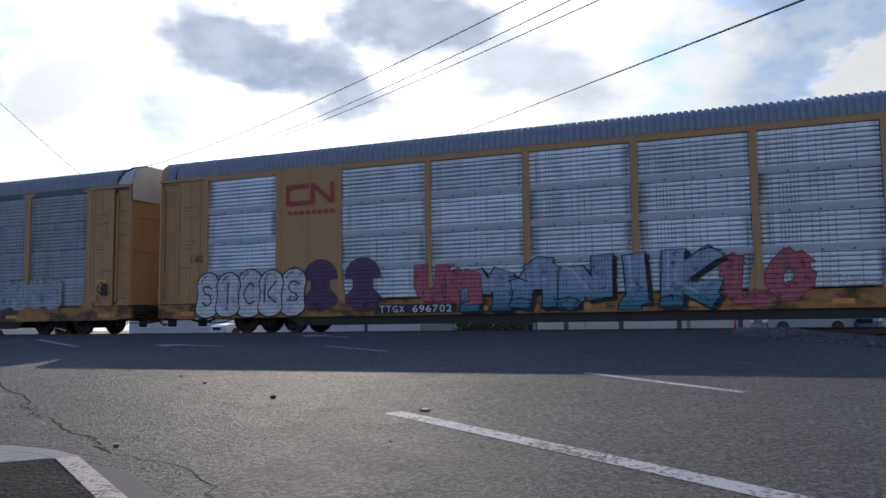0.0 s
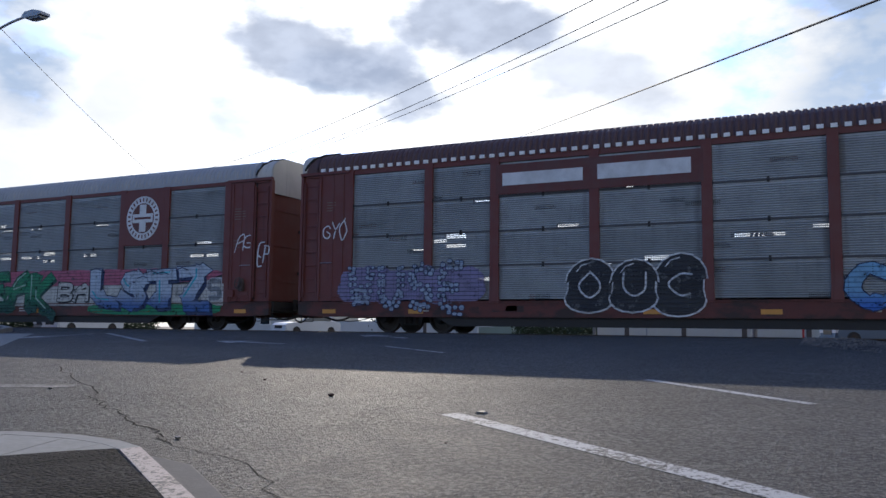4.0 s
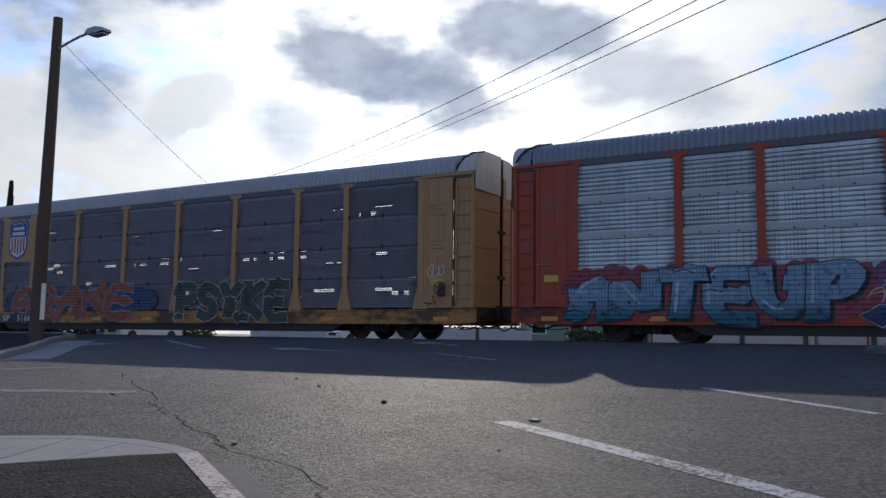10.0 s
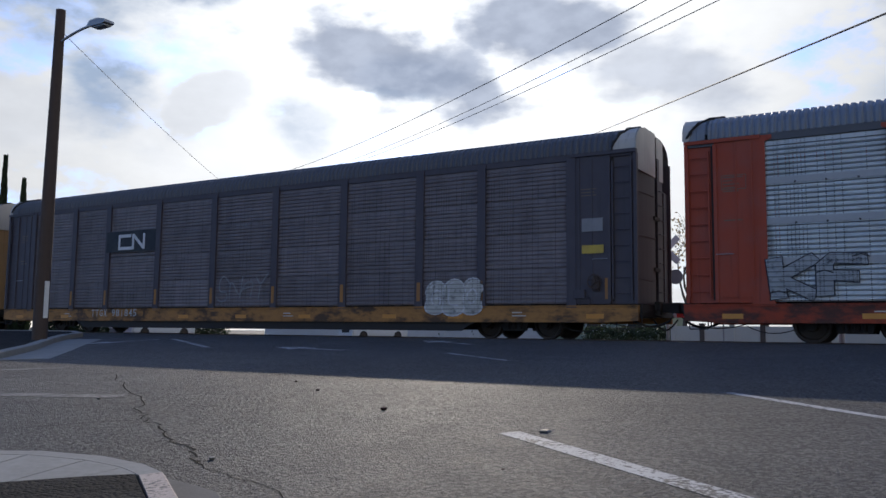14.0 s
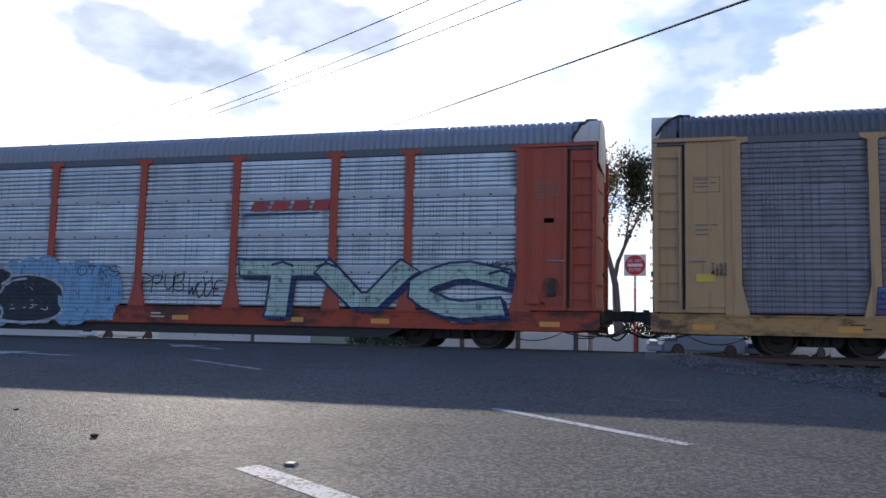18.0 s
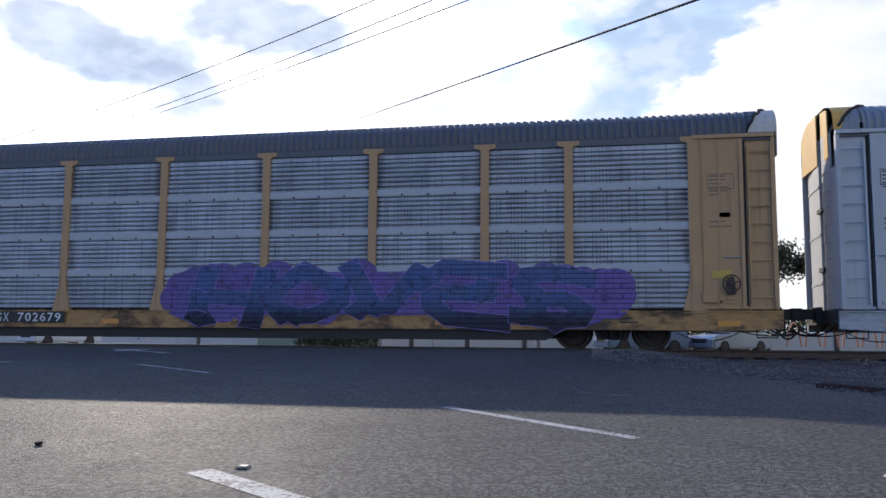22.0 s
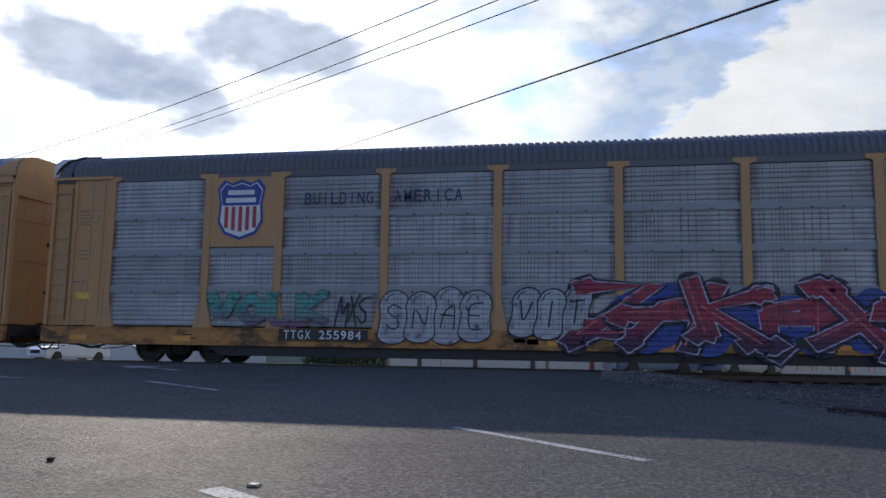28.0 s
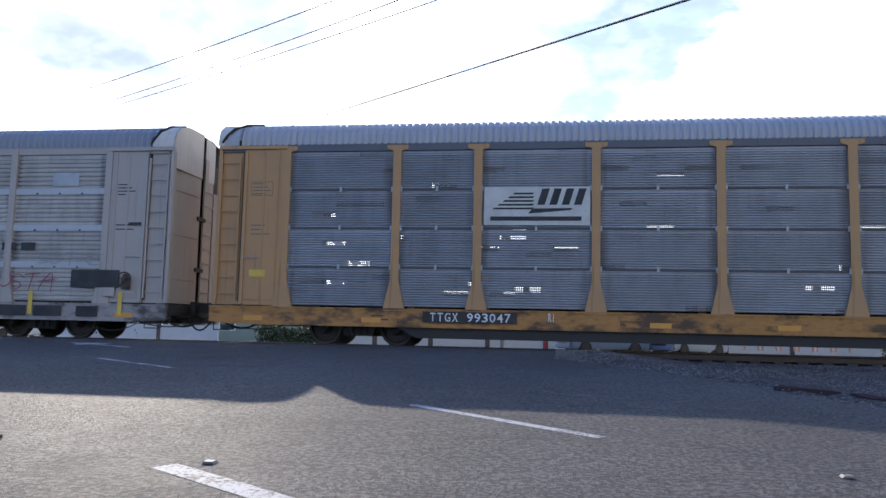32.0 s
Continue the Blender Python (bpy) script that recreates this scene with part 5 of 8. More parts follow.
def throw_up(car, text, x0, x1, z0, z1, fill, line, low=None, rim=0.028, inner=True, pinch=0.12, halo=None, lean=0.06, label=""):
    """Plump round-topped letters side by side, with thin inner lines."""
    rng = random.Random(text + str(car))
    n, h = len(text), z1 - z0
    cell = (x1 - x0) / n
    e = rim * h
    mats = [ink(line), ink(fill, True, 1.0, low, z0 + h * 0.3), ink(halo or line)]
    top = None
    for i, ch in enumerate(text):
        cx = x0 + cell * (i + 0.5)
        za, zb = z0 + rng.uniform(0, 0.07) * h, z1 - rng.uniform(0, 0.1) * h
        y = SKIN - 0.005 * (i % 2)
        r = cell * rng.uniform(0.52, 0.58)
        bm = bmesh.new()
        if halo:
            lobe(bm, cx, za - 2.4 * e, zb + 2.4 * e, r + 2.4 * e, y + 0.002, 2, pinch, lean)
        lobe(bm, cx, za - e, zb + e, r + e, y, 0, pinch, lean)
        lobe(bm, cx, za, zb, r, y - 0.0015, 1, pinch, lean)
        if inner:
            for k, pts in enumerate(pen(ch, cell * 0.5, h * 0.42, rng, 0.06, 2)):
                stroke(bm, [(cx + a + lean * b, (za + zb) / 2 + b) for a, b in pts], e * 0.55, e * 0.55, y - 0.003 - 0.0001 * k, 0, False)
        stroke(bm, [(cx - r * 0.55, zb - h * 0.2), (cx - r * 0.35, zb - h * 0.1), (cx, zb - h * 0.06)], e * 0.35, e * 0.35, y - 0.0034, 0, False)
        top = finish(bm, mats, top, car, label or edge_label(line) + " outlined round sprayed letters")


def cobbled(car, text, x0, x1, z0, z1, fill, line):
    """Letters drawn as rows of pale stones, each ringed dark."""
    rng = random.Random(text)
    n, h = len(text), z1 - z0
    cell = (x1 - x0) / n
    top = None
    for i, ch in enumerate(text):
        bm = bmesh.new()
        cx = x0 + cell * (i + 0.5)
        count = 0
        for pts in pen(ch, cell * 0.68, h * 0.8, rng, 0.03, 1):
            for (ax, az), (bx, bz) in zip(pts, pts[1:]):
                d = math.hypot(bx - ax, bz - az)
                m = max(1, round(d / 0.17))
                for k in range(m):
                    u = (k + 0.5) / m
                    for side in (-1, 1):
                        off = side * 0.07
                        px, pz = cx + ax + (bx - ax) * u - off * (bz - az) / d + rng.uniform(-0.03, 0.03), (z0 + z1) / 2 + az + (bz - az) * u + off * (bx - ax) / d + rng.uniform(-0.03, 0.03)
                        a, b = rng.uniform(0.055, 0.085), rng.uniform(0.05, 0.075)
                        blob(bm, px, pz, a + 0.024, b + 0.024, SKIN - 0.00003 * count, 0, 7)
                        blob(bm, px, pz, a, b, SKIN - 0.004 - 0.00003 * count, 1, 6)
                        count += 1
        top = finish(bm, [ink(line), ink(fill)], top, car, "pale cobbled sprayed letters")


def cloud(car, x0, x1, z0, z1, color, edge=None, size=0.3, seed=1, label=""):
    """A sprayed ground with a lobed rim."""
    rng = random.Random(seed)
    bm = bmesh.new()
    cx, cz, a, b = (x0 + x1) / 2, (z0 + z1) / 2, (x1 - x0) / 2, (z1 - z0) / 2
    n = max(8, int((a + b) * 2.2 / size))
    k = 0
    for i in range(n):
        u = 2 * math.pi * (i + rng.uniform(-0.25, 0.25)) / n
        px, pz = cx + (a - size * 0.6) * math.copysign(abs(math.cos(u)) ** 0.5, math.cos(u)), cz + (b - size * 0.6) * math.copysign(abs(math.sin(u)) ** 0.6, math.sin(u))
        r = size * rng.uniform(0.7, 1.25)
        if edge:
            blob(bm, px, pz, r + 0.035, (r + 0.035) * 0.85, SIDE - 0.0555 - 0.00003 * k, 1)
        blob(bm, px, pz, r, r * 0.85, SIDE - 0.0585 - 0.00003 * k, 0)
        k += 1
    faces(bm, [(x0 + size * 0.4, SIDE - 0.0615, z0 + size * 0.4), (x1 - size * 0.4, SIDE - 0.0615, z0 + size * 0.4), (x1 - size * 0.4, SIDE - 0.0615, z1 - size * 0.4), (x0 + size * 0.4, SIDE - 0.0615, z1 - size * 0.4)], [(0, 1, 2, 3)])
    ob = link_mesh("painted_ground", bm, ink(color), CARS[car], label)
    ob.data.materials.append(ink(edge or color))


def stars(car, spots, r, color):
    for k, (x, z) in enumerate(spots):
        bm = bmesh.new()
        bm.faces.new([bm.verts.new((x + rr * math.sin(math.pi * i / 5), SKIN - 0.024, z + rr * math.cos(math.pi * i / 5))) for i, rr in enumerate((r, r * 0.42) * 5)])
        bm.normal_update()
        link_mesh("sprayed_star", bm, ink(color, False), CARS[car])


def edge_label(name):
    return {"white": "white", "black": "black", "navy": "dark navy", "greendark": "dark green"}.get(name, "sprayed")


def scrawl(car, text, x0, x1, z0, z1, color):
    """A thin sprayed tag."""
    rng = random.Random(text)
    cell = (x1 - x0) / len(text)
    h = z1 - z0
    bm = bmesh.new()
    for i, ch in enumerate(text):
        cx = x0 + cell * (i + 0.5)
        for k, pts in enumerate(pen(ch, cell * 0.9, h * rng.uniform(0.7, 0.98), rng, 0.14)):
            spray(bm, [(cx + a + 0.15 * b, (z0 + z1) / 2 + b) for a, b in pts], max(0.013, h * 0.034), SKIN - 0.0002 * k, 0, 0.3)
    link_mesh("graffiti_tag", bm, ink(color, False), CARS[car], "thin sprayed tag")


def lettering(car, text, x0, x1, z0, z1, color):
    """Stencilled lettering."""
    text = text.strip()
    cell = (x1 - x0) / len(text)
    top = None
    for i, ch in enumerate(text):
        if ch != " ":
            bm = bmesh.new()
            w = cell * (0.2 if ch in "1I" else 0.74)
            write(bm, ch, x0 + cell * (i + 0.5), (z0 + z1) / 2, w, z1 - z0, SKIN - 0.022, 0.012)
            ob = link_mesh("letter" if top else "lettering", bm, ink(color, False), top or CARS[car], "" if top else "stencilled lettering")
            top = top or ob


def patch(car, x0, x1, z0, z1, color, name="painted_patch", y=SKIN, ragged=0.0, ribs=False, label=""):
    rng = random.Random(x0)
    bm = bmesh.new()
    if ragged:
        n = max(16, int((x1 - x0) / 0.22))
        pts = []
        for i in range(2 * n):
            u = math.cos(math.pi * i / n)
            v = math.sin(math.pi * i / n)
            v = math.copysign(abs(v) ** 0.45, v)
            out = 1.0 - (ragged / (z1 - z0)) * rng.random() * (1.0 if v > 0 else 0.2)
            pts.append(((x0 + x1) / 2 + u * (x1 - x0) / 2 * (0.97 + 0.03 * rng.random()), (z0 + z1) / 2 + v * (z1 - z0) / 2 * (out if abs(v) > 0.3 else 1.0)))
    else:
        pts = [(x0, z0), (x1, z0), (x1, z1), (x0, z1)]
    bm.faces.new([bm.verts.new((x, y, z)) for x, z in pts])
    bm.normal_update()
    return link_mesh(name, bm, ink(color, ribs), CARS[car], label)


def bars(car, x0, x1, z0, z1, color, count=1, parent=None, y=SKIN - 0.004, slant=0.0, name="emblem_bar"):
    """Plain bars where small or trade writing stands."""
    h = (z1 - z0) / (count * 1.6 - 0.6)
    for i in range(count):
        bm = bmesh.new()
        z = z0 + i * h * 1.6
        faces(bm, [(x0, y, z), (x1, y, z), (x1 + slant * h, y, z + h), (x0 + slant * h, y, z + h)], [(0, 1, 2, 3)])
        link_mesh(name, bm, ink(color, False), parent or CARS[car])


def shield(car, xm, zm, w, h):
    """A striped shield on a yellow plate over the upper half of a narrow bay."""
    plate = bmesh.new()
    box(plate, -8.95, -7.16, SIDE - 0.052, SIDE, 2.98, 4.8)
    p = part("emblem_plate", plate, YELLOW, CARS[car], "yellow plate with a shield emblem")
    out = [(-0.5, 0.36), (-0.36, 0.5), (-0.2, 0.44), (0, 0.5), (0.2, 0.44), (0.36, 0.5), (0.5, 0.36), (0.44, 0.1), (0.47, -0.2), (0.33, -0.4), (0, -0.5), (-0.33, -0.4), (-0.47, -0.2), (-0.44, 0.1)]

    def shape(pts, k, y, color, name):
        bm = bmesh.new()
        bm.faces.new([bm.verts.new((xm + a * w * k, y, zm + b * h * k)) for a, b in pts])
        bm.normal_update()
        link_mesh(name, bm, ink(color, False), p)
    shape(out, 1.12, SKIN - 0.004, "signblue", "shield_edge")
    shape(out, 1.0, SKIN - 0.008, "white", "shield")
    shape([(-0.5, 0.36), (-0.36, 0.5), (-0.2, 0.44), (0, 0.5), (0.2, 0.44), (0.36, 0.5), (0.5, 0.36), (0.44, 0.08), (-0.44, 0.08)], 0.96, SKIN - 0.012, "signblue", "shield_top")
    for i in range(5):
        a = -0.34 + 0.17 * i
        low = -0.42 + 0.35 * abs(a) ** 1.5
        shape([(a - 0.045, 0.06), (a + 0.045, 0.06), (a + 0.045, low), (a - 0.045, low)], 0.96, SKIN - 0.012, "signred", "shield_stripe")
    for z, half in ((0.33, 0.32), (0.18, 0.36)):
        shape([(-half, z - 0.045), (half, z - 0.045), (half, z + 0.045), (-half, z + 0.045)], 0.96, SKIN - 0.016, "white", "shield_bar")


def wing_logo(car, x0, x1, z0, z1, color, under="navy"):
    """A slanting bar with an underline, for a trade name."""
    h = z1 - z0
    n = 4
    step = (x1 - x0) / n
    for i in range(n):
        bm = bmesh.new()
        a, b = x0 + i * step + 0.06, x0 + (i + 1) * step - 0.05
        y = SKIN - 0.004
        faces(bm, [(a, y, z0 + h * 0.35), (b, y, z0 + h * 0.35), (b + 0.12, y, z1), (a + 0.12, y, z1)], [(0, 1, 2, 3)])
        link_mesh("emblem_block", bm, ink(color, False), CARS[car])
    bm = bmesh.new()
    faces(bm, [(x0 - 0.15, SKIN - 0.004, z0), (x1 - 0.3, SKIN - 0.004, z0 + h * 0.14), (x1 - 0.25, SKIN - 0.004, z0 + h * 0.22), (x0 - 0.05, SKIN - 0.004, z0 + h * 0.2)], [(0, 1, 2, 3)])
    link_mesh("emblem_bar", bm, ink(under, False), CARS[car])


def worm_logo(car, x0, x1, z0, z1, color):
    """Two joined thick bends, for a trade mark."""
    h, w = z1 - z0, x1 - x0
    t = h * 0.2
    bm = bmesh.new()
    y = SKIN - 0.004
    for a, b, c, d in ((x0, x0 + t, z0, z1), (x0 + t, x0 + w * 0.48, z1 - t, z1), (x0 + t, x0 + w * 0.52, z0, z0 + t), (x0 + w * 0.52, x0 + w * 0.52 + t, z0, z1), (x1 - t, x1, z0, z1)):
        faces(bm, [(a, y, c), (b, y, c), (b, y, d), (a, y, d)], [(0, 1, 2, 3)])
    faces(bm, [(x0 + w * 0.52 + t, y, z1), (x0 + w * 0.52 + t, y, z1 - t * 1.4), (x1 - t, y, z0), (x1 - t, y, z0 + t * 1.4)], [(0, 1, 2, 3)])
    link_mesh("emblem", bm, ink(color, False), CARS[car])


def ring_logo(car, xm, zm, r):
    plate = bmesh.new()
    box(plate, 7.25, 9.13, SIDE - 0.052, SIDE, 2.9, 4.8)
    p = part("emblem_plate", plate, BROWN, CARS[car], "brown plate with a round white emblem")

    def disc(rad, y, color, hole=0.0):
        bm = bmesh.new()
        n = 40
        a = [bm.verts.new((xm + rad * math.cos(2 * math.pi * i / n), y, zm + rad * math.sin(2 * math.pi * i / n))) for i in range(n)]
        bm.faces.new(a)
        bm.normal_update()
        link_mesh("emblem_disc", bm, ink(color, False), p)
    disc(r, SKIN, "white")
    for i in range(26):
        ang = 2 * math.pi * (i + 0.5) / 26
        if abs(math.sin(ang)) > 0.08:
            bm = bmesh.new()
            c, s = math.cos(ang), math.sin(ang)
            q = [(xm + rr * c - tt * s, SKIN - 0.004, zm + rr * s + tt * c) for rr, tt in ((r * 0.76, -0.03), (r * 0.92, -0.03), (r * 0.92, 0.03), (r * 0.76, 0.03))]
            faces(bm, q, [(0, 1, 2, 3)])
            link_mesh("emblem_bar", bm, ink("brownplate", False), p)
    disc(r * 0.68, SKIN - 0.004, "brownplate")
    for wx, wz in ((0.2, 0.62), (0.62, 0.2)):
        bm = bmesh.new()
        y = SKIN - (0.008 if wx < wz else 0.011)
        faces(bm, [(xm - r * wx, y, zm - r * wz), (xm + r * wx, y, zm - r * wz), (xm + r * wx, y, zm + r * wz), (xm - r * wx, y, zm + r * wz)], [(0, 1, 2, 3)])
        link_mesh("emblem_cross", bm, ink("white", False), p)
    bars(car, xm - r * 0.5, xm + r * 0.5, zm - 0.04, zm + 0.04, "brownplate", 1, p, SKIN - 0.015)


# coloured grounds below the letters
patch(4, -12.9, 11.9, 1.5, 2.15, "blush", "painted_band", SIDE - 0.056, 0.12, True, "pink sprayed band")
patch(4, -4.9, 11.9, 0.8, 1.52, "pale", "painted_band", SIDE - 0.057, 0.0, True)
patch(4, -3.4, -1.4, 0.6, 1.75, "ochre", "painted_patch", SIDE - 0.060, 0.2, True)
patch(4, 5.6, 11.9, 0.47, 0.92, "moss", "painted_patch", SIDE - 0.060, 0.15, True)
patch(4, -12.9, -11.9, 0.95, 1.6, "pale", "painted_patch", SIDE - 0.060, 0.0, True)
cloud(3, -12.2, -7.5, 0.85, 1.9, "dustlilac", None, 0.24, 3, "pale lilac sprayed haze")
cloud(6, -12.1, -4.6, 0.6, 2.0, "rose", None, 0.25, 5, "dull pink sprayed ground")
cloud(6, -4.7, 5.0, 0.55, 2.08, "mauve", "plumdark", 0.4, 6, "mauve sprayed ground with bubbles")
cloud(6, 5.2, 11.7, 0.55, 2.15, "purplefill", None, 0.34, 7, "purple sprayed ground")
cloud(7, -8.6, 0.4, 0.9, 1.8, "dimblue2", None, 0.3, 8, "dull blue sprayed ground")
cloud(8, -0.35, 4.6, 0.75, 2.12, "ink", None, 0.26, 9, "black sprayed ground")
cloud(10, -3.9, 6.3, 0.75, 2.1, "moss", None, 0.36, 10, "green sprayed ground")
patch(10, -3.4, 6.2, 0.46, 0.9, "cream", "painted_band", SIDE - 0.0625, 0.08, True, "cream sprayed band on the sill")
cloud(11, -13.0, 0.9, 0.36, 2.15, "haze", None, 0.36, 11, "light blue sprayed ground")
cloud(13, -1.2, 10.4, 0.62, 2.0, "iris", None, 0.4, 13, "violet sprayed ground")
cloud(14, -3.0, 4.2, 0.5, 2.4, "plumdark", "plum", 0.26, 14, "plum sprayed ground with a scalloped rim")
cloud(16, 1.2, 8.7, 0.5, 1.9, "signblue", None, 0.4, 16, "blue sprayed ground")
cloud(17, 2.4, 9.4, 0.6, 2.0, "brick", None, 0.34, 17, "brick-red sprayed ground")
# letters
throw_up(1, "SICKS", -12.2, -8.3, 0.47, 1.98, "white", "black")
for a in (-7.75, -6.35):
    bm = bmesh.new()
    lobe(bm, a, 0.62, 2.15, 0.6, SKIN, 0, 0.45, 0.0)
    link_mesh("graffiti_shape", bm, ink("plum"), CARS[1], "faded plum sprayed shape")
graffiti(1, "UM", -4.75, -2.7, 0.62, 1.95, "pink", "rose", fat=0.34, spurs=2)
graffiti(1, "MaNiK", -3.3, 3.5, 0.46, 2.02, "ice2", "black", low="teal", fat=0.36, drop=0.07, shine="ice", square=True, spurs=1)
graffiti(1, "LO", 3.5, 5.5, 0.5, 1.85, "pink", "rose", fat=0.36, spurs=2)
scrawl(1, "DYD", 5.8, 7.0, 0.95, 1.25, "pale")
graffiti(2, "MERE", -11.1, -6.4, 0.53, 2.2, "fadedblue", "faded", low="dimblue", fat=0.36, spurs=2)
graffiti(2, "NI", -6.4, -4.9, 0.9, 2.15, "screen", "faded", fat=0.22, spurs=1)
graffiti(2, "SHAUK", 0.3, 5.2, 0.6, 2.05, "ice2", "fadedwhite", low="faded", fat=0.3, spurs=2, wild=1.3)
throw_up(2, "GuNo", 7.66, 10.76, 0.85, 1.97, "fadedwhite", "grey")
graffiti(2, "SUE", -3.9, -2.1, 1.8, 2.4, "ink", "black", fat=0.2, spurs=1)
scrawl(2, "GAU", -1.8, -0.2, 1.0, 1.6, "fadedwhite")
graffiti(3, "CNETER", 1.55, 7.44, 0.58, 1.84, "sky", "navy", fat=0.32, low="blue")
throw_up(3, "OUC", -4.99, -1.54, 0.50, 2.08, "black", "white")
cobbled(3, "WUSE", -11.95, -7.9, 0.5, 2.1, "ice2", "navy")
scrawl(3, "GYO", -12.9, -12.0, 2.7, 3.4, "white")
throw_up(4, "CUAA", -11.6, -5.1, 0.5, 2.2, "aqua", "navy", low="tealdim", rim=0.016, pinch=0.28, lean=0.1)
graffiti(4, "MA", -11.0, -5.2, 0.55, 1.3, "tealdim", "navy", fat=0.2, rim=0.02, spurs=2, wild=2.0, low="aqua")
graffiti(4, "FGS", -4.95, -3.0, 0.87, 1.9, "pale", "black", fat=0.16, rim=0.04, spurs=0, wild=0.3, round_off=2)
graffiti(4, "DREAK", -2.5, 3.9, 0.5, 2.2, "moss", "greendark", low="greendark", fat=0.26, spurs=4, shine="mint", drop=0.05, wild=2.0, rim=0.02)
graffiti(4, "BA", 4.0, 5.7, 0.89, 1.72, "pale", "black", fat=0.16, rim=0.045, spurs=0, wild=0.3, drop=0.06)
graffiti(4, "LSTZ", 5.7, 11.4, 0.6, 2.2, "ice", "navy", low="fadedblue", fat=0.44, drop=0.08, spurs=2, rim=0.022, shine="aqua", wild=1.4)
graffiti(4, "5", 11.2, 11.9, 0.9, 1.75, "screen", "white", fat=0.3, spurs=0)
throw_up(5, "IP", 1.68, 3.15, 0.88, 1.80, "fadedwhite", "ice2")
graffiti(6, "ANTEUP", -12.1, -4.75, 0.47, 2.0, "faded", "ink", low="deepteal", fat=0.42, spurs=1, shine="ice", drop=0.05, lap=0.16, rim=0.02)
graffiti(6, "AEOR", -4.5, 4.7, 0.44, 2.1, "deepteal", "ice", low="navyfill", fat=0.6, spurs=3, rim=0.012, wild=1.5, lap=0.16)
scrawl(6, "TFM", 3.3, 4.5, 1.1, 1.55, "cream")
graffiti(6, "CHEK", 5.3, 10.6, 0.44, 2.15, "ice", "purple", low="lilacwhite", fat=0.34, spurs=2, drop=0.09, rim=0.02)
graffiti(6, "SB", 10.9, 11.7, 0.73, 1.52, "purplefill", "violet", spurs=0)
graffiti(7, "GRANE", -8.3, -0.7, 0.5, 2.05, "rust", "ice2", low="rust", fat=0.26, spurs=3, rim=0.016, wild=1.8)
graffiti(7, "PSYKE", 1.5, 6.9, 0.48, 2.0, "olive", "pale", fat=0.38, spurs=1, rim=0.018)
for a in range(5):
    scrawl(7, "UI"[a % 2], -11.45 + 0.17 * a, -11.3 + 0.17 * a, 1.05, 1.5 + 0.4 * (a == 2), "ice2")
graffiti(8, "KF", -11.8, -9.6, 1.0, 2.1, "silver", "ink", fat=0.3, rim=0.026, spurs=0)
graffiti(8, "KAOS", -7.04, -4.7, 0.7, 1.75, "dullred", "black", halo="grey", fat=0.34, spurs=0, rim=0.03)
graffiti(8, "DEMO", -0.3, 4.5, 0.5, 2.2, "cobalt", "ice", low="navyfill", fat=0.46, spurs=1, rim=0.03, drop=0.06)
throw_up(9, "GLO", 7.46, 9.26, 0.63, 1.71, "pale", "white", rim=0.04)
graffiti(10, "iLSTAEHEi", -3.75, 5.9, 0.42, 2.25, "cream", "navy", fat=0.36, spurs=3, drop=0.07, rim=0.014, wild=1.7, lap=0.16)
stars(10, ((4.1, 1.75), (4.4, 1.45), (4.2, 0.7), (-2.9, 0.65)), 0.14, "dullred")
graffiti(10, "NWUS", -9.1, -4.9, 0.88, 1.75, "dimblue", "dimblue2", fat=0.36, low="plum", shine="faded")
throw_up(11, "O", -3.3, -1.0, 0.34, 1.75, "black", "fadedwhite", rim=0.06, inner=False)
for a, b in ((-10.6, 1.6), (-8.2, 1.5), (-6.5, 1.0), (-4.6, 1.5), (-2.1, 1.2)):
    scrawl(11, "O", a, a + 0.2, b, b + 0.2, "haze")
graffiti(11, "EOREK", -12.1, -2.7, 0.36, 2.2, "black", "fadedwhite", fat=0.74, rim=0.045, spurs=1, wild=1.0, round_off=3, lap=0.1, square=False)
scrawl(11, "BCGRS", -2.6, -1.3, 0.75, 1.05, "white")
scrawl(11, "OTRS", -0.5, 0.9, 1.65, 2.0, "black")
scrawl(11, "PPUB", 1.6, 2.9, 1.25, 1.8, "black")
scrawl(11, "WOOE", 3.0, 4.0, 1.1, 1.65, "black")
graffiti(11, "TVC", 4.3, 11.7, 0.55, 2.2, "mint", "navy", fat=0.5, rim=0.04, drop=0.07, spurs=0, wild=0.6)
throw_up(12, "BSYGR", -11.8, -8.5, 1.19, 2.14, "ink", "ice2", rim=0.03)
throw_up(13, "SIHAAY", -12.0, -8.6, 0.45, 2.05, "ink", "lilacwhite", rim=0.02, pinch=0.2)
throw_up(13, "2", -8.7, -8.0, 0.5, 1.2, "ink", "lilacwhite", rim=0.03)
graffiti(13, "HOVES", -0.6, 9.8, 0.43, 2.1, "dimblue", "violet", low="ink", fat=0.42, rim=0.012, spurs=2, wild=1.4)
throw_up(14, "GAWN", -6.6, -3.2, 0.75, 2.0, "screen", "pale", rim=0.03)
throw_up(14, "RONE", 5.9, 10.2, 0.83, 2.2, "screen", "navy", rim=0.035, pinch=0.2)
scrawl(14, "TKU", 10.1, 11.2, 1.7, 2.4, "navy")
scrawl(14, "PIGS", 4.55, 5.6, 1.5, 1.95, "navy")
scrawl(14, "CRK", 4.6, 5.5, 1.0, 1.42, "navy")
graffiti(14, "AXHXHA", -2.75, 4.0, 0.47, 2.3, "purple", "violet", low="ink", fat=0.4, rim=0.013, spurs=1, wild=0.4, round_off=2)
graffiti(16, "VOLK", -8.96, -5.6, 0.92, 1.84, "volk", "ink", fat=0.36, low="mauve", rim=0.012, spurs=0)
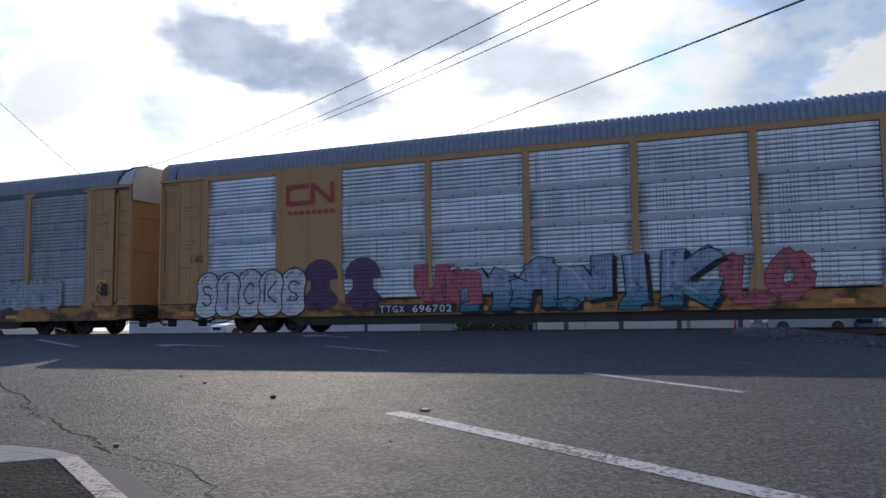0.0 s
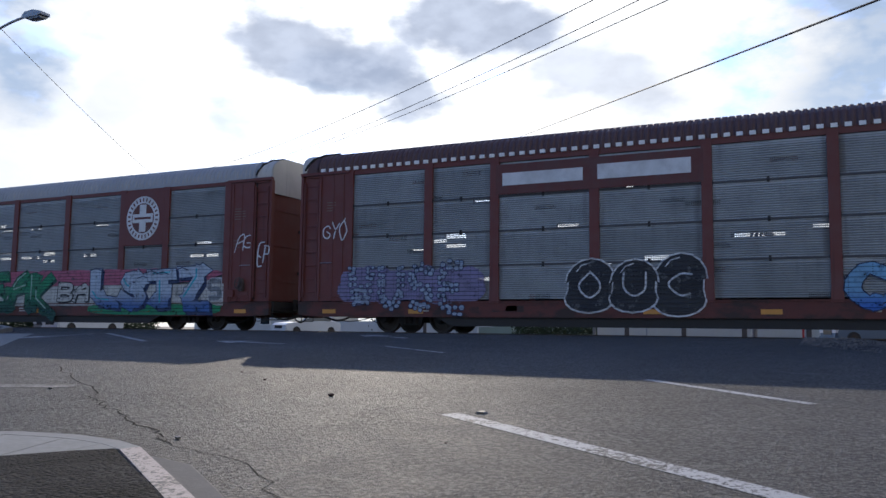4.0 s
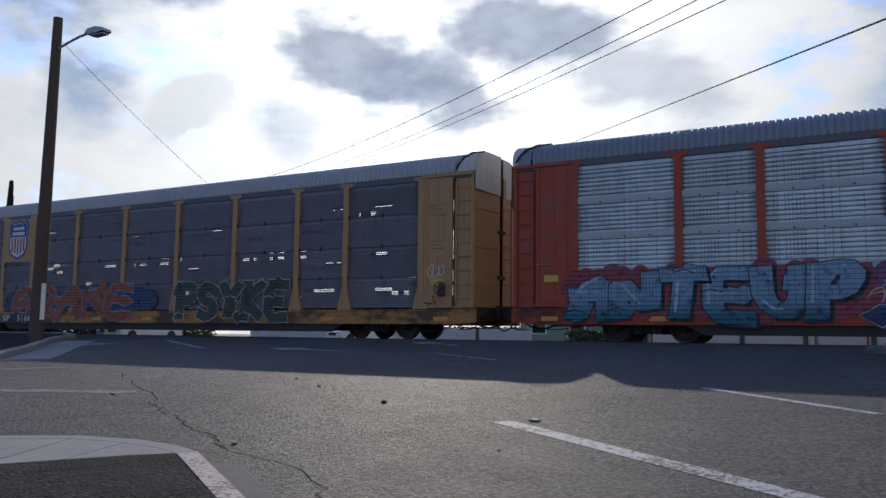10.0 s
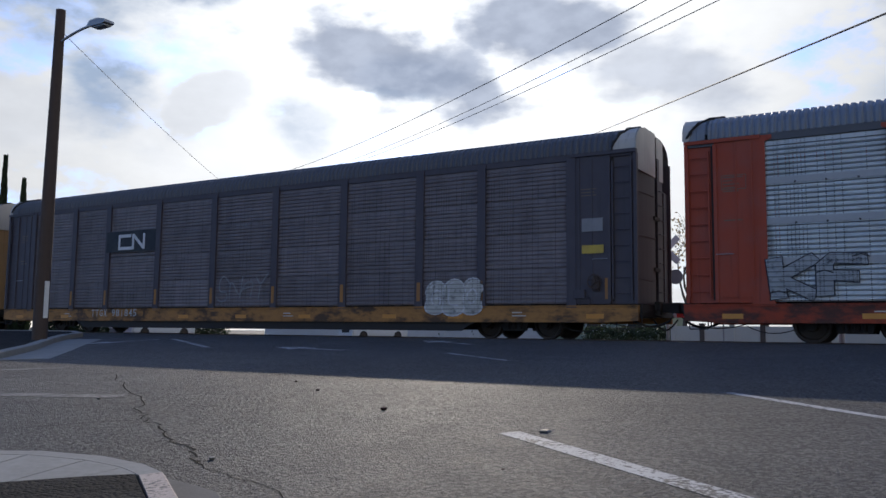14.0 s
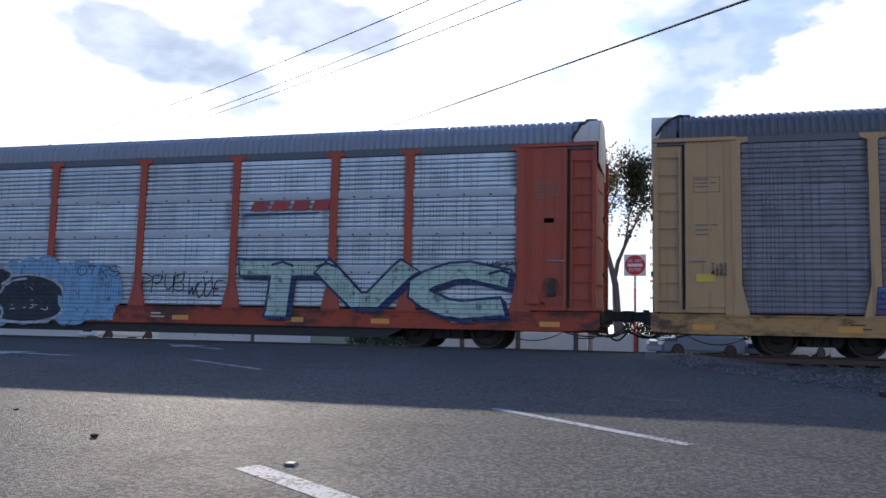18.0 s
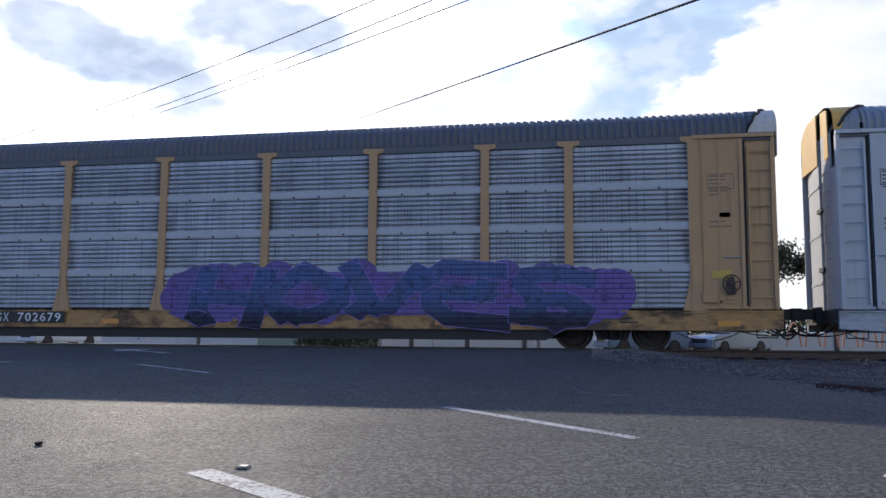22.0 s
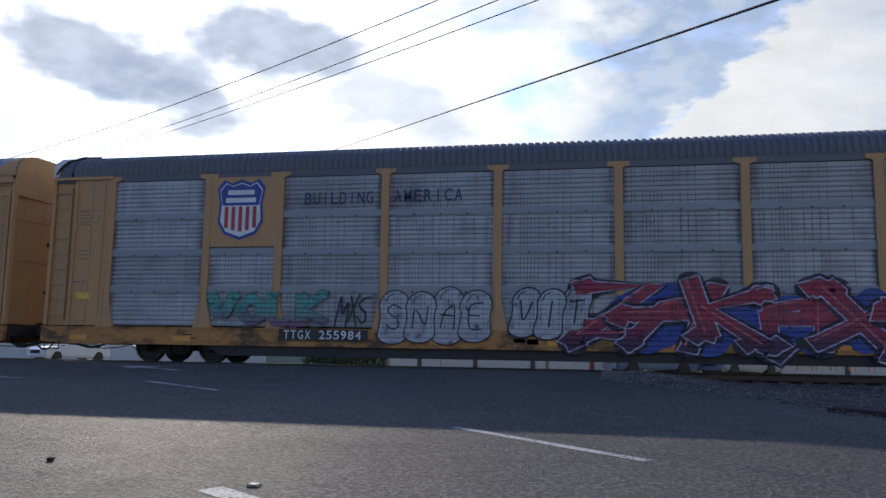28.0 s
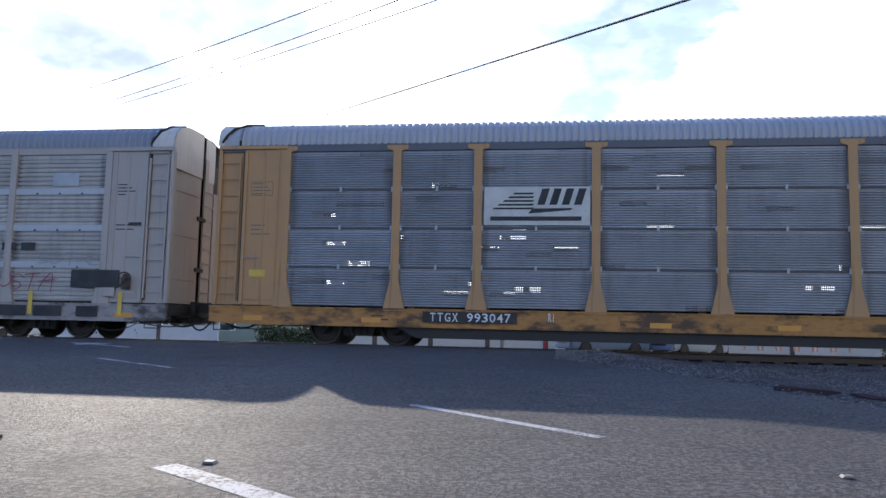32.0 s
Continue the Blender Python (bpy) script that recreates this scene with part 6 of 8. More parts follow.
scrawl(16, "MXS", -5.4, -4.6, 0.95, 1.8, "black")
throw_up(16, "SNAE", -4.3, -1.6, 0.55, 1.95, "fadedwhite", "black", rim=0.022)
throw_up(16, "VIT", -1.05, 0.72, 0.7, 2.0, "fadedwhite", "ink", rim=0.03, lean=0.15)
graffiti(16, "ZAKAXZ", 0.3, 8.7, 0.47, 2.05, "crimson", "lilac", low="plumdark", halo="ink", fat=0.22, rim=0.022, spurs=4, wild=3.0, shine="pink", lap=0.3, round_off=0)
lettering(16, "TTX", 6.9, 7.5, 0.55, 0.75, "brick")
graffiti(17, "SUTHEGA", 2.5, 9.3, 0.47, 2.15, "mint", "fadedwhite", low="green", fat=0.42, rim=0.022, spurs=1, shine="greendark")
throw_up(17, "SELY", -1.3, 2.3, 0.48, 2.04, "fadedwhite", "purple", rim=0.018)
graffiti(17, "VIENIS", -7.25, -2.75, 0.52, 1.9, "silver", "ink", fat=0.3, rim=0.022, spurs=1, low="fadedwhite")
graffiti(17, "YACEX", -11.66, -7.6, 0.57, 2.7, "white", "navy", low="ice", fat=0.38, rim=0.02, drop=0.07, spurs=2, wild=1.2)
graffiti(17, "PURE", -2.8, -1.5, 1.0, 1.9, "screen", "navy", fat=0.2, spurs=0)
scrawl(17, "017", -12.75, -12.1, 1.95, 2.34, "white")
throw_up(18, "IIUI", 5.2, 8.8, 1.2, 2.2, "white", "black", rim=0.03, inner=False, halo="olive", pinch=0.0, lean=0.0)
throw_up(18, "OOO", 4.7, 8.9, 0.52, 1.45, "white", "black", rim=0.03, inner=False, pinch=0.0, lean=0.0)
scrawl(18, "WHREZY", 4.75, 6.1, 0.62, 0.82, "black")
scrawl(18, "22", 8.3, 8.6, 0.62, 0.8, "black")
scrawl(18, "XPERT", 9.2, 10.6, 1.34, 1.7, "black")
lettering(14, "TTGX 852504", -6.6, -3.75, 0.6, 0.82, "white")
lettering(1, "TTGX 696702", -5.82, -3.57, 0.53, 0.72, "white")
lettering(1, "WC 696702", -12.49, -11.99, 2.21, 2.43, "black")
scrawl(2, "MEA", 5.00, 7.24, 0.91, 1.81, "fadedwhite")
scrawl(2, "STRIK", -11.57, -10.12, 2.06, 2.58, "black")
lettering(2, "TTGX 986701", -7.32, -4.85, 0.64, 0.84, "white")
scrawl(3, "ORMRS", 9.08, 11.35, 0.99, 1.87, "pale")
scrawl(3, "RA", 12.12, 13.03, 3.91, 4.47, "white")
scrawl(3, "EX", 12.28, 12.92, 2.71, 3.32, "white")
scrawl(4, "AG", 12.39, 12.99, 2.55, 3.22, "white")
scrawl(4, "EP", 13.25, 13.72, 2.02, 2.75, "white")
lettering(4, "BNSF 300194", -8.9, -6.64, 0.62, 0.86, "white")
scrawl(5, "ATIAT2", 3.14, 7.06, 0.91, 1.83, "fadedwhite")
scrawl(5, "ISI", 7.57, 7.94, 1.08, 1.54, "navy")
lettering(5, "302507", -4.99, -3.83, 0.51, 0.74, "black")
lettering(5, "BI", 12.99, 13.20, 2.48, 2.68, "black")
scrawl(6, "AD", -4.83, -4.11, 1.01, 1.38, "cream")
scrawl(7, "GUO", 12.14, 12.73, 1.81, 2.22, "white")
lettering(7, "SP", -8.8, -8.25, 0.52, 0.76, "white")
lettering(7, "516637", -7.78, -6.4, 0.52, 0.76, "white")
scrawl(8, "MALT", 8.93, 9.30, 1.17, 1.39, "white")
scrawl(9, "SNAY", -1.11, 1.12, 1.13, 1.97, "grey")
lettering(9, "TTGX 981845", -7.88, -5.22, 0.62, 0.87, "pale")
lettering(10, "TTGX 853781", -6.81, -4.53, 0.38, 0.64, "pale")
lettering(10, "TINX", -12.44, -12.08, 1.92, 2.05, "black")
lettering(10, "4582", -12.44, -12.08, 1.77, 1.91, "black")
scrawl(11, "HOT", -12.93, -12.11, 1.61, 1.88, "black")
scrawl(11, "HAPPY", 11.08, 11.88, 1.88, 2.13, "black")
lettering(11, "TTGX 952997", -6.76, -4.52, 0.57, 0.80, "white")
lettering(12, "NKCR 10031", -6.63, -4.72, 0.56, 0.86, "navy")
lettering(12, "LD LMT 80000", -2.31, -1.44, 0.72, 0.84, "navy")
lettering(13, "TTGX 702679", -6.65, -4.20, 0.60, 0.82, "white")
lettering(13, "NKCR", -12.46, -12.03, 3.02, 3.14, "black")
lettering(13, "5680", -12.45, -12.02, 2.89, 3.00, "black")
lettering(14, "TINX", -12.59, -12.28, 1.93, 2.04, "black")
lettering(14, "4038", -12.59, -12.28, 1.79, 1.92, "black")
lettering(16, "BUILDING", -6.39, -4.53, 4.03, 4.33, "navy")
lettering(16, "AMERICA", -4.05, -2.26, 4.05, 4.35, "navy")
lettering(16, "TTGX 255984", -6.81, -4.75, 0.64, 0.85, "white")
lettering(17, "TTGX 695573", -5.98, -3.87, 0.53, 0.77, "white")
lettering(17, "BI", 13.01, 13.27, 2.51, 2.75, "white")
scrawl(17, "SUSO", -12.93, -12.10, 2.71, 3.09, "rose")
lettering(18, "TTGX 993047", -8.17, -6.21, 0.61, 0.81, "white")
lettering(18, "RI", -5.36, -5.19, 0.65, 0.84, "white")

# emblems and plates
worm_logo(1, -8.96, -7.3, 3.8, 4.43, "signred")
for i in range(8):
    bars(1, -8.89 + 0.21 * i, -8.75 + 0.21 * i, 3.52, 3.62, "signred")
shield(2, -8.02, 3.93, 1.2, 1.45)
shield(7, -8.06, 3.93, 1.2, 1.5)
shield(16, -8.12, 3.94, 1.2, 1.42)
patch(2, 5.09, 6.26, 0.51, 0.83, "black", "name_plate")
bars(2, 5.25, 6.1, 0.6, 0.74, "grey", 1, None, SKIN - 0.008)
patch(3, -7.1, -1.5, 3.85, 4.7, "brownplate", "name_plate", SKIN + 0.006)
bars(3, -6.9, -4.6, 4.1, 4.45, "white", 1)
bars(3, -4.2, -1.8, 4.1, 4.5, "white", 1)
ring_logo(4, 8.15, 3.86, 0.78)
wing_logo(5, 7.3, 9.1, 3.3, 3.72, "black", "black")
wing_logo(6, 4.6, 6.9, 3.12, 3.62, "signred")
wing_logo(8, 4.7, 6.95, 3.18, 3.64, "signred")
wing_logo(11, 4.65, 6.95, 3.28, 3.66, "signred")
patch(4, -9.0, -6.5, 0.58, 0.9, "spot", "number_plate", SKIN - 0.017)
bars(5, -6.1, -5.15, 0.53, 0.72, "black")
patch(9, -7.2, -4.4, 3.05, 3.84, "black", "name_plate", SKIN + 0.004)
worm_logo(9, -6.49, -4.98, 3.12, 3.71, "white")
for x in (12.26,):
    patch(9, x, x + 0.58, 2.83, 3.18, "grey", "label_plate")
    patch(9, x, x + 0.6, 2.25, 2.47, "labelyellow", "label_plate")
for e in (-9.23, -7.15, -4.3, -1.43, 1.43, 4.3, 7.15, 9.23, 12.95):
    patch(9, e - 0.06, e + 0.06, 1.05, 1.6, "ochre", "marker_strip")
for i in range(3):
    bars(10, -6.45 + 0.55 * i, -6.05 + 0.55 * i, 3.25, 3.75, "labelyellow", 2)
bars(10, -6.5, -4.9, 3.09, 3.15, "labelyellow")
for a, b in ((0, 1), (1, 0)):
    bm = bmesh.new()
    faces(bm, [(4.35 + 0.5 * a, SKIN - 0.004 - 0.004 * a, 3.44), (4.5 + 0.5 * a, SKIN - 0.004 - 0.004 * a, 3.44), (4.5 + 0.5 * b, SKIN - 0.004 - 0.004 * a, 3.86), (4.35 + 0.5 * b, SKIN - 0.004 - 0.004 * a, 3.86)], [(0, 1, 2, 3)])
    link_mesh("emblem_cross", bm, ink("plumdark" if a else "brick", False), CARS[12])
for i in range(9):
    bars(12, 5.2 + 0.215 * i, 5.36 + 0.215 * i, 3.54, 3.76, "ink", 1, None, SKIN - 0.004, 0.3)
bars(12, 4.9, 7.1, 3.44, 3.47, "ink")
for i in range(3):
    bars(17, -8.5 + 0.36 * i, -8.2 + 0.36 * i, 3.5, 3.82, "black", 2)
bars(17, -8.5, -7.5, 3.36, 3.42, "black")
for x, s in ((-8.75, 1), (-7.3, -1)):
    patch(17, x, x + 0.06, 3.17, 3.94, "black", "emblem_bracket", SKIN - 0.004)
patch(18, -6.9, -4.4, 2.92, 3.84, "pale", "name_plate", SKIN + 0.004)
for i in range(5):
    bars(18, -6.7 + 0.12 * i, -5.75, 3.3 + 0.09 * i, 3.345 + 0.09 * i, "black", 1, None, SKIN - 0.002, 1.0)
wing_logo(18, -5.7, -4.55, 3.2, 3.8, "black", "black")
bars(18, -6.75, -4.6, 3.03, 3.13, "black")
for car, x0, x1, z0, z1 in ((18, -8.33, -6.08, 0.58, 0.84), (13, -6.76, -4.1, 0.57, 0.86), (17, -6.09, -3.79, 0.49, 0.8), (16, -6.92, -4.6, 0.61, 0.88), (7, -8.9, -6.3, 0.48, 0.8), (1, -5.95, -3.45, 0.5, 0.76), (2, -7.5, -4.7, 0.61, 0.87)):
    patch(car, x0, x1, z0, z1, "spot", "number_plate", SKIN - 0.017)
for car, x0 in ((15, 4.6), (16, 5.2), (10, 6.3)):
    bars(car, x0, x0 + 0.9, 0.58, 0.8, "black")
# small lettered notices on the corner plates
for car in CARS:
    for s in (-1, 1):
        rng = random.Random(car * 3 + s)
        tone = "black" if car in (5, 12, 19) else "stencil"
        rows = rng.randint(3, 6)
        for i in range(rows):
            z = 3.95 - i * 0.085
            bars(car, s * 12.5 - 0.26, s * 12.5 - 0.26 + rng.uniform(0.2, 0.5), z, z + 0.028, tone, 1, None, SIDE - 0.034, name="notice_bar")
        for i in range(rng.randint(1, 3)):
            bars(car, s * 12.5 - 0.26, s * 12.5 + rng.uniform(0.0, 0.25), 2.9 - i * 0.11, 2.93 - i * 0.11, tone, 1, None, SIDE - 0.034, name="notice_bar")
        if car in (2, 5, 6, 7, 10, 13, 14, 15, 16, 17, 18):
            patch(car, s * 12.5 - 0.25, s * 12.5 + 0.17, 1.62, 1.8, "labelyellow" if car != 5 else "ochre", "notice_plate", SIDE - 0.05)
        if car not in (3, 4, 9, 19):
            for a, b, c, d in ((-0.3, 0.28, 4.0, 4.02), (-0.3, 0.28, 3.66, 3.68), (-0.3, -0.285, 3.66, 4.02), (0.265, 0.28, 3.66, 4.02)):
                patch(car, s * 12.5 + a, s * 12.5 + b, c, d, tone, "notice_frame", SIDE - 0.0345)
        if car in (8, 11, 13):
            patch(car, 12.45, 12.68, 3.02, 3.12, "white", "notice_plate", SIDE - 0.05)
    for i in range(3):
        x = (-9.6, 1.9, 10.2)[i]
        for k in range(2):
            bars(car, x, x + 0.3 + 0.12 * k, 0.7 - 0.09 * k, 0.73 - 0.09 * k, "pale" if car in (3, 4, 9, 8, 6, 11) else "spot", 1, None, SIDE - 0.0305, name="notice_bar")


def brake_wheel_shape(bm):
    """Gear housing with a chain guard and a dished wheel."""
    prism(bm, [(-0.09, 1.26), (-0.11, 1.45), (-0.07, 1.64), (0.06, 1.66), (0.1, 1.45), (0.09, 1.26)], SIDE - 0.13, SIDE - 0.03)
    n = 16
    for i in range(n):
        a, b = 2 * math.pi * i / n, 2 * math.pi * (i + 1) / n
        tube(bm, (0.19 * math.cos(a), SIDE - 0.19, 1.5 + 0.19 * math.sin(a)), (0.19 * math.cos(b), SIDE - 0.19, 1.5 + 0.19 * math.sin(b)), 0.017, sides=5)
    for i in range(5):
        a = 2 * math.pi * i / 5 + 0.3
        tube(bm, (0, SIDE - 0.15, 1.5), (0.19 * math.cos(a), SIDE - 0.19, 1.5 + 0.19 * math.sin(a)), 0.014, sides=5)
    tube(bm, (0, SIDE - 0.03, 1.5), (0, SIDE - 0.2, 1.5), 0.04, sides=8)


def brake_bracket_shape(bm):
    box(bm, -0.26, 0.26, SIDE - 0.06, SIDE - 0.03, 1.14, 1.24)
    box(bm, -0.24, -0.18, SIDE - 0.06, SIDE - 0.03, 0.95, 1.14)
    prism(bm, [(-0.62, 1.08), (-0.62, 1.3), (-0.3, 1.3), (-0.3, 1.08)], SIDE - 0.12, SIDE - 0.03)


# brake gear, steps and grab irons on the corners of each car
for car in CARS.values():
    piece("hand_brake", shared("hand_brake", "hand_brake", brake_wheel_shape), RUSTY, car, (12.65, 0, 0), label="black hand brake wheel and box")
    body = next(ob.active_material for ob in car.children if ob.name.startswith("end_door"))
    piece("brake_bracket", shared("brake_bracket", "brake_bracket", brake_bracket_shape), body, car, (12.65, 0, 0))
    for s in (-1, 1):
        for k in range(1):
            piece("step", shared("step", "step", lambda bm: (tube(bm, (-0.22, SIDE - 0.02, 0), (0.22, SIDE - 0.02, 0), 0.016, sides=6), tube(bm, (-0.22, SIDE - 0.02, 0), (-0.22, SIDE - 0.0, 0.3), 0.014, sides=6), tube(bm, (0.22, SIDE - 0.02, 0), (0.22, SIDE, 0.3), 0.014, sides=6))), BLACK, car, (s * 13.4, 0, 0.3))
        piece("grab_iron", shared("grab_iron", "grab_iron", lambda bm: (tube(bm, (-0.2, SIDE - 0.07, 0), (0.2, SIDE - 0.07, 0), 0.012, sides=6), tube(bm, (-0.2, SIDE - 0.07, 0), (-0.2, SIDE - 0.02, 0), 0.012, sides=6), tube(bm, (0.2, SIDE - 0.07, 0), (0.2, SIDE - 0.02, 0), 0.012, sides=6))), STEEL, car, (s * 12.75, 0, 2.1))

# eave plates of two brown cars
for i in range(88):
    piece("eave_plate", shared("eave_plate", "eave_plate", lambda bm: box(bm, 0, 0.15, SIDE - 0.075, SIDE - 0.03, 4.93, 5.03)), WHITE, CARS[3], (-13.0 + 0.3 * i, 0, 0))
piece("eave_strip", shared("eave_strip", "eave_strip", lambda bm: box(bm, -13.6, 13.6, SIDE - 0.03, SIDE - 0.012, 4.9, 5.0)), ROOF_LIGHT, CARS[4], label="pale strip under the roof")
# the last car: pale window patches, notices and yellow strips
for i in range(9):
    x = -10.6 + 2.62 * i
    patch(19, x, x + 0.75, 3.95, 4.3, "fadedwhite", "window_patch", SIDE - 0.012)
for x0, x1, z0, z1 in ((11.1, 12.45, 1.3, 1.75), (8.9, 9.9, 0.55, 0.82), (10.1, 10.9, 0.55, 0.82), (11.3, 11.9, 0.55, 0.82), (12.6, 13.0, 2.9, 2.98)):
    patch(19, x0, x1, z0, z1, "spot", "notice_plate", SKIN)
for x in (10.0, 12.5, 7.4):
    patch(19, x - 0.06, x + 0.06, 0.6, 1.2, "labelyellow", "marker_strip", SKIN - 0.002)
bars(19, 9.05, 9.45, 2.25, 2.45, "spot", 1, None, SIDE - 0.03)
bars(19, 9.6, 10.0, 2.25, 2.45, "spot", 1, None, SIDE - 0.03)
scrawl(19, "SOTRE", 10.1, 12.0, 1.85, 2.2, "grey")
scrawl(19, "RUSTA", 8.6, 10.6, 1.2, 1.7, "rose")

# ---------------------------------------------------------------- pavement and kerbs
KERB_LINE = [(-12.0, -23.5), (-9.0, -20.3), (-7.6, -19.25), (-6.66, -18.64), (-6.14, -18.4), (-5.56, -18.33), (-5.1, -18.38), (-4.77, -18.5), (-3.55, -19.33), (-2.0, -20.4), (2.0, -23.15), (30.0, -42.4)]


def offset(line, d):
    out = []
    for i, p in enumerate(line):
        a, b = Vector(line[max(i - 1, 0)]), Vector(line[min(i + 1, len(line) - 1)])
        n = (b - a).normalized()
        out.append((p[0] + n.y * d, p[1] - n.x * d))
    return out


def strip(name, outer, inner, lift, material, label, category, thick=0.2):
    bm = bmesh.new()
    rows = []
    for (x, y), (u, v) in zip(outer, inner):
        z0, z1 = ground_z(y, x), ground_z(v, u)
        rows.append([bm.verts.new(p) for p in ((x, y, z0 - thick), (x, y, z0 + lift - 0.02), (x + (u - x) * 0.12, y + (v - y) * 0.12, z0 + lift), (u, v, z1 + lift), (u, v, z1 - thick))])
    for a, b in zip(rows, rows[1:]):
        for i in range(4):
            bm.faces.new((a[i], a[i + 1], b[i + 1], b[i]))
    bm.faces.new(rows[0])
    bm.faces.new(rows[-1][::-1])
    return tagged(part(name, bm, material), label, category, kind="structure")


def slab(name, outline, lift, material, label, category):
    bm = bmesh.new()
    top = [bm.verts.new((x, y, ground_z(y, x) + lift)) for x, y in outline]
    low = [bm.verts.new((x, y, ground_z(y, x) - 0.2)) for x, y in outline]
    bm.faces.new(top)
    for i in range(len(outline)):
        j = (i + 1) % len(outline)
        bm.faces.new((low[i], low[j], top[j], top[i]))
    return tagged(part(name, bm, material), label, category, kind="structure")


strip("kerb_1", KERB_LINE[7:], offset(KERB_LINE, 0.15)[7:], 0.15, KERB_PAINT, "scuffed kerb with worn pinkish paint", "kerb")
strip("kerb_2", KERB_LINE[:8], offset(KERB_LINE, 0.15)[:8], 0.15, CONCRETE, "rounded concrete kerb at the street corner", "kerb")
inner = offset(KERB_LINE, 0.153)[:8]
walk_in = [(-14.5, -24.5), (-9.9, -22.3), (-7.9, -20.9), (-6.4, -19.75), (-5.72, -19.45), (-5.4, -19.1), (-5.12, -18.8), (-4.9, -18.62)]
for i in range(len(inner) - 1):
    near, far = [Vector(inner[i]).lerp(Vector(inner[i + 1]), u) for u in (0.012, 0.988)], [Vector(walk_in[i]).lerp(Vector(walk_in[i + 1]), u) for u in (0.988, 0.012)]
    slab("pavement_slab", [near[0], near[1], far[0], far[1]], 0.149, CONCRETE, "pale concrete pavement slab at the corner", "pavement")
slab("pavement", walk_in + offset(KERB_LINE, 0.153)[8:] + [(30.0, -46.0), (-14.0, -46.0)], 0.149, PATCH, "cracked dark asphalt footpath behind the kerb", "pavement")
strip("gutter", [(-5.2, -18.12), (-4.9, -18.16), (-4.55, -18.24), (-4.2, -18.5), (-3.8, -18.8), (-3.3, -19.2), (-1.4, -20.55)], [(-5.1, -18.37), (-4.9, -18.44), (-4.74, -18.5), (-4.2, -18.86), (-3.54, -19.31), (-3.0, -19.69), (-1.5, -20.73)], 0.006, PATCH_PALE, "broken concrete gutter along the kerb", "gutter")

ISLAND = [(-13.6, -19.5), (-14.8, -16.6), (-15.87, -14.34), (-16.83, -12.61), (-19.4, -9.96), (-22.0, -7.75), (-23.6, -6.2), (-24.3, -5.2), (-26.0, -4.3), (-60.0, -4.3)]
strip("kerb_3", ISLAND, offset(ISLAND, -0.22), 0.15, CONCRETE, "pale concrete kerb round the corner island", "kerb")
slab("corner_island", offset(ISLAND, -0.226) + [(-60.0, -26.0), (-20.0, -26.0)], 0.13, PATCH, "dark earth and asphalt on the corner island", "pavement")
strip("gutter_2", [(-16.3, -11.6), (-18.0, -10.0), (-20.5, -7.7), (-22.2, -6.0)], [(-17.1, -12.3), (-19.3, -10.05), (-21.9, -7.82), (-23.5, -6.27)], 0.01, CONCRETE, "pale concrete gutter beside the island", "gutter")


def crack(points, w):
    w *= 0.5
    rng = random.Random(points[0][0])
    fine = []
    for (x0, y0), (x1, y1) in zip(points, points[1:]):
        for k in range(5):
            u = k / 5
            fine.append((x0 + (x1 - x0) * u + rng.uniform(-0.07, 0.07), y0 + (y1 - y0) * u + rng.uniform(-0.05, 0.05)))
    fine.append(points[-1])
    side = offset(fine, w)
    bm = bmesh.new()
    a = [bm.verts.new((x, y, ground_z(y, x) + 0.004)) for x, y in fine]
    b = [bm.verts.new((x, y, ground_z(y, x) + 0.004)) for x, y in side]
    for i in range(len(fine) - 1):
        bm.faces.new((a[i], a[i + 1], b[i + 1], b[i]))
    tagged(part("road_crack", bm, TAR), "dark jagged crack in the asphalt", "crack", kind="structure")


crack([(-11.97, -13.38), (-10.06, -14.63), (-8.61, -15.54), (-8.06, -16.09), (-7.85, -16.1), (-7.63, -16.4), (-7.21, -16.53), (-6.65, -16.9), (-5.94, -17.27), (-5.61, -17.52), (-5.3, -17.7)], 0.035)
crack([(-12.5, -15.9), (-10.8, -16.2), (-9.3, -16.0), (-8.1, -16.05)], 0.02)
crack([(-9.2, -18.3), (-8.2, -17.3), (-7.55, -16.46)], 0.03)
crack([(-5.3, -17.7), (-4.4, -18.0), (-3.6, -18.6), (-2.6, -19.3)], 0.016)


def pebble_shape(bm):
    bmesh.ops.create_icosphere(bm, subdivisions=1, radius=1.0)
    rng = random.Random(4)
    for v in bm.verts:
        v.co *= rng.uniform(0.7, 1.15)
        v.co.z *= 0.6


for x, y, r, m, what in ((-5.72, -14.88, 0.042, RUBBLE, "dark stone lying on the road"), (-5.38, -17.55, 0.03, CONCRETE, "pale pebble lying on the road"), (-7.51, -13.78, 0.022, RUBBLE, "dark stone lying on the road"), (-9.43, -15.53, 0.03, CONCRETE, "pale pebble lying on the road"),
                         (-8.5, -13.06, 0.018, RUBBLE, "dark stone lying on the road"), (-3.3, -16.9, 0.012, RUBBLE, "dark stone lying on the road"), (-6.2, -16.2, 0.014, CONCRETE, "pale pebble lying on the road")):
    ob = piece("stone", shared("pebble", "stone", pebble_shape), m, None, (x, y, ground_z(y) + r * 0.4), x * 40)
    ob.scale = (r * 1.4, r, r)
    tagged(ob, what, "stone")


def road_stud(x, y):
    bm = bmesh.new()
    prism(bm, [(-0.048, 0.0), (-0.03, 0.016), (0.03, 0.016), (0.048, 0.0)], -0.042, 0.042)
    bmesh.ops.translate(bm, verts=bm.verts, vec=(x, y, ground_z(y, x) + 0.004))
    tagged(part("road_stud", bm, STUD), "white raised reflective road stud", "road stud")


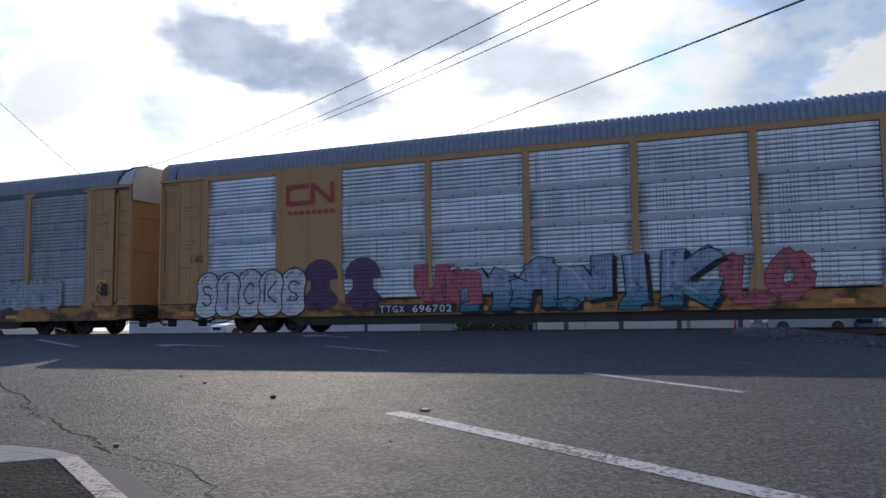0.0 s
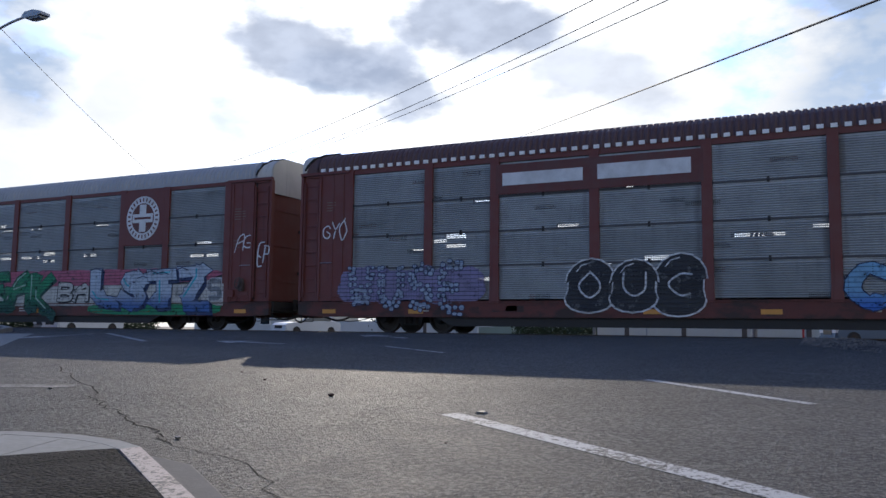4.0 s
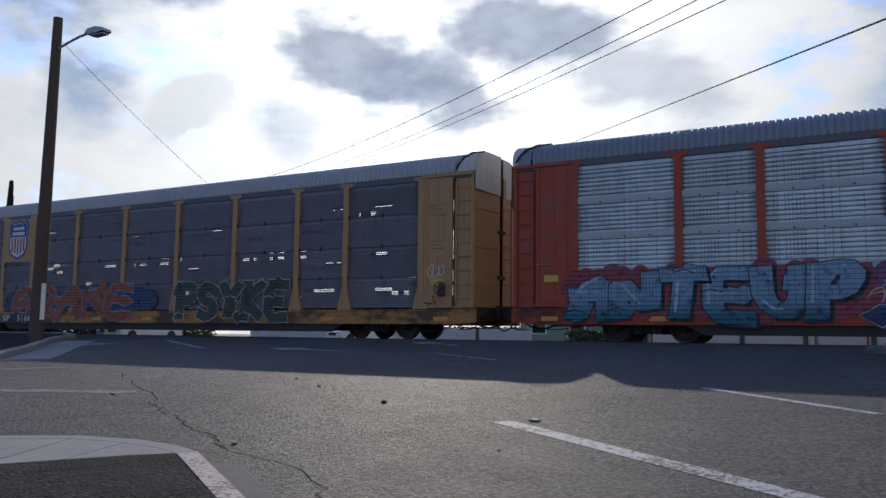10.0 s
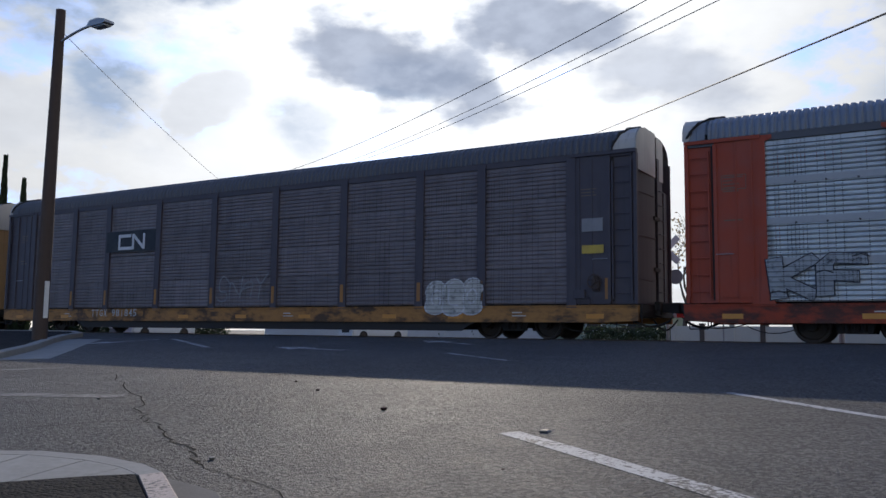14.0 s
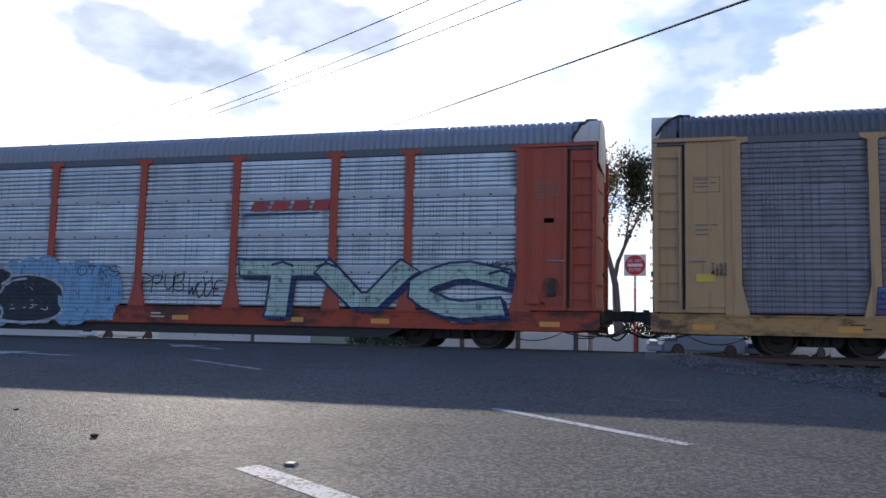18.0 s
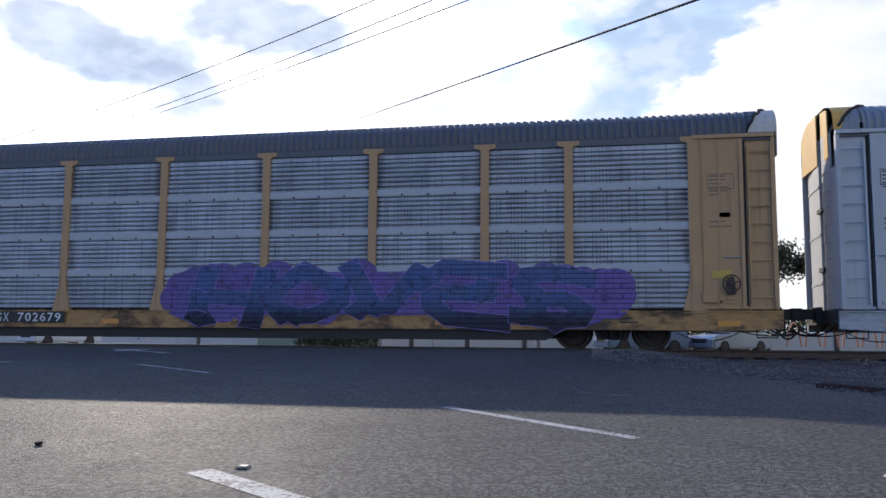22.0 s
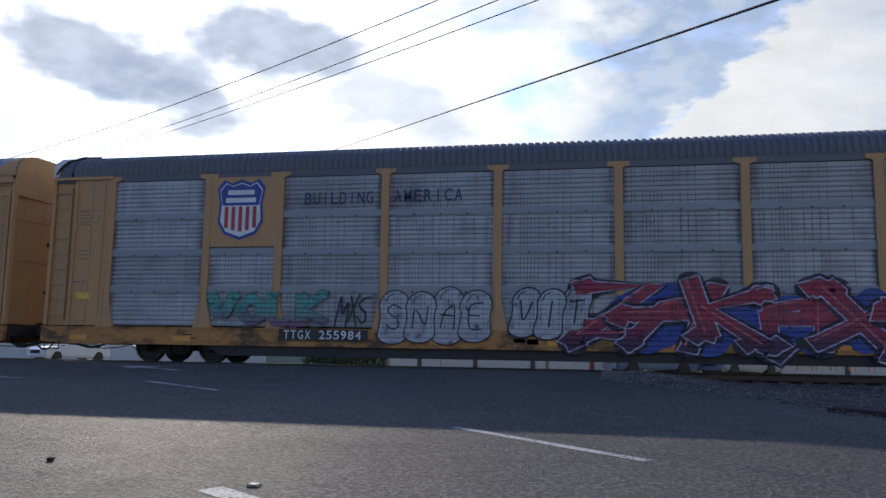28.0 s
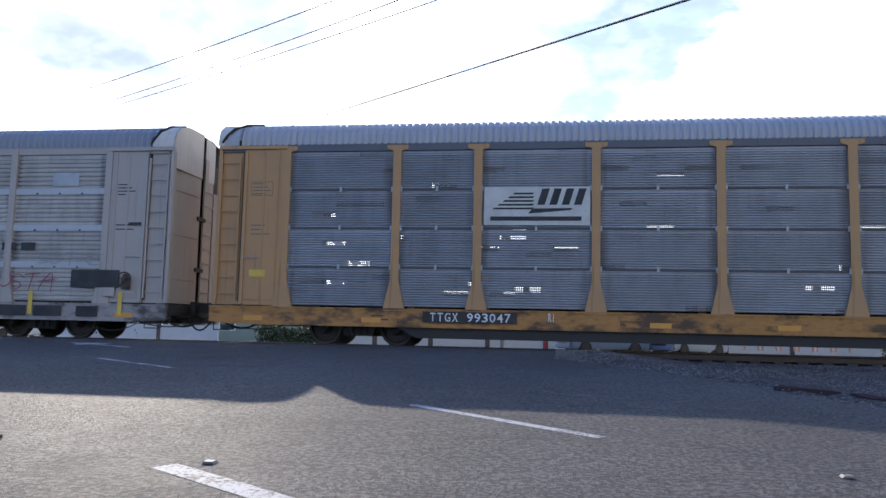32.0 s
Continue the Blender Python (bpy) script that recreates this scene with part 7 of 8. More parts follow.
road_stud(-3.66, -15.4)
road_stud(0.77, -14.83)

# ---------------------------------------------------------------- ballast beside the crossing


def build_gravel():
    rng = random.Random(11)
    edge = [(-1.5, -1.6), (-1.45, -5.4), (-0.2, -6.95), (0.6, -7.95), (1.45, -8.75), (1.85, -9.7), (2.55, -11.0), (4.2, -13.0), (9.0, -17.0), (40.0, -17.0), (40.0, -1.6)]

    def inside(x, y):
        c = False
        for (x0, y0), (x1, y1) in zip(edge, edge[1:] + edge[:1]):
            if (y0 > y) != (y1 > y) and x < (x1 - x0) * (y - y0) / (y1 - y0) + x0:
                c = not c
        return c
    bm = bmesh.new()
    step = 0.35
    grid = {}
    for i in range(125):
        for j in range(46):
            x, y = -1.9 + i * step, -17.2 + j * step
            near = sum(inside(x + a, y + b) for a, b in ((0.3, 0), (-0.3, 0), (0, 0.3), (0, -0.3), (0, 0)))
            up = (near / 5) * (0.03 + 0.04 * noise.noise((x * 0.8, y * 0.8, 1)) + 0.02 * noise.noise((x * 3, y * 3, 2))) if near == 5 else -0.03
            grid[i, j] = bm.verts.new((x + 0.1 * rng.random(), y + 0.1 * rng.random(), ground_z(y, x) + up))
    for i in range(124):
        for j in range(45):
            x, y = -1.9 + (i + 0.5) * step, -17.2 + (j + 0.5) * step
            if inside(x, y):
                bm.faces.new((grid[i, j], grid[i + 1, j], grid[i + 1, j + 1], grid[i, j + 1]))
    for v in [v for v in bm.verts if not v.link_faces]:
        bm.verts.remove(v)
    tagged(part("gravel_bed", bm, GRAVEL, smooth=True), "grey gravel and dirt beside the track", "gravel", kind="structure")
    verts, polys = [], []
    base = [(1, 0, 0), (-0.8, 0.2, 0), (0.1, 0.9, 0.1), (-0.1, -0.9, 0), (0.1, 0.1, 0.7), (0.0, -0.1, -0.5)]
    tri = [(0, 2, 4), (2, 1, 4), (1, 3, 4), (3, 0, 4), (2, 0, 5), (1, 2, 5), (3, 1, 5), (0, 3, 5)]
    count = 0
    while count < 9000:
        x = -1.5 + 16 * rng.random() ** 1.5
        y = rng.uniform(-12.5, -1.5)
        if not inside(x, y):
            continue
        count += 1
        r = rng.uniform(0.01, 0.028) * (1.5 if rng.random() < 0.08 else 1)
        a = rng.uniform(0, 6.28)
        n = len(verts)
        for p in base:
            px, py = p[0] * math.cos(a) - p[1] * math.sin(a), p[0] * math.sin(a) + p[1] * math.cos(a)
            verts.append((x + r * px * rng.uniform(0.7, 1.2), y + r * py * rng.uniform(0.7, 1.2), ground_z(y, x) + 0.03 + r * p[2] * rng.uniform(0.6, 1.1)))
        polys += [tuple(n + q for q in t) for t in tri]
    me = bpy.data.meshes.new("ballast")
    me.from_pydata(verts, [], polys)
    me.materials.append(STONE)
    tagged(new("ballast", me), "loose grey ballast stones beside the track", "gravel", kind="stuff")
    for k, (x, y, w, h, a) in enumerate(((2.05, -9.05, 0.42, 0.14, -28), (2.75, -9.6, 0.3, 0.12, -45), (3.5, -10.3, 0.36, 0.14, -35))):
        bm = bmesh.new()
        pts = [(-w, -h), (0, -h * 1.3), (w, -h * 0.6), (w * 0.8, h), (0, h * 0.7), (-w * 0.9, h * 0.9)]
        ca, sa = math.cos(radians(a)), math.sin(radians(a))
        q = [(x + ca * u - sa * v, y + sa * u + ca * v) for u, v in pts]
        top = [bm.verts.new((u, v, ground_z(v, u) + 0.05 + 0.03 * rng.random())) for u, v in q]
        low = [bm.verts.new((u, v, ground_z(v, u) - 0.1)) for u, v in q]
        bm.faces.new(top)
        for i in range(6):
            bm.faces.new((low[i], low[(i + 1) % 6], top[(i + 1) % 6], top[i]))
        tagged(part("broken_slab", bm, RUBBLE), "broken dark slab of old paving in the gravel", "debris")


build_gravel()


def build_ties():
    mesh = shared("tie", "tie", lambda bm: box(bm, -0.11, 0.11, -1.3, 1.3, -0.34, -0.155))
    top = empty("track_bed")
    tagged(top, "weathered wooden ties under the rails", "railway track", kind="structure")
    bm = bmesh.new()
    prism(bm, [(-2.0, -0.4), (-1.42, -0.19), (1.42, -0.19), (2.0, -0.4)], 1.1, 40.0, "yz")
    part("ballast_bed", bm, GRAVEL, top)
    for i in range(60):
        piece("tie", mesh, TIE, top, (1.4 + 0.52 * i, 0, 0))


build_ties()

# ---------------------------------------------------------------- street lamp, wires


def build_lamp_pole():
    top = empty("street_lamp", (-21.75, -8.35, ground_z(-8.35) + 0.12))
    tagged(top, "tall dark wooden pole with a street lamp arm", "street lamp")
    bm = bmesh.new()
    tube(bm, (0, 0, -0.2), (0.1, 0, 9.25), 0.2, 0.13, 14)
    part("pole", bm, POLE, top, smooth=False)
    bm = bmesh.new()
    last = (0.1, 0, 8.3)
    for i in range(1, 7):
        u = i / 6
        p = (0.1 + 1.55 * u, 0.0, 8.3 + 0.25 * math.sin(u * 1.6))
        tube(bm, last, p, 0.035, sides=8)
        last = p
    part("arm", bm, STEEL, top)
    bm = bmesh.new()
    prism(bm, [(1.5, 8.5), (1.62, 8.62), (1.95, 8.63), (2.25, 8.55), (2.27, 8.47), (2.1, 8.44), (1.6, 8.45)], -0.15, 0.15)
    part("lamp_head", bm, STEEL, top, "grey cobra-shaped lamp head")
    bm = bmesh.new()
    box(bm, 1.75, 2.2, -0.11, 0.11, 8.405, 8.44)
    part("lens", bm, STEEL, top)
    bm = bmesh.new()
    box(bm, 0.2, 0.23, -0.06, 0.06, 0.6, 1.6)
    part("marker_strip", bm, WHITE, top, "white marker strip on the pole")


build_lamp_pole()


def wire(a, b, r, sag, label, over=(0.35, 0.9)):
    a, b = Vector(a), Vector(b)
    p0, p1 = a + (a - b) * over[0], b + (b - a) * over[1]
    bm = bmesh.new()
    turn = (p1 - p0).to_track_quat("Z", "Y")
    rings = []
    for i in range(31):
        p = p0 + (p1 - p0) * i / 30
        ua = (p - a).dot(b - a) / (b - a).length_squared
        p.z -= sag * 4 * ua * (1 - ua)
        rings.append([bm.verts.new(p + turn @ Vector((r * math.cos(k * 1.2566), r * math.sin(k * 1.2566), 0))) for k in range(5)])
    for u, v in zip(rings, rings[1:]):
        for k in range(5):
            bm.faces.new((u[k], u[(k + 1) % 5], v[(k + 1) % 5], v[k]))
    tagged(part("overhead_wire", bm, CABLE), label, "wire", "overhead wires")


wire((-8.22, 4.88, 11.79), (-49.31, 32.97, 14.48), 0.019, 0.46, "thin dark overhead wire", (0.25, 0.3))
wire((-7.79, 7.04, 12.18), (-50.59, 40.58, 16.34), 0.019, 0.45, "thin dark overhead wire", (0.25, 0.3))
wire((-6.0, 6.11, 11.8), (-52.77, 45.69, 17.58), 0.019, 0.36, "thin dark overhead wire", (0.25, 0.3))
wire((-0.83, -5.73, 6.06), (-45.89, 73.25, 22.3), 0.023, 0.05, "thick black overhead cable", (0.2, 0.1))
wire((-21.65, -8.35, 8.5), (-34.5, 9.76, 8.45), 0.009, 0.1, "thin wire from the lamp pole", (0.0, 0.8))

# ---------------------------------------------------------------- beyond the track


def leaf_material(name, color):
    m, nt, b = surface(name, 0.6, 0.0, 0.3)
    info = nt.nodes.new("ShaderNodeNewGeometry")
    c = blend(nt, info.outputs["Random Per Island"], tuple(x * 0.55 for x in color), tuple(min(1, x * 1.5) for x in color))
    link(nt, c, b.inputs["Base Color"])
    tr = nt.nodes.new("ShaderNodeBsdfTranslucent")
    link(nt, c, tr.inputs["Color"])
    mix = nt.nodes.new("ShaderNodeMixShader")
    mix.inputs[0].default_value = 0.4
    link(nt, b.outputs[0], mix.inputs[1])
    link(nt, tr.outputs[0], mix.inputs[2])
    link(nt, mix.outputs[0], nt.nodes["Material Output"].inputs["Surface"])
    return m


LEAF = leaf_material("leaf_green", (0.1, 0.12, 0.03))
LEAF_OLIVE = leaf_material("leaf_olive", (0.045, 0.05, 0.022))
LEAF_GOLD = leaf_material("leaf_gold", (0.24, 0.16, 0.04))
LEAF_PINK = leaf_material("leaf_pink", (0.1, 0.06, 0.055))
LEAF_DARK = leaf_material("leaf_dark", (0.03, 0.045, 0.022))
BARK = plain("bark", (0.1, 0.08, 0.065), 0.9, 0, 0.4, 6.0, 0.4)


def tree(x, y, high, wide, material, seed, leaves, label, bare=0.75):
    rng = random.Random(seed)
    z0 = ground_z(y, x)
    top = empty("tree", (x, y, z0))
    tagged(top, label, "tree", "trees beyond the track")
    bm = bmesh.new()
    tips = []

    def grow(p, way, length, r, depth):
        q = p
        for k in range(3):
            way = (way + Vector((rng.uniform(-0.2, 0.2), rng.uniform(-0.2, 0.2), rng.uniform(-0.02, 0.15)))).normalized()
            n = q + way * length / 3
            tube(bm, q, n, r * (1 - 0.2 * k), r * (1 - 0.2 * (k + 1)), 5 if depth else 8)
            q = n
            if depth >= 2:
                tips.append(q.copy())
        if depth < 4:
            for i in range(rng.randint(2, 3) + (depth == 0) * 2):
                a = rng.uniform(0, 6.28)
                side = Vector((math.cos(a), math.sin(a), 0))
                grow(q - way * length * rng.uniform(0, 0.4), (way * rng.uniform(0.5, 0.9) + side * rng.uniform(0.3, 0.75) * wide / high * 1.7).normalized(), length * rng.uniform(0.55, 0.75), r * 0.5, depth + 1)
    grow(Vector((0, 0, -0.1)), Vector((0, 0, 1)), high * 0.36, high * 0.018, 0)
    fit = high / max(t.z for t in tips)
    for v in bm.verts:
        v.co *= fit
    tips = [t * fit for t in tips]
    part("trunk", bm, BARK, top)
    verts, polys = [], []
    for k in range(leaves):
        t = tips[rng.randrange(len(tips))]
        if t.z > high * bare and rng.random() < 0.8:
            continue
        c = t + Vector((rng.gauss(0, 0.28), rng.gauss(0, 0.28), rng.gauss(-0.05, 0.25)))
        s = rng.uniform(0.06, 0.14)
        a = Vector((rng.uniform(-1, 1), rng.uniform(-1, 1), rng.uniform(-1, 1))).normalized() * s
        b = a.orthogonal().normalized() * s * 0.55
        n = len(verts)
        verts += [c - a, c + b, c + a, c - b]
        polys.append((n, n + 1, n + 2, n + 3))
    me = bpy.data.meshes.new("crown")
    me.from_pydata(verts, [], polys)
    me.materials.append(material)
    ob = new("crown", me)
    ob.parent = top
    tagged(ob, kind="stuff")


tree(-3.4, 25.0, 12.3, 5.5, LEAF_OLIVE, 3, 16000, "olive-green leafy tree with open boughs", 0.9)
tree(-6.1, 26.0, 11.6, 5.0, LEAF_GOLD, 5, 7000, "golden autumn tree with bare upper twigs", 0.62)
tree(-9.0, 26.0, 10.8, 5.0, LEAF, 8, 7000, "yellow-green autumn tree with bare upper twigs", 0.62)
tree(-13.7, 27.0, 7.6, 4.0, LEAF_GOLD, 9, 1500, "nearly bare tree with few golden leaves", 0.5)
tree(1.0, 27.0, 6.6, 4.2, LEAF_PINK, 13, 11000, "low tree with pinkish dry leaves", 0.95)
tree(6.0, 27.0, 6.6, 4.0, LEAF_OLIVE, 15, 11000, "low dark olive evergreen tree", 0.95)


def cypress(x, y, top_z, r, seed):
    rng = random.Random(seed)
    z0 = ground_z(y, x)
    h = top_z - z0
    top = empty("cypress_tree", (x, y, z0))
    tagged(top, "tall narrow dark green cypress tree", "tree", "cypress trees")
    bm = bmesh.new()
    tube(bm, (0, 0, -0.1), (0, 0, h * 0.9), 0.15, 0.03, 8)
    part("trunk", bm, BARK, top)
    verts, polys = [], []
    for k in range(2600):
        u = rng.random()
        rad = r * (math.sin(math.pi * min(1, 0.12 + 0.88 * (1 - u)) * 0.5) ** 1.2) * (1 - u * 0.75) * rng.uniform(0.5, 1.1)
        a = rng.uniform(0, 6.28)
        c = Vector((rad * math.cos(a), rad * math.sin(a), 0.4 + u * (h - 0.5)))
        s = rng.uniform(0.12, 0.25)
        d = Vector((math.cos(a) * 0.35, math.sin(a) * 0.35, 1)).normalized() * s * 1.6
        b = d.orthogonal().normalized() * s * 0.5
        n = len(verts)
        verts += [c - d, c + b, c + d, c - b]
        polys.append((n, n + 1, n + 2, n + 3))
    me = bpy.data.meshes.new("crown")
    me.from_pydata(verts, [], polys)
    me.materials.append(LEAF_DARK)
    ob = new("crown", me)
    ob.parent = top
    tagged(ob, kind="stuff")


cypress(-55.0, 10.0, 11.7, 0.75, 1)
cypress(-65.0, 10.0, 10.3, 0.7, 2)
cypress(-61.0, 10.5, 10.0, 0.6, 3)
cypress(-53.2, 10.3, 10.0, 0.8, 4)


def road_sign():
    x, y, zc = -2.1, 9.0, 2.95
    top = empty("road_sign", (x, y, ground_z(y, x)))
    tagged(top, "red and white no-entry sign on a striped post", "road sign")
    d = zc - ground_z(y, x)
    for i in range(8):
        bm = bmesh.new()
        box(bm, -0.035, 0.035, -0.02, 0.02, i * d / 8, (i + 1) * d / 8 - 0.002)
        part("post_band", bm, RED if i < 6 else WHITE, top)
    bm = bmesh.new()
    box(bm, -0.38, 0.38, -0.035, -0.02, d - 0.38, d + 0.38)
    plate = part("sign_plate", bm, WHITE, top)
    bm = bmesh.new()
    lathe_y(bm, [(0.35, -0.039), (0.35, -0.043)], 0, d, 40)
    part("red_disc", bm, RED, plate)
    bm = bmesh.new()
    box(bm, -0.26, 0.26, -0.051, -0.046, d - 0.055, d + 0.055)
    part("white_bar", bm, WHITE, plate)
    for text, z in (("DO NOT", d + 0.16), ("ENTER", d - 0.16)):
        bm = bmesh.new()
        for i, ch in enumerate(text):
            if ch != " ":
                write(bm, ch, (i - (len(text) - 1) / 2) * 0.085, z, 0.06, 0.1, -0.05, 0.015)
        link_mesh("sign_lettering", bm, WHITE, plate)


road_sign()


def crossing_gate():
    y = 6.0
    top = empty("crossing_gate", (-3.4, y, ground_z(y, -3.4)))
    tagged(top, "lowered crossing gate with a red and white arm", "crossing gate")
    z = 0.8 - ground_z(y)
    bm = bmesh.new()
    tube(bm, (0, 0, -0.1), (0, 0, z + 0.15), 0.09, sides=10)
    part("mast", bm, STEEL, top)
    bm = bmesh.new()
    box(bm, -0.22, 0.3, -0.2, 0.2, z - 0.3, z + 0.18)
    part("gate_box", bm, STEEL, top)
    for i in range(9):
        bm = bmesh.new()
        box(bm, -0.75 - 0.6 * i, -0.152 - 0.6 * i, -0.24, -0.2, z - 0.07, z + 0.07)
        part("arm_band", bm, RED if i % 2 else WHITE, top)
    for i in (1, 4, 7):
        bm = bmesh.new()
        tube(bm, (-0.6 - 0.6 * i, -0.28, z + 0.14), (-0.6 - 0.6 * i, -0.18, z + 0.14), 0.07, sides=10)
        part("gate_lamp", bm, RED, top)


crossing_gate()

BLUE_CAR = plain("car_blue_grey", (0.16, 0.22, 0.3), 0.25, 0.4, 0.08, 2.0, 0)
WHITE_CAR = plain("car_white", (0.6, 0.62, 0.64), 0.25, 0.0, 0.06, 2.0, 0)
GREY_CAR = plain("car_grey", (0.3, 0.33, 0.36), 0.25, 0.4, 0.08, 2.0, 0)
LENS = plain("headlamp_lens", (0.7, 0.72, 0.74), 0.15, 0.2, 0.1, 8.0, 0)


def parked_car(x, y, heading, body, label, long=4.5, wide=1.8, high=1.55, van=False):
    """A parked car; its nose points along +x before it is turned."""
    top = empty("parked_car", (x, y, ground_z(y, x)), heading)
    tagged(top, label, "car", "cars beyond the track")
    h, w = long / 2, wide / 2
    bm = bmesh.new()
    nose = [(-h, 0.35), (-h, 0.85), (-h + 0.1, 0.95), (h * 0.28, 0.98), (h - 0.25, 0.86), (h - 0.02, 0.72), (h, 0.4), (h - 0.1, 0.25), (-h + 0.1, 0.25)]
    prism(bm, nose, -w, w)
    bmesh.ops.bevel(bm, geom=[e for e in bm.edges if abs(e.verts[0].co.y) > w - 0.01 and abs(e.verts[1].co.y) > w - 0.01 and abs(e.verts[0].co.y - e.verts[1].co.y) < 0.01], offset=0.08, segments=2, affect="EDGES")
    part("body", bm, body, top)
    bm = bmesh.new()
    rear = -h + (0.1 if van else 0.45)
    a = [(rear, 0.96, w - 0.06), (rear + (0.1 if van else 0.4), high - 0.05, w - 0.25), (h * 0.02, high, w - 0.25), (h * 0.42, 0.98, w - 0.06)]
    v = [[bm.verts.new((px, s * pw, pz)) for px, pz, pw in a] for s in (-1, 1)]
    bm.faces.new(v[0])
    bm.faces.new(v[1][::-1])
    for i in range(4):
        j = (i + 1) % 4
        bm.faces.new((v[0][i], v[1][i], v[1][j], v[0][j]))
    part("cabin", bm, body, top)
    for s in (-1, 1):
        bm = bmesh.new()
        q = [(rear + 0.35, 1.02), (rear + 0.5, high - 0.12), (h * 0.0, high - 0.1), (h * 0.32, 1.02)]
        bm.faces.new([bm.verts.new((px, s * (w - 0.05 - 0.19 * (pz - 0.96) / (high - 0.96) + 0.012), pz)) for px, pz in q])
        part("side_window", bm, GLASS, top)
    bm = bmesh.new()
    bm.faces.new([bm.verts.new(p) for p in ((h * 0.42 + 0.0, -w + 0.14, 1.01), (h * 0.42, w - 0.14, 1.01), (h * 0.04 + 0.03, w - 0.32, high - 0.03), (h * 0.04 + 0.03, -w + 0.32, high - 0.03))])
    bmesh.ops.translate(bm, verts=bm.verts, vec=(0.015, 0, 0.012))
    part("windscreen", bm, GLASS, top)
    bm = bmesh.new()
    box(bm, h - 0.06, h + 0.012, -w * 0.5, w * 0.5, 0.5, 0.7)
    part("grille", bm, RUBBER, top)
    bm = bmesh.new()
    box(bm, h - 0.1, h + 0.03, -w + 0.05, w - 0.05, 0.3, 0.44)
    part("bumper", bm, body, top)
    for s in (-1, 1):
        bm = bmesh.new()
        box(bm, h - 0.2, h + 0.01, s * (w - 0.2) - 0.18, s * (w - 0.2) + 0.18, 0.58, 0.74)
        part("headlamp", bm, LENS, top)
    for sx in (-1, 1):
        for s in (-1, 1):
            bm = bmesh.new()
            lathe_y(bm, [(0.2, s * (w + 0.01)), (0.3, s * (w + 0.012)), (0.33, s * (w - 0.03)), (0.33, s * (w - 0.2)), (0.2, s * (w - 0.2))], sx * h * 0.62, 0.33, 20)
            wheel = part("wheel", bm, RUBBER, top)
            bm = bmesh.new()
            lathe_y(bm, [(0.2, s * (w + 0.008)), (0.19, s * (w + 0.016))], sx * h * 0.62, 0.33, 16)
            part("hubcap", bm, WHEEL, wheel)


parked_car(0.3, 20.0, 205, BLUE_CAR, "blue-grey parked estate car facing the track", 4.2, 1.7, 1.48, True)
parked_car(4.5, 21.5, 222, GREY_CAR, "dark-nosed grey parked car facing the track", 4.1, 1.75, 1.38, True)
parked_car(-43.8, 14.0, 262, WHITE_CAR, "white car waiting beyond the track", 4.5, 1.8, 1.55)
parked_car(-48.5, 17.0, 262, GREY_CAR, "grey car waiting beyond the track", 4.5, 1.8, 1.5)
parked_car(-34.0, 24.0, 250, WHITE_CAR, "white car parked beyond the track", 4.5, 1.8, 1.5)


WALL_BEIGE = plain("beige_wall", (0.55, 0.53, 0.46), 0.85, 0, 0.2, 1.5, 0.2)
WALL_GREY = plain("grey_wall", (0.5, 0.51, 0.5), 0.85, 0, 0.2, 1.5, 0.2)
WALL_GREEN = plain("green_wall", (0.25, 0.3, 0.24), 0.85, 0, 0.2, 1.5, 0.2)
WALL_BLUE = plain("blue_board", (0.22, 0.34, 0.5), 0.6, 0, 0.1, 2.0, 0.1)
ROOF_TILE = plain("low_roof", (0.16, 0.15, 0.15), 0.8, 0, 0.3, 3.0, 0.3)
HOOP = plain("orange_hoop", (0.6, 0.3, 0.16), 0.5, 0, 0.2, 6.0, 0)


def fence_wall(x0, x1, y, high, bay, material, label):
    top = empty("boundary_wall", (0, y, 0))
    tagged(top, label, "wall", kind="structure")
    n = max(1, int((x1 - x0) / bay))
    w = (x1 - x0) / n
    z = ground_z(y)
    panel = shared(("wall_panel", round(w, 2), high), "wall_panel", lambda bm: box(bm, 0.12, w - 0.12, -0.06, 0.06, -0.1, high))
    pier = shared(("wall_pier", high), "wall_pier", lambda bm: (box(bm, -0.12, 0.12, -0.12, 0.12, -0.1, high + 0.08), box(bm, -0.15, 0.15, -0.15, 0.15, high + 0.08, high + 0.14)))
    for i in range(n):
        piece("wall_panel", panel, material, top, (x0 + i * w, 0, z))
    for i in range(n + 1):
        piece("wall_pier", pier, BARK if i % 2 else material, top, (x0 + i * w, 0, z))


fence_wall(-13.0, -1.0, 22.0, 1.05, 1.5, WALL_BEIGE, "beige panelled boundary wall beyond the track")
fence_wall(-40.0, -24.0, 30.0, 1.1, 4.0, WALL_GREY, "pale grey boundary wall beyond the track")
fence_wall(7.0, 40.0, 24.0, 1.05, 3.0, WALL_BEIGE, "beige boundary wall beyond the parked cars")


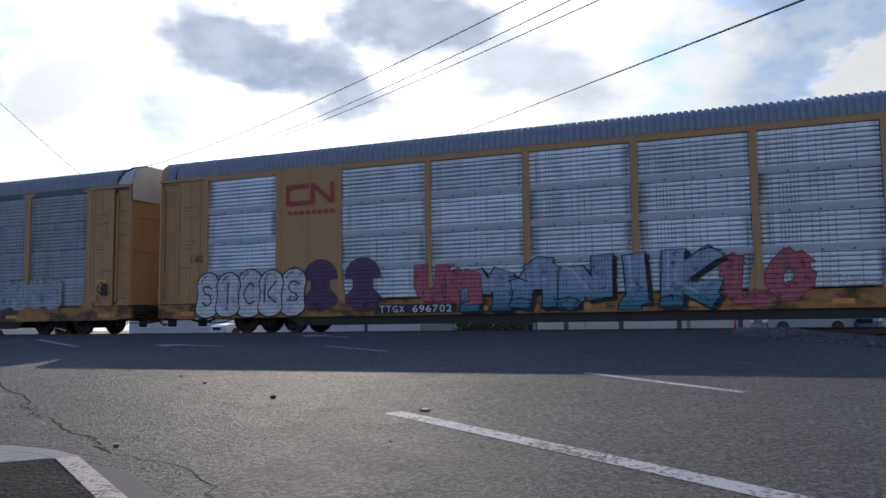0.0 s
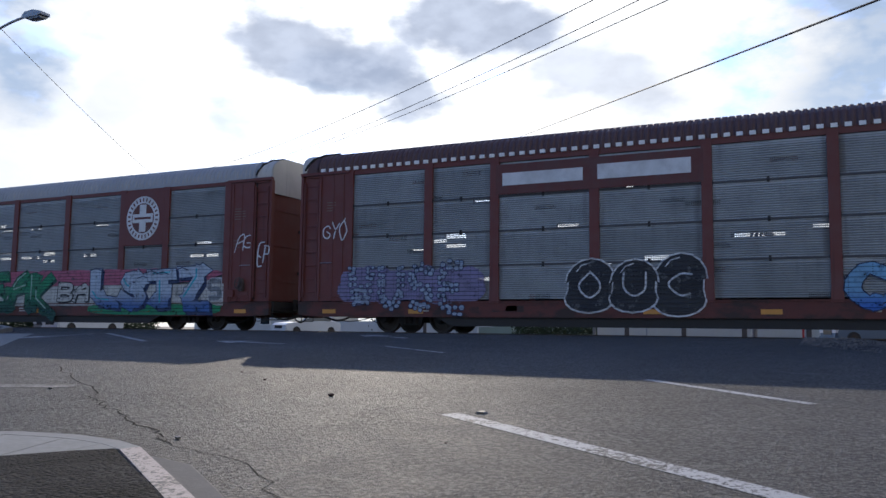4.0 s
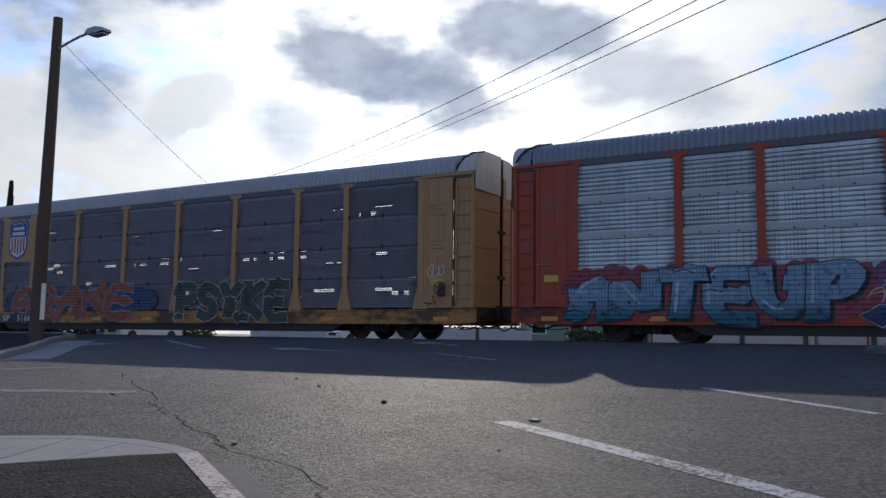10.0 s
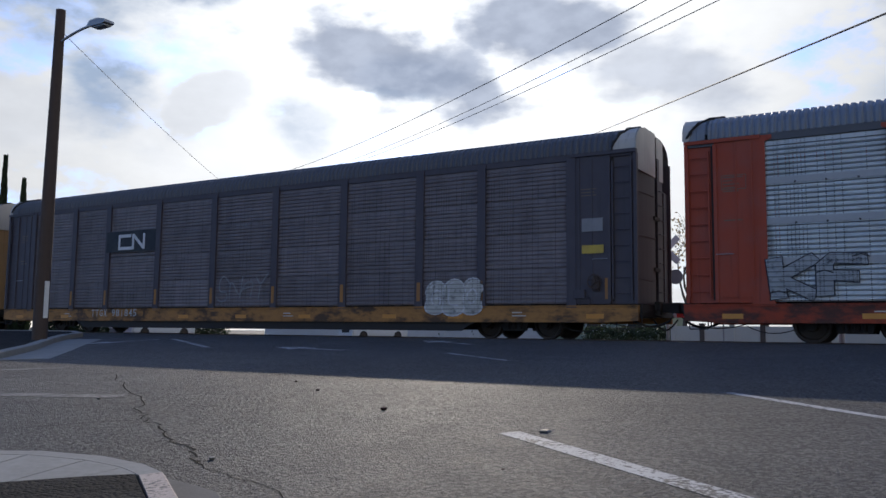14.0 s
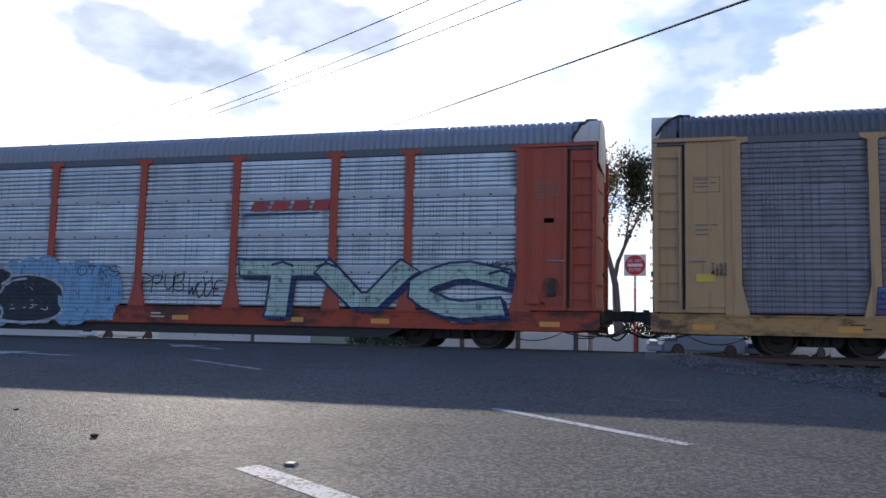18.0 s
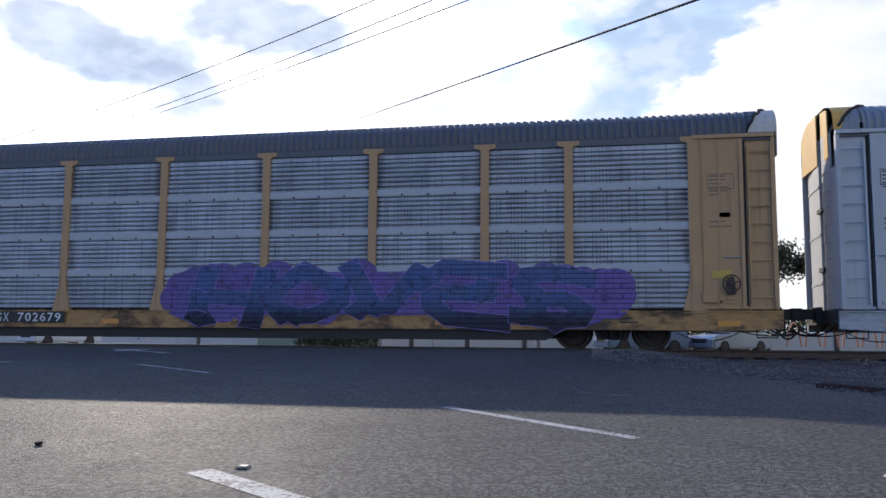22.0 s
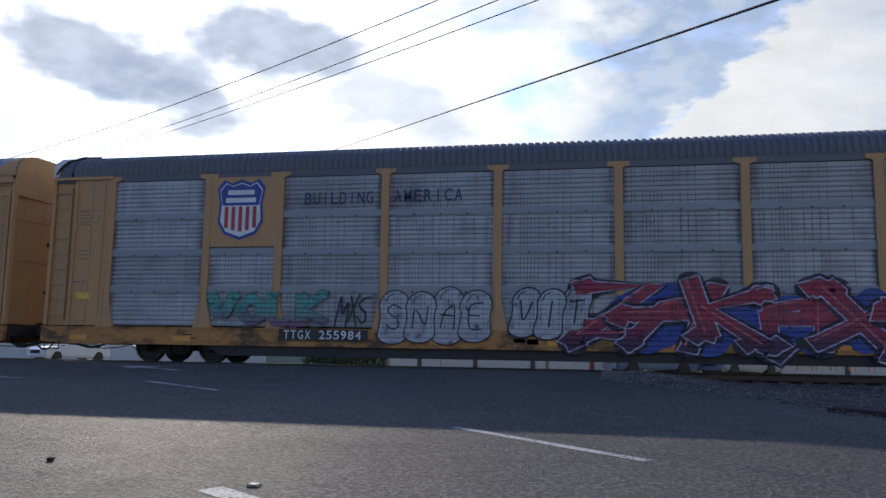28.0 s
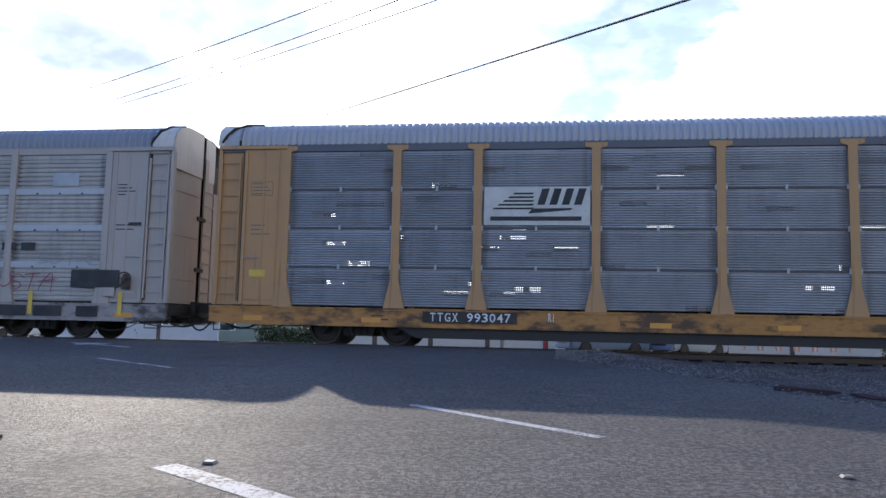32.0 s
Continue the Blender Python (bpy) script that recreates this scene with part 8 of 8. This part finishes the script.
def low_house(x, y, w, d, h, material, label, n):
    z = ground_z(y, x)
    top = empty("house", (x, y, z))
    tagged(top, label, "house", "houses beyond the track")
    bm = bmesh.new()
    box(bm, -w / 2, w / 2, 0, d, -0.1, h)
    part("wall", bm, material, top)
    bm = bmesh.new()
    prism(bm, [(-0.4, h), (d / 2, h + 0.7), (d + 0.4, h), (d + 0.4, h - 0.12), (-0.4, h - 0.12)], -w / 2 - 0.3, w / 2 + 0.3, "yz")
    part("roof", bm, ROOF_TILE, top)
    for i in range(n):
        cx = -w / 2 + w * (i + 0.5) / n
        bm = bmesh.new()
        box(bm, cx - 0.6, cx + 0.6, -0.05, 0.02, 0.8, 1.9)
        win = part("window", bm, WHITE, top)
        bm = bmesh.new()
        box(bm, cx - 0.52, cx + 0.52, -0.06, -0.052, 0.88, 1.82)
        part("pane", bm, GLASS, win)


low_house(-22.0, 34.0, 9.0, 7.0, 2.2, WALL_GREEN, "low pale green house beyond the track", 3)
low_house(-52.0, 40.0, 14.0, 8.0, 2.1, WALL_GREY, "low grey house beyond the track", 4)
low_house(17.0, 34.0, 10.0, 7.0, 2.2, WALL_BLUE, "low blue and white building beyond the track", 4)


def hoops():
    y = 17.0
    for i in range(6):
        x = 6.6 + 0.75 * i
        bm = bmesh.new()
        last = None
        for k in range(11):
            u = k / 10
            p = (x - 0.3 + 0.6 * u, y, ground_z(y, x) - 0.05 + 1.45 * math.sin(math.pi * min(max(u, 0.02), 0.98)) ** 0.45)
            if last:
                tube(bm, last, p, 0.045, sides=6)
            last = p
        tagged(part("hoop_barrier", bm, HOOP), "orange and white bent-pipe hoop barrier", "barrier", "hoop barriers")


hoops()


def hedge(x0, x1, y, high, material, seed, label):
    rng = random.Random(seed)
    z = ground_z(y)
    verts, polys = [], []
    for k in range(int((x1 - x0) * high * 420)):
        c = Vector((rng.uniform(x0, x1), y + rng.gauss(0, 0.35), z + high * rng.random() ** 0.8 * (0.8 + 0.25 * noise.noise((rng.uniform(x0, x1), seed, 0)))))
        s = rng.uniform(0.05, 0.11)
        a = Vector((rng.uniform(-1, 1), rng.uniform(-1, 1), rng.uniform(-1, 1))).normalized() * s
        b = a.orthogonal().normalized() * s * 0.6
        n = len(verts)
        verts += [c - a, c + b, c + a, c - b]
        polys.append((n, n + 1, n + 2, n + 3))
    me = bpy.data.meshes.new("shrubs")
    me.from_pydata(verts, [], polys)
    me.materials.append(material)
    tagged(new("shrubs", me), label, "shrub", kind="stuff")


hedge(13.0, 16.0, 20.0, 1.8, LEAF, 21, "yellow-green shrubs beyond the track")
hedge(-20.0, -14.5, 27.0, 1.3, LEAF_DARK, 22, "dark green shrubs beyond the track")
hedge(-33.0, -25.0, 31.0, 1.5, LEAF_DARK, 23, "dark shrubs beyond the track")
hedge(-75.0, -50.0, 26.0, 2.0, LEAF_DARK, 24, "dark shrubs beyond the track")
hedge(-3.5, 9.0, 26.0, 2.3, LEAF_OLIVE, 25, "dark olive shrubs behind the parked cars")


def crossing_signal(x, y, board, lamp):
    z0 = ground_z(y, x)
    top = empty("crossing_signal", (x, y, z0))
    tagged(top, "grey crossing signal mast with a white crossbuck and lamps", "crossing signal")
    bm = bmesh.new()
    tube(bm, (0, 0, -0.1), (0, 0, board - z0 + 0.5), 0.06, sides=10)
    part("mast", bm, STEEL, top)
    for turn in (-45, 45):
        bm = bmesh.new()
        box(bm, -0.6, 0.6, -0.09 if turn > 0 else -0.115, -0.07 if turn > 0 else -0.095, -0.11, 0.11)
        bmesh.ops.rotate(bm, verts=bm.verts, cent=(0, 0, 0), matrix=Matrix.Rotation(radians(turn), 3, "Y"))
        bmesh.ops.translate(bm, verts=bm.verts, vec=(0, 0, board - z0))
        part("crossbuck_board", bm, WHITE, top)
    for s in (-1, 1):
        bm = bmesh.new()
        lathe_y(bm, [(0.01, -0.06), (0.25, -0.06), (0.25, -0.02), (0.12, 0.02), (0.01, 0.02)], s * 0.3, lamp - z0, 24)
        part("signal_lamp", bm, STEEL, top, "round grey signal lamp on a dark disc")
    bm = bmesh.new()
    box(bm, -0.35, 0.35, 0.03, 0.08, lamp - z0 - 0.03, lamp - z0 + 0.03)
    part("lamp_arm", bm, STEEL, top)


crossing_signal(-8.72, 6.0, 3.03, 2.11)


def stop_sign(x, y, z):
    z0 = ground_z(y, x)
    top = empty("stop_sign", (x, y, z0))
    tagged(top, "bare grey back of an eight-sided road sign", "road sign")
    bm = bmesh.new()
    tube(bm, (0, 0, -0.1), (0, 0, z - z0 + 0.3), 0.03, sides=8)
    part("post", bm, STEEL, top)
    bm = bmesh.new()
    prism(bm, [(0.41 * math.cos(radians(22.5 + 45 * i)), z - z0 + 0.41 * math.sin(radians(22.5 + 45 * i))) for i in range(8)], -0.05, -0.035)
    part("sign_plate", bm, STEEL, top)
    bm = bmesh.new()
    box(bm, -0.3, 0.3, -0.05, -0.035, z - z0 - 0.75, z - z0 - 0.45)
    part("lower_plate", bm, STEEL, top)


stop_sign(-7.78, 10.0, 2.10)


def motions():
    times = [0.5 * i for i in range(65)]
    for index, car in CARS.items():
        walk(car, [(t, pose(head(t) + PITCH * (8 - index) + HALF, 0, 0)) for t in times])
    # the wheels roll while they pass the crossing and keep their last turn beyond it
    ticks = [i / FPS for i in range(32 * FPS + 1)]
    for wheelset, index, axle, bogie_x in WHEELSETS:
        near = [t for t in ticks if abs(head(t) + PITCH * (8 - index) + HALF + bogie_x) < 26.0]
        if not near:
            continue
        rows = [(t, pose(axle, 0, 0.42, 0, math.degrees((head(t) - head(near[0])) / 0.42) % 360, 0)) for t in near]
        if near[0] > 0:
            rows.insert(0, (0.0, rows[0][1]))
        if near[-1] < ticks[-1]:
            rows.append((ticks[-1], rows[-1][1]))
        walk(wheelset, rows)


motions()
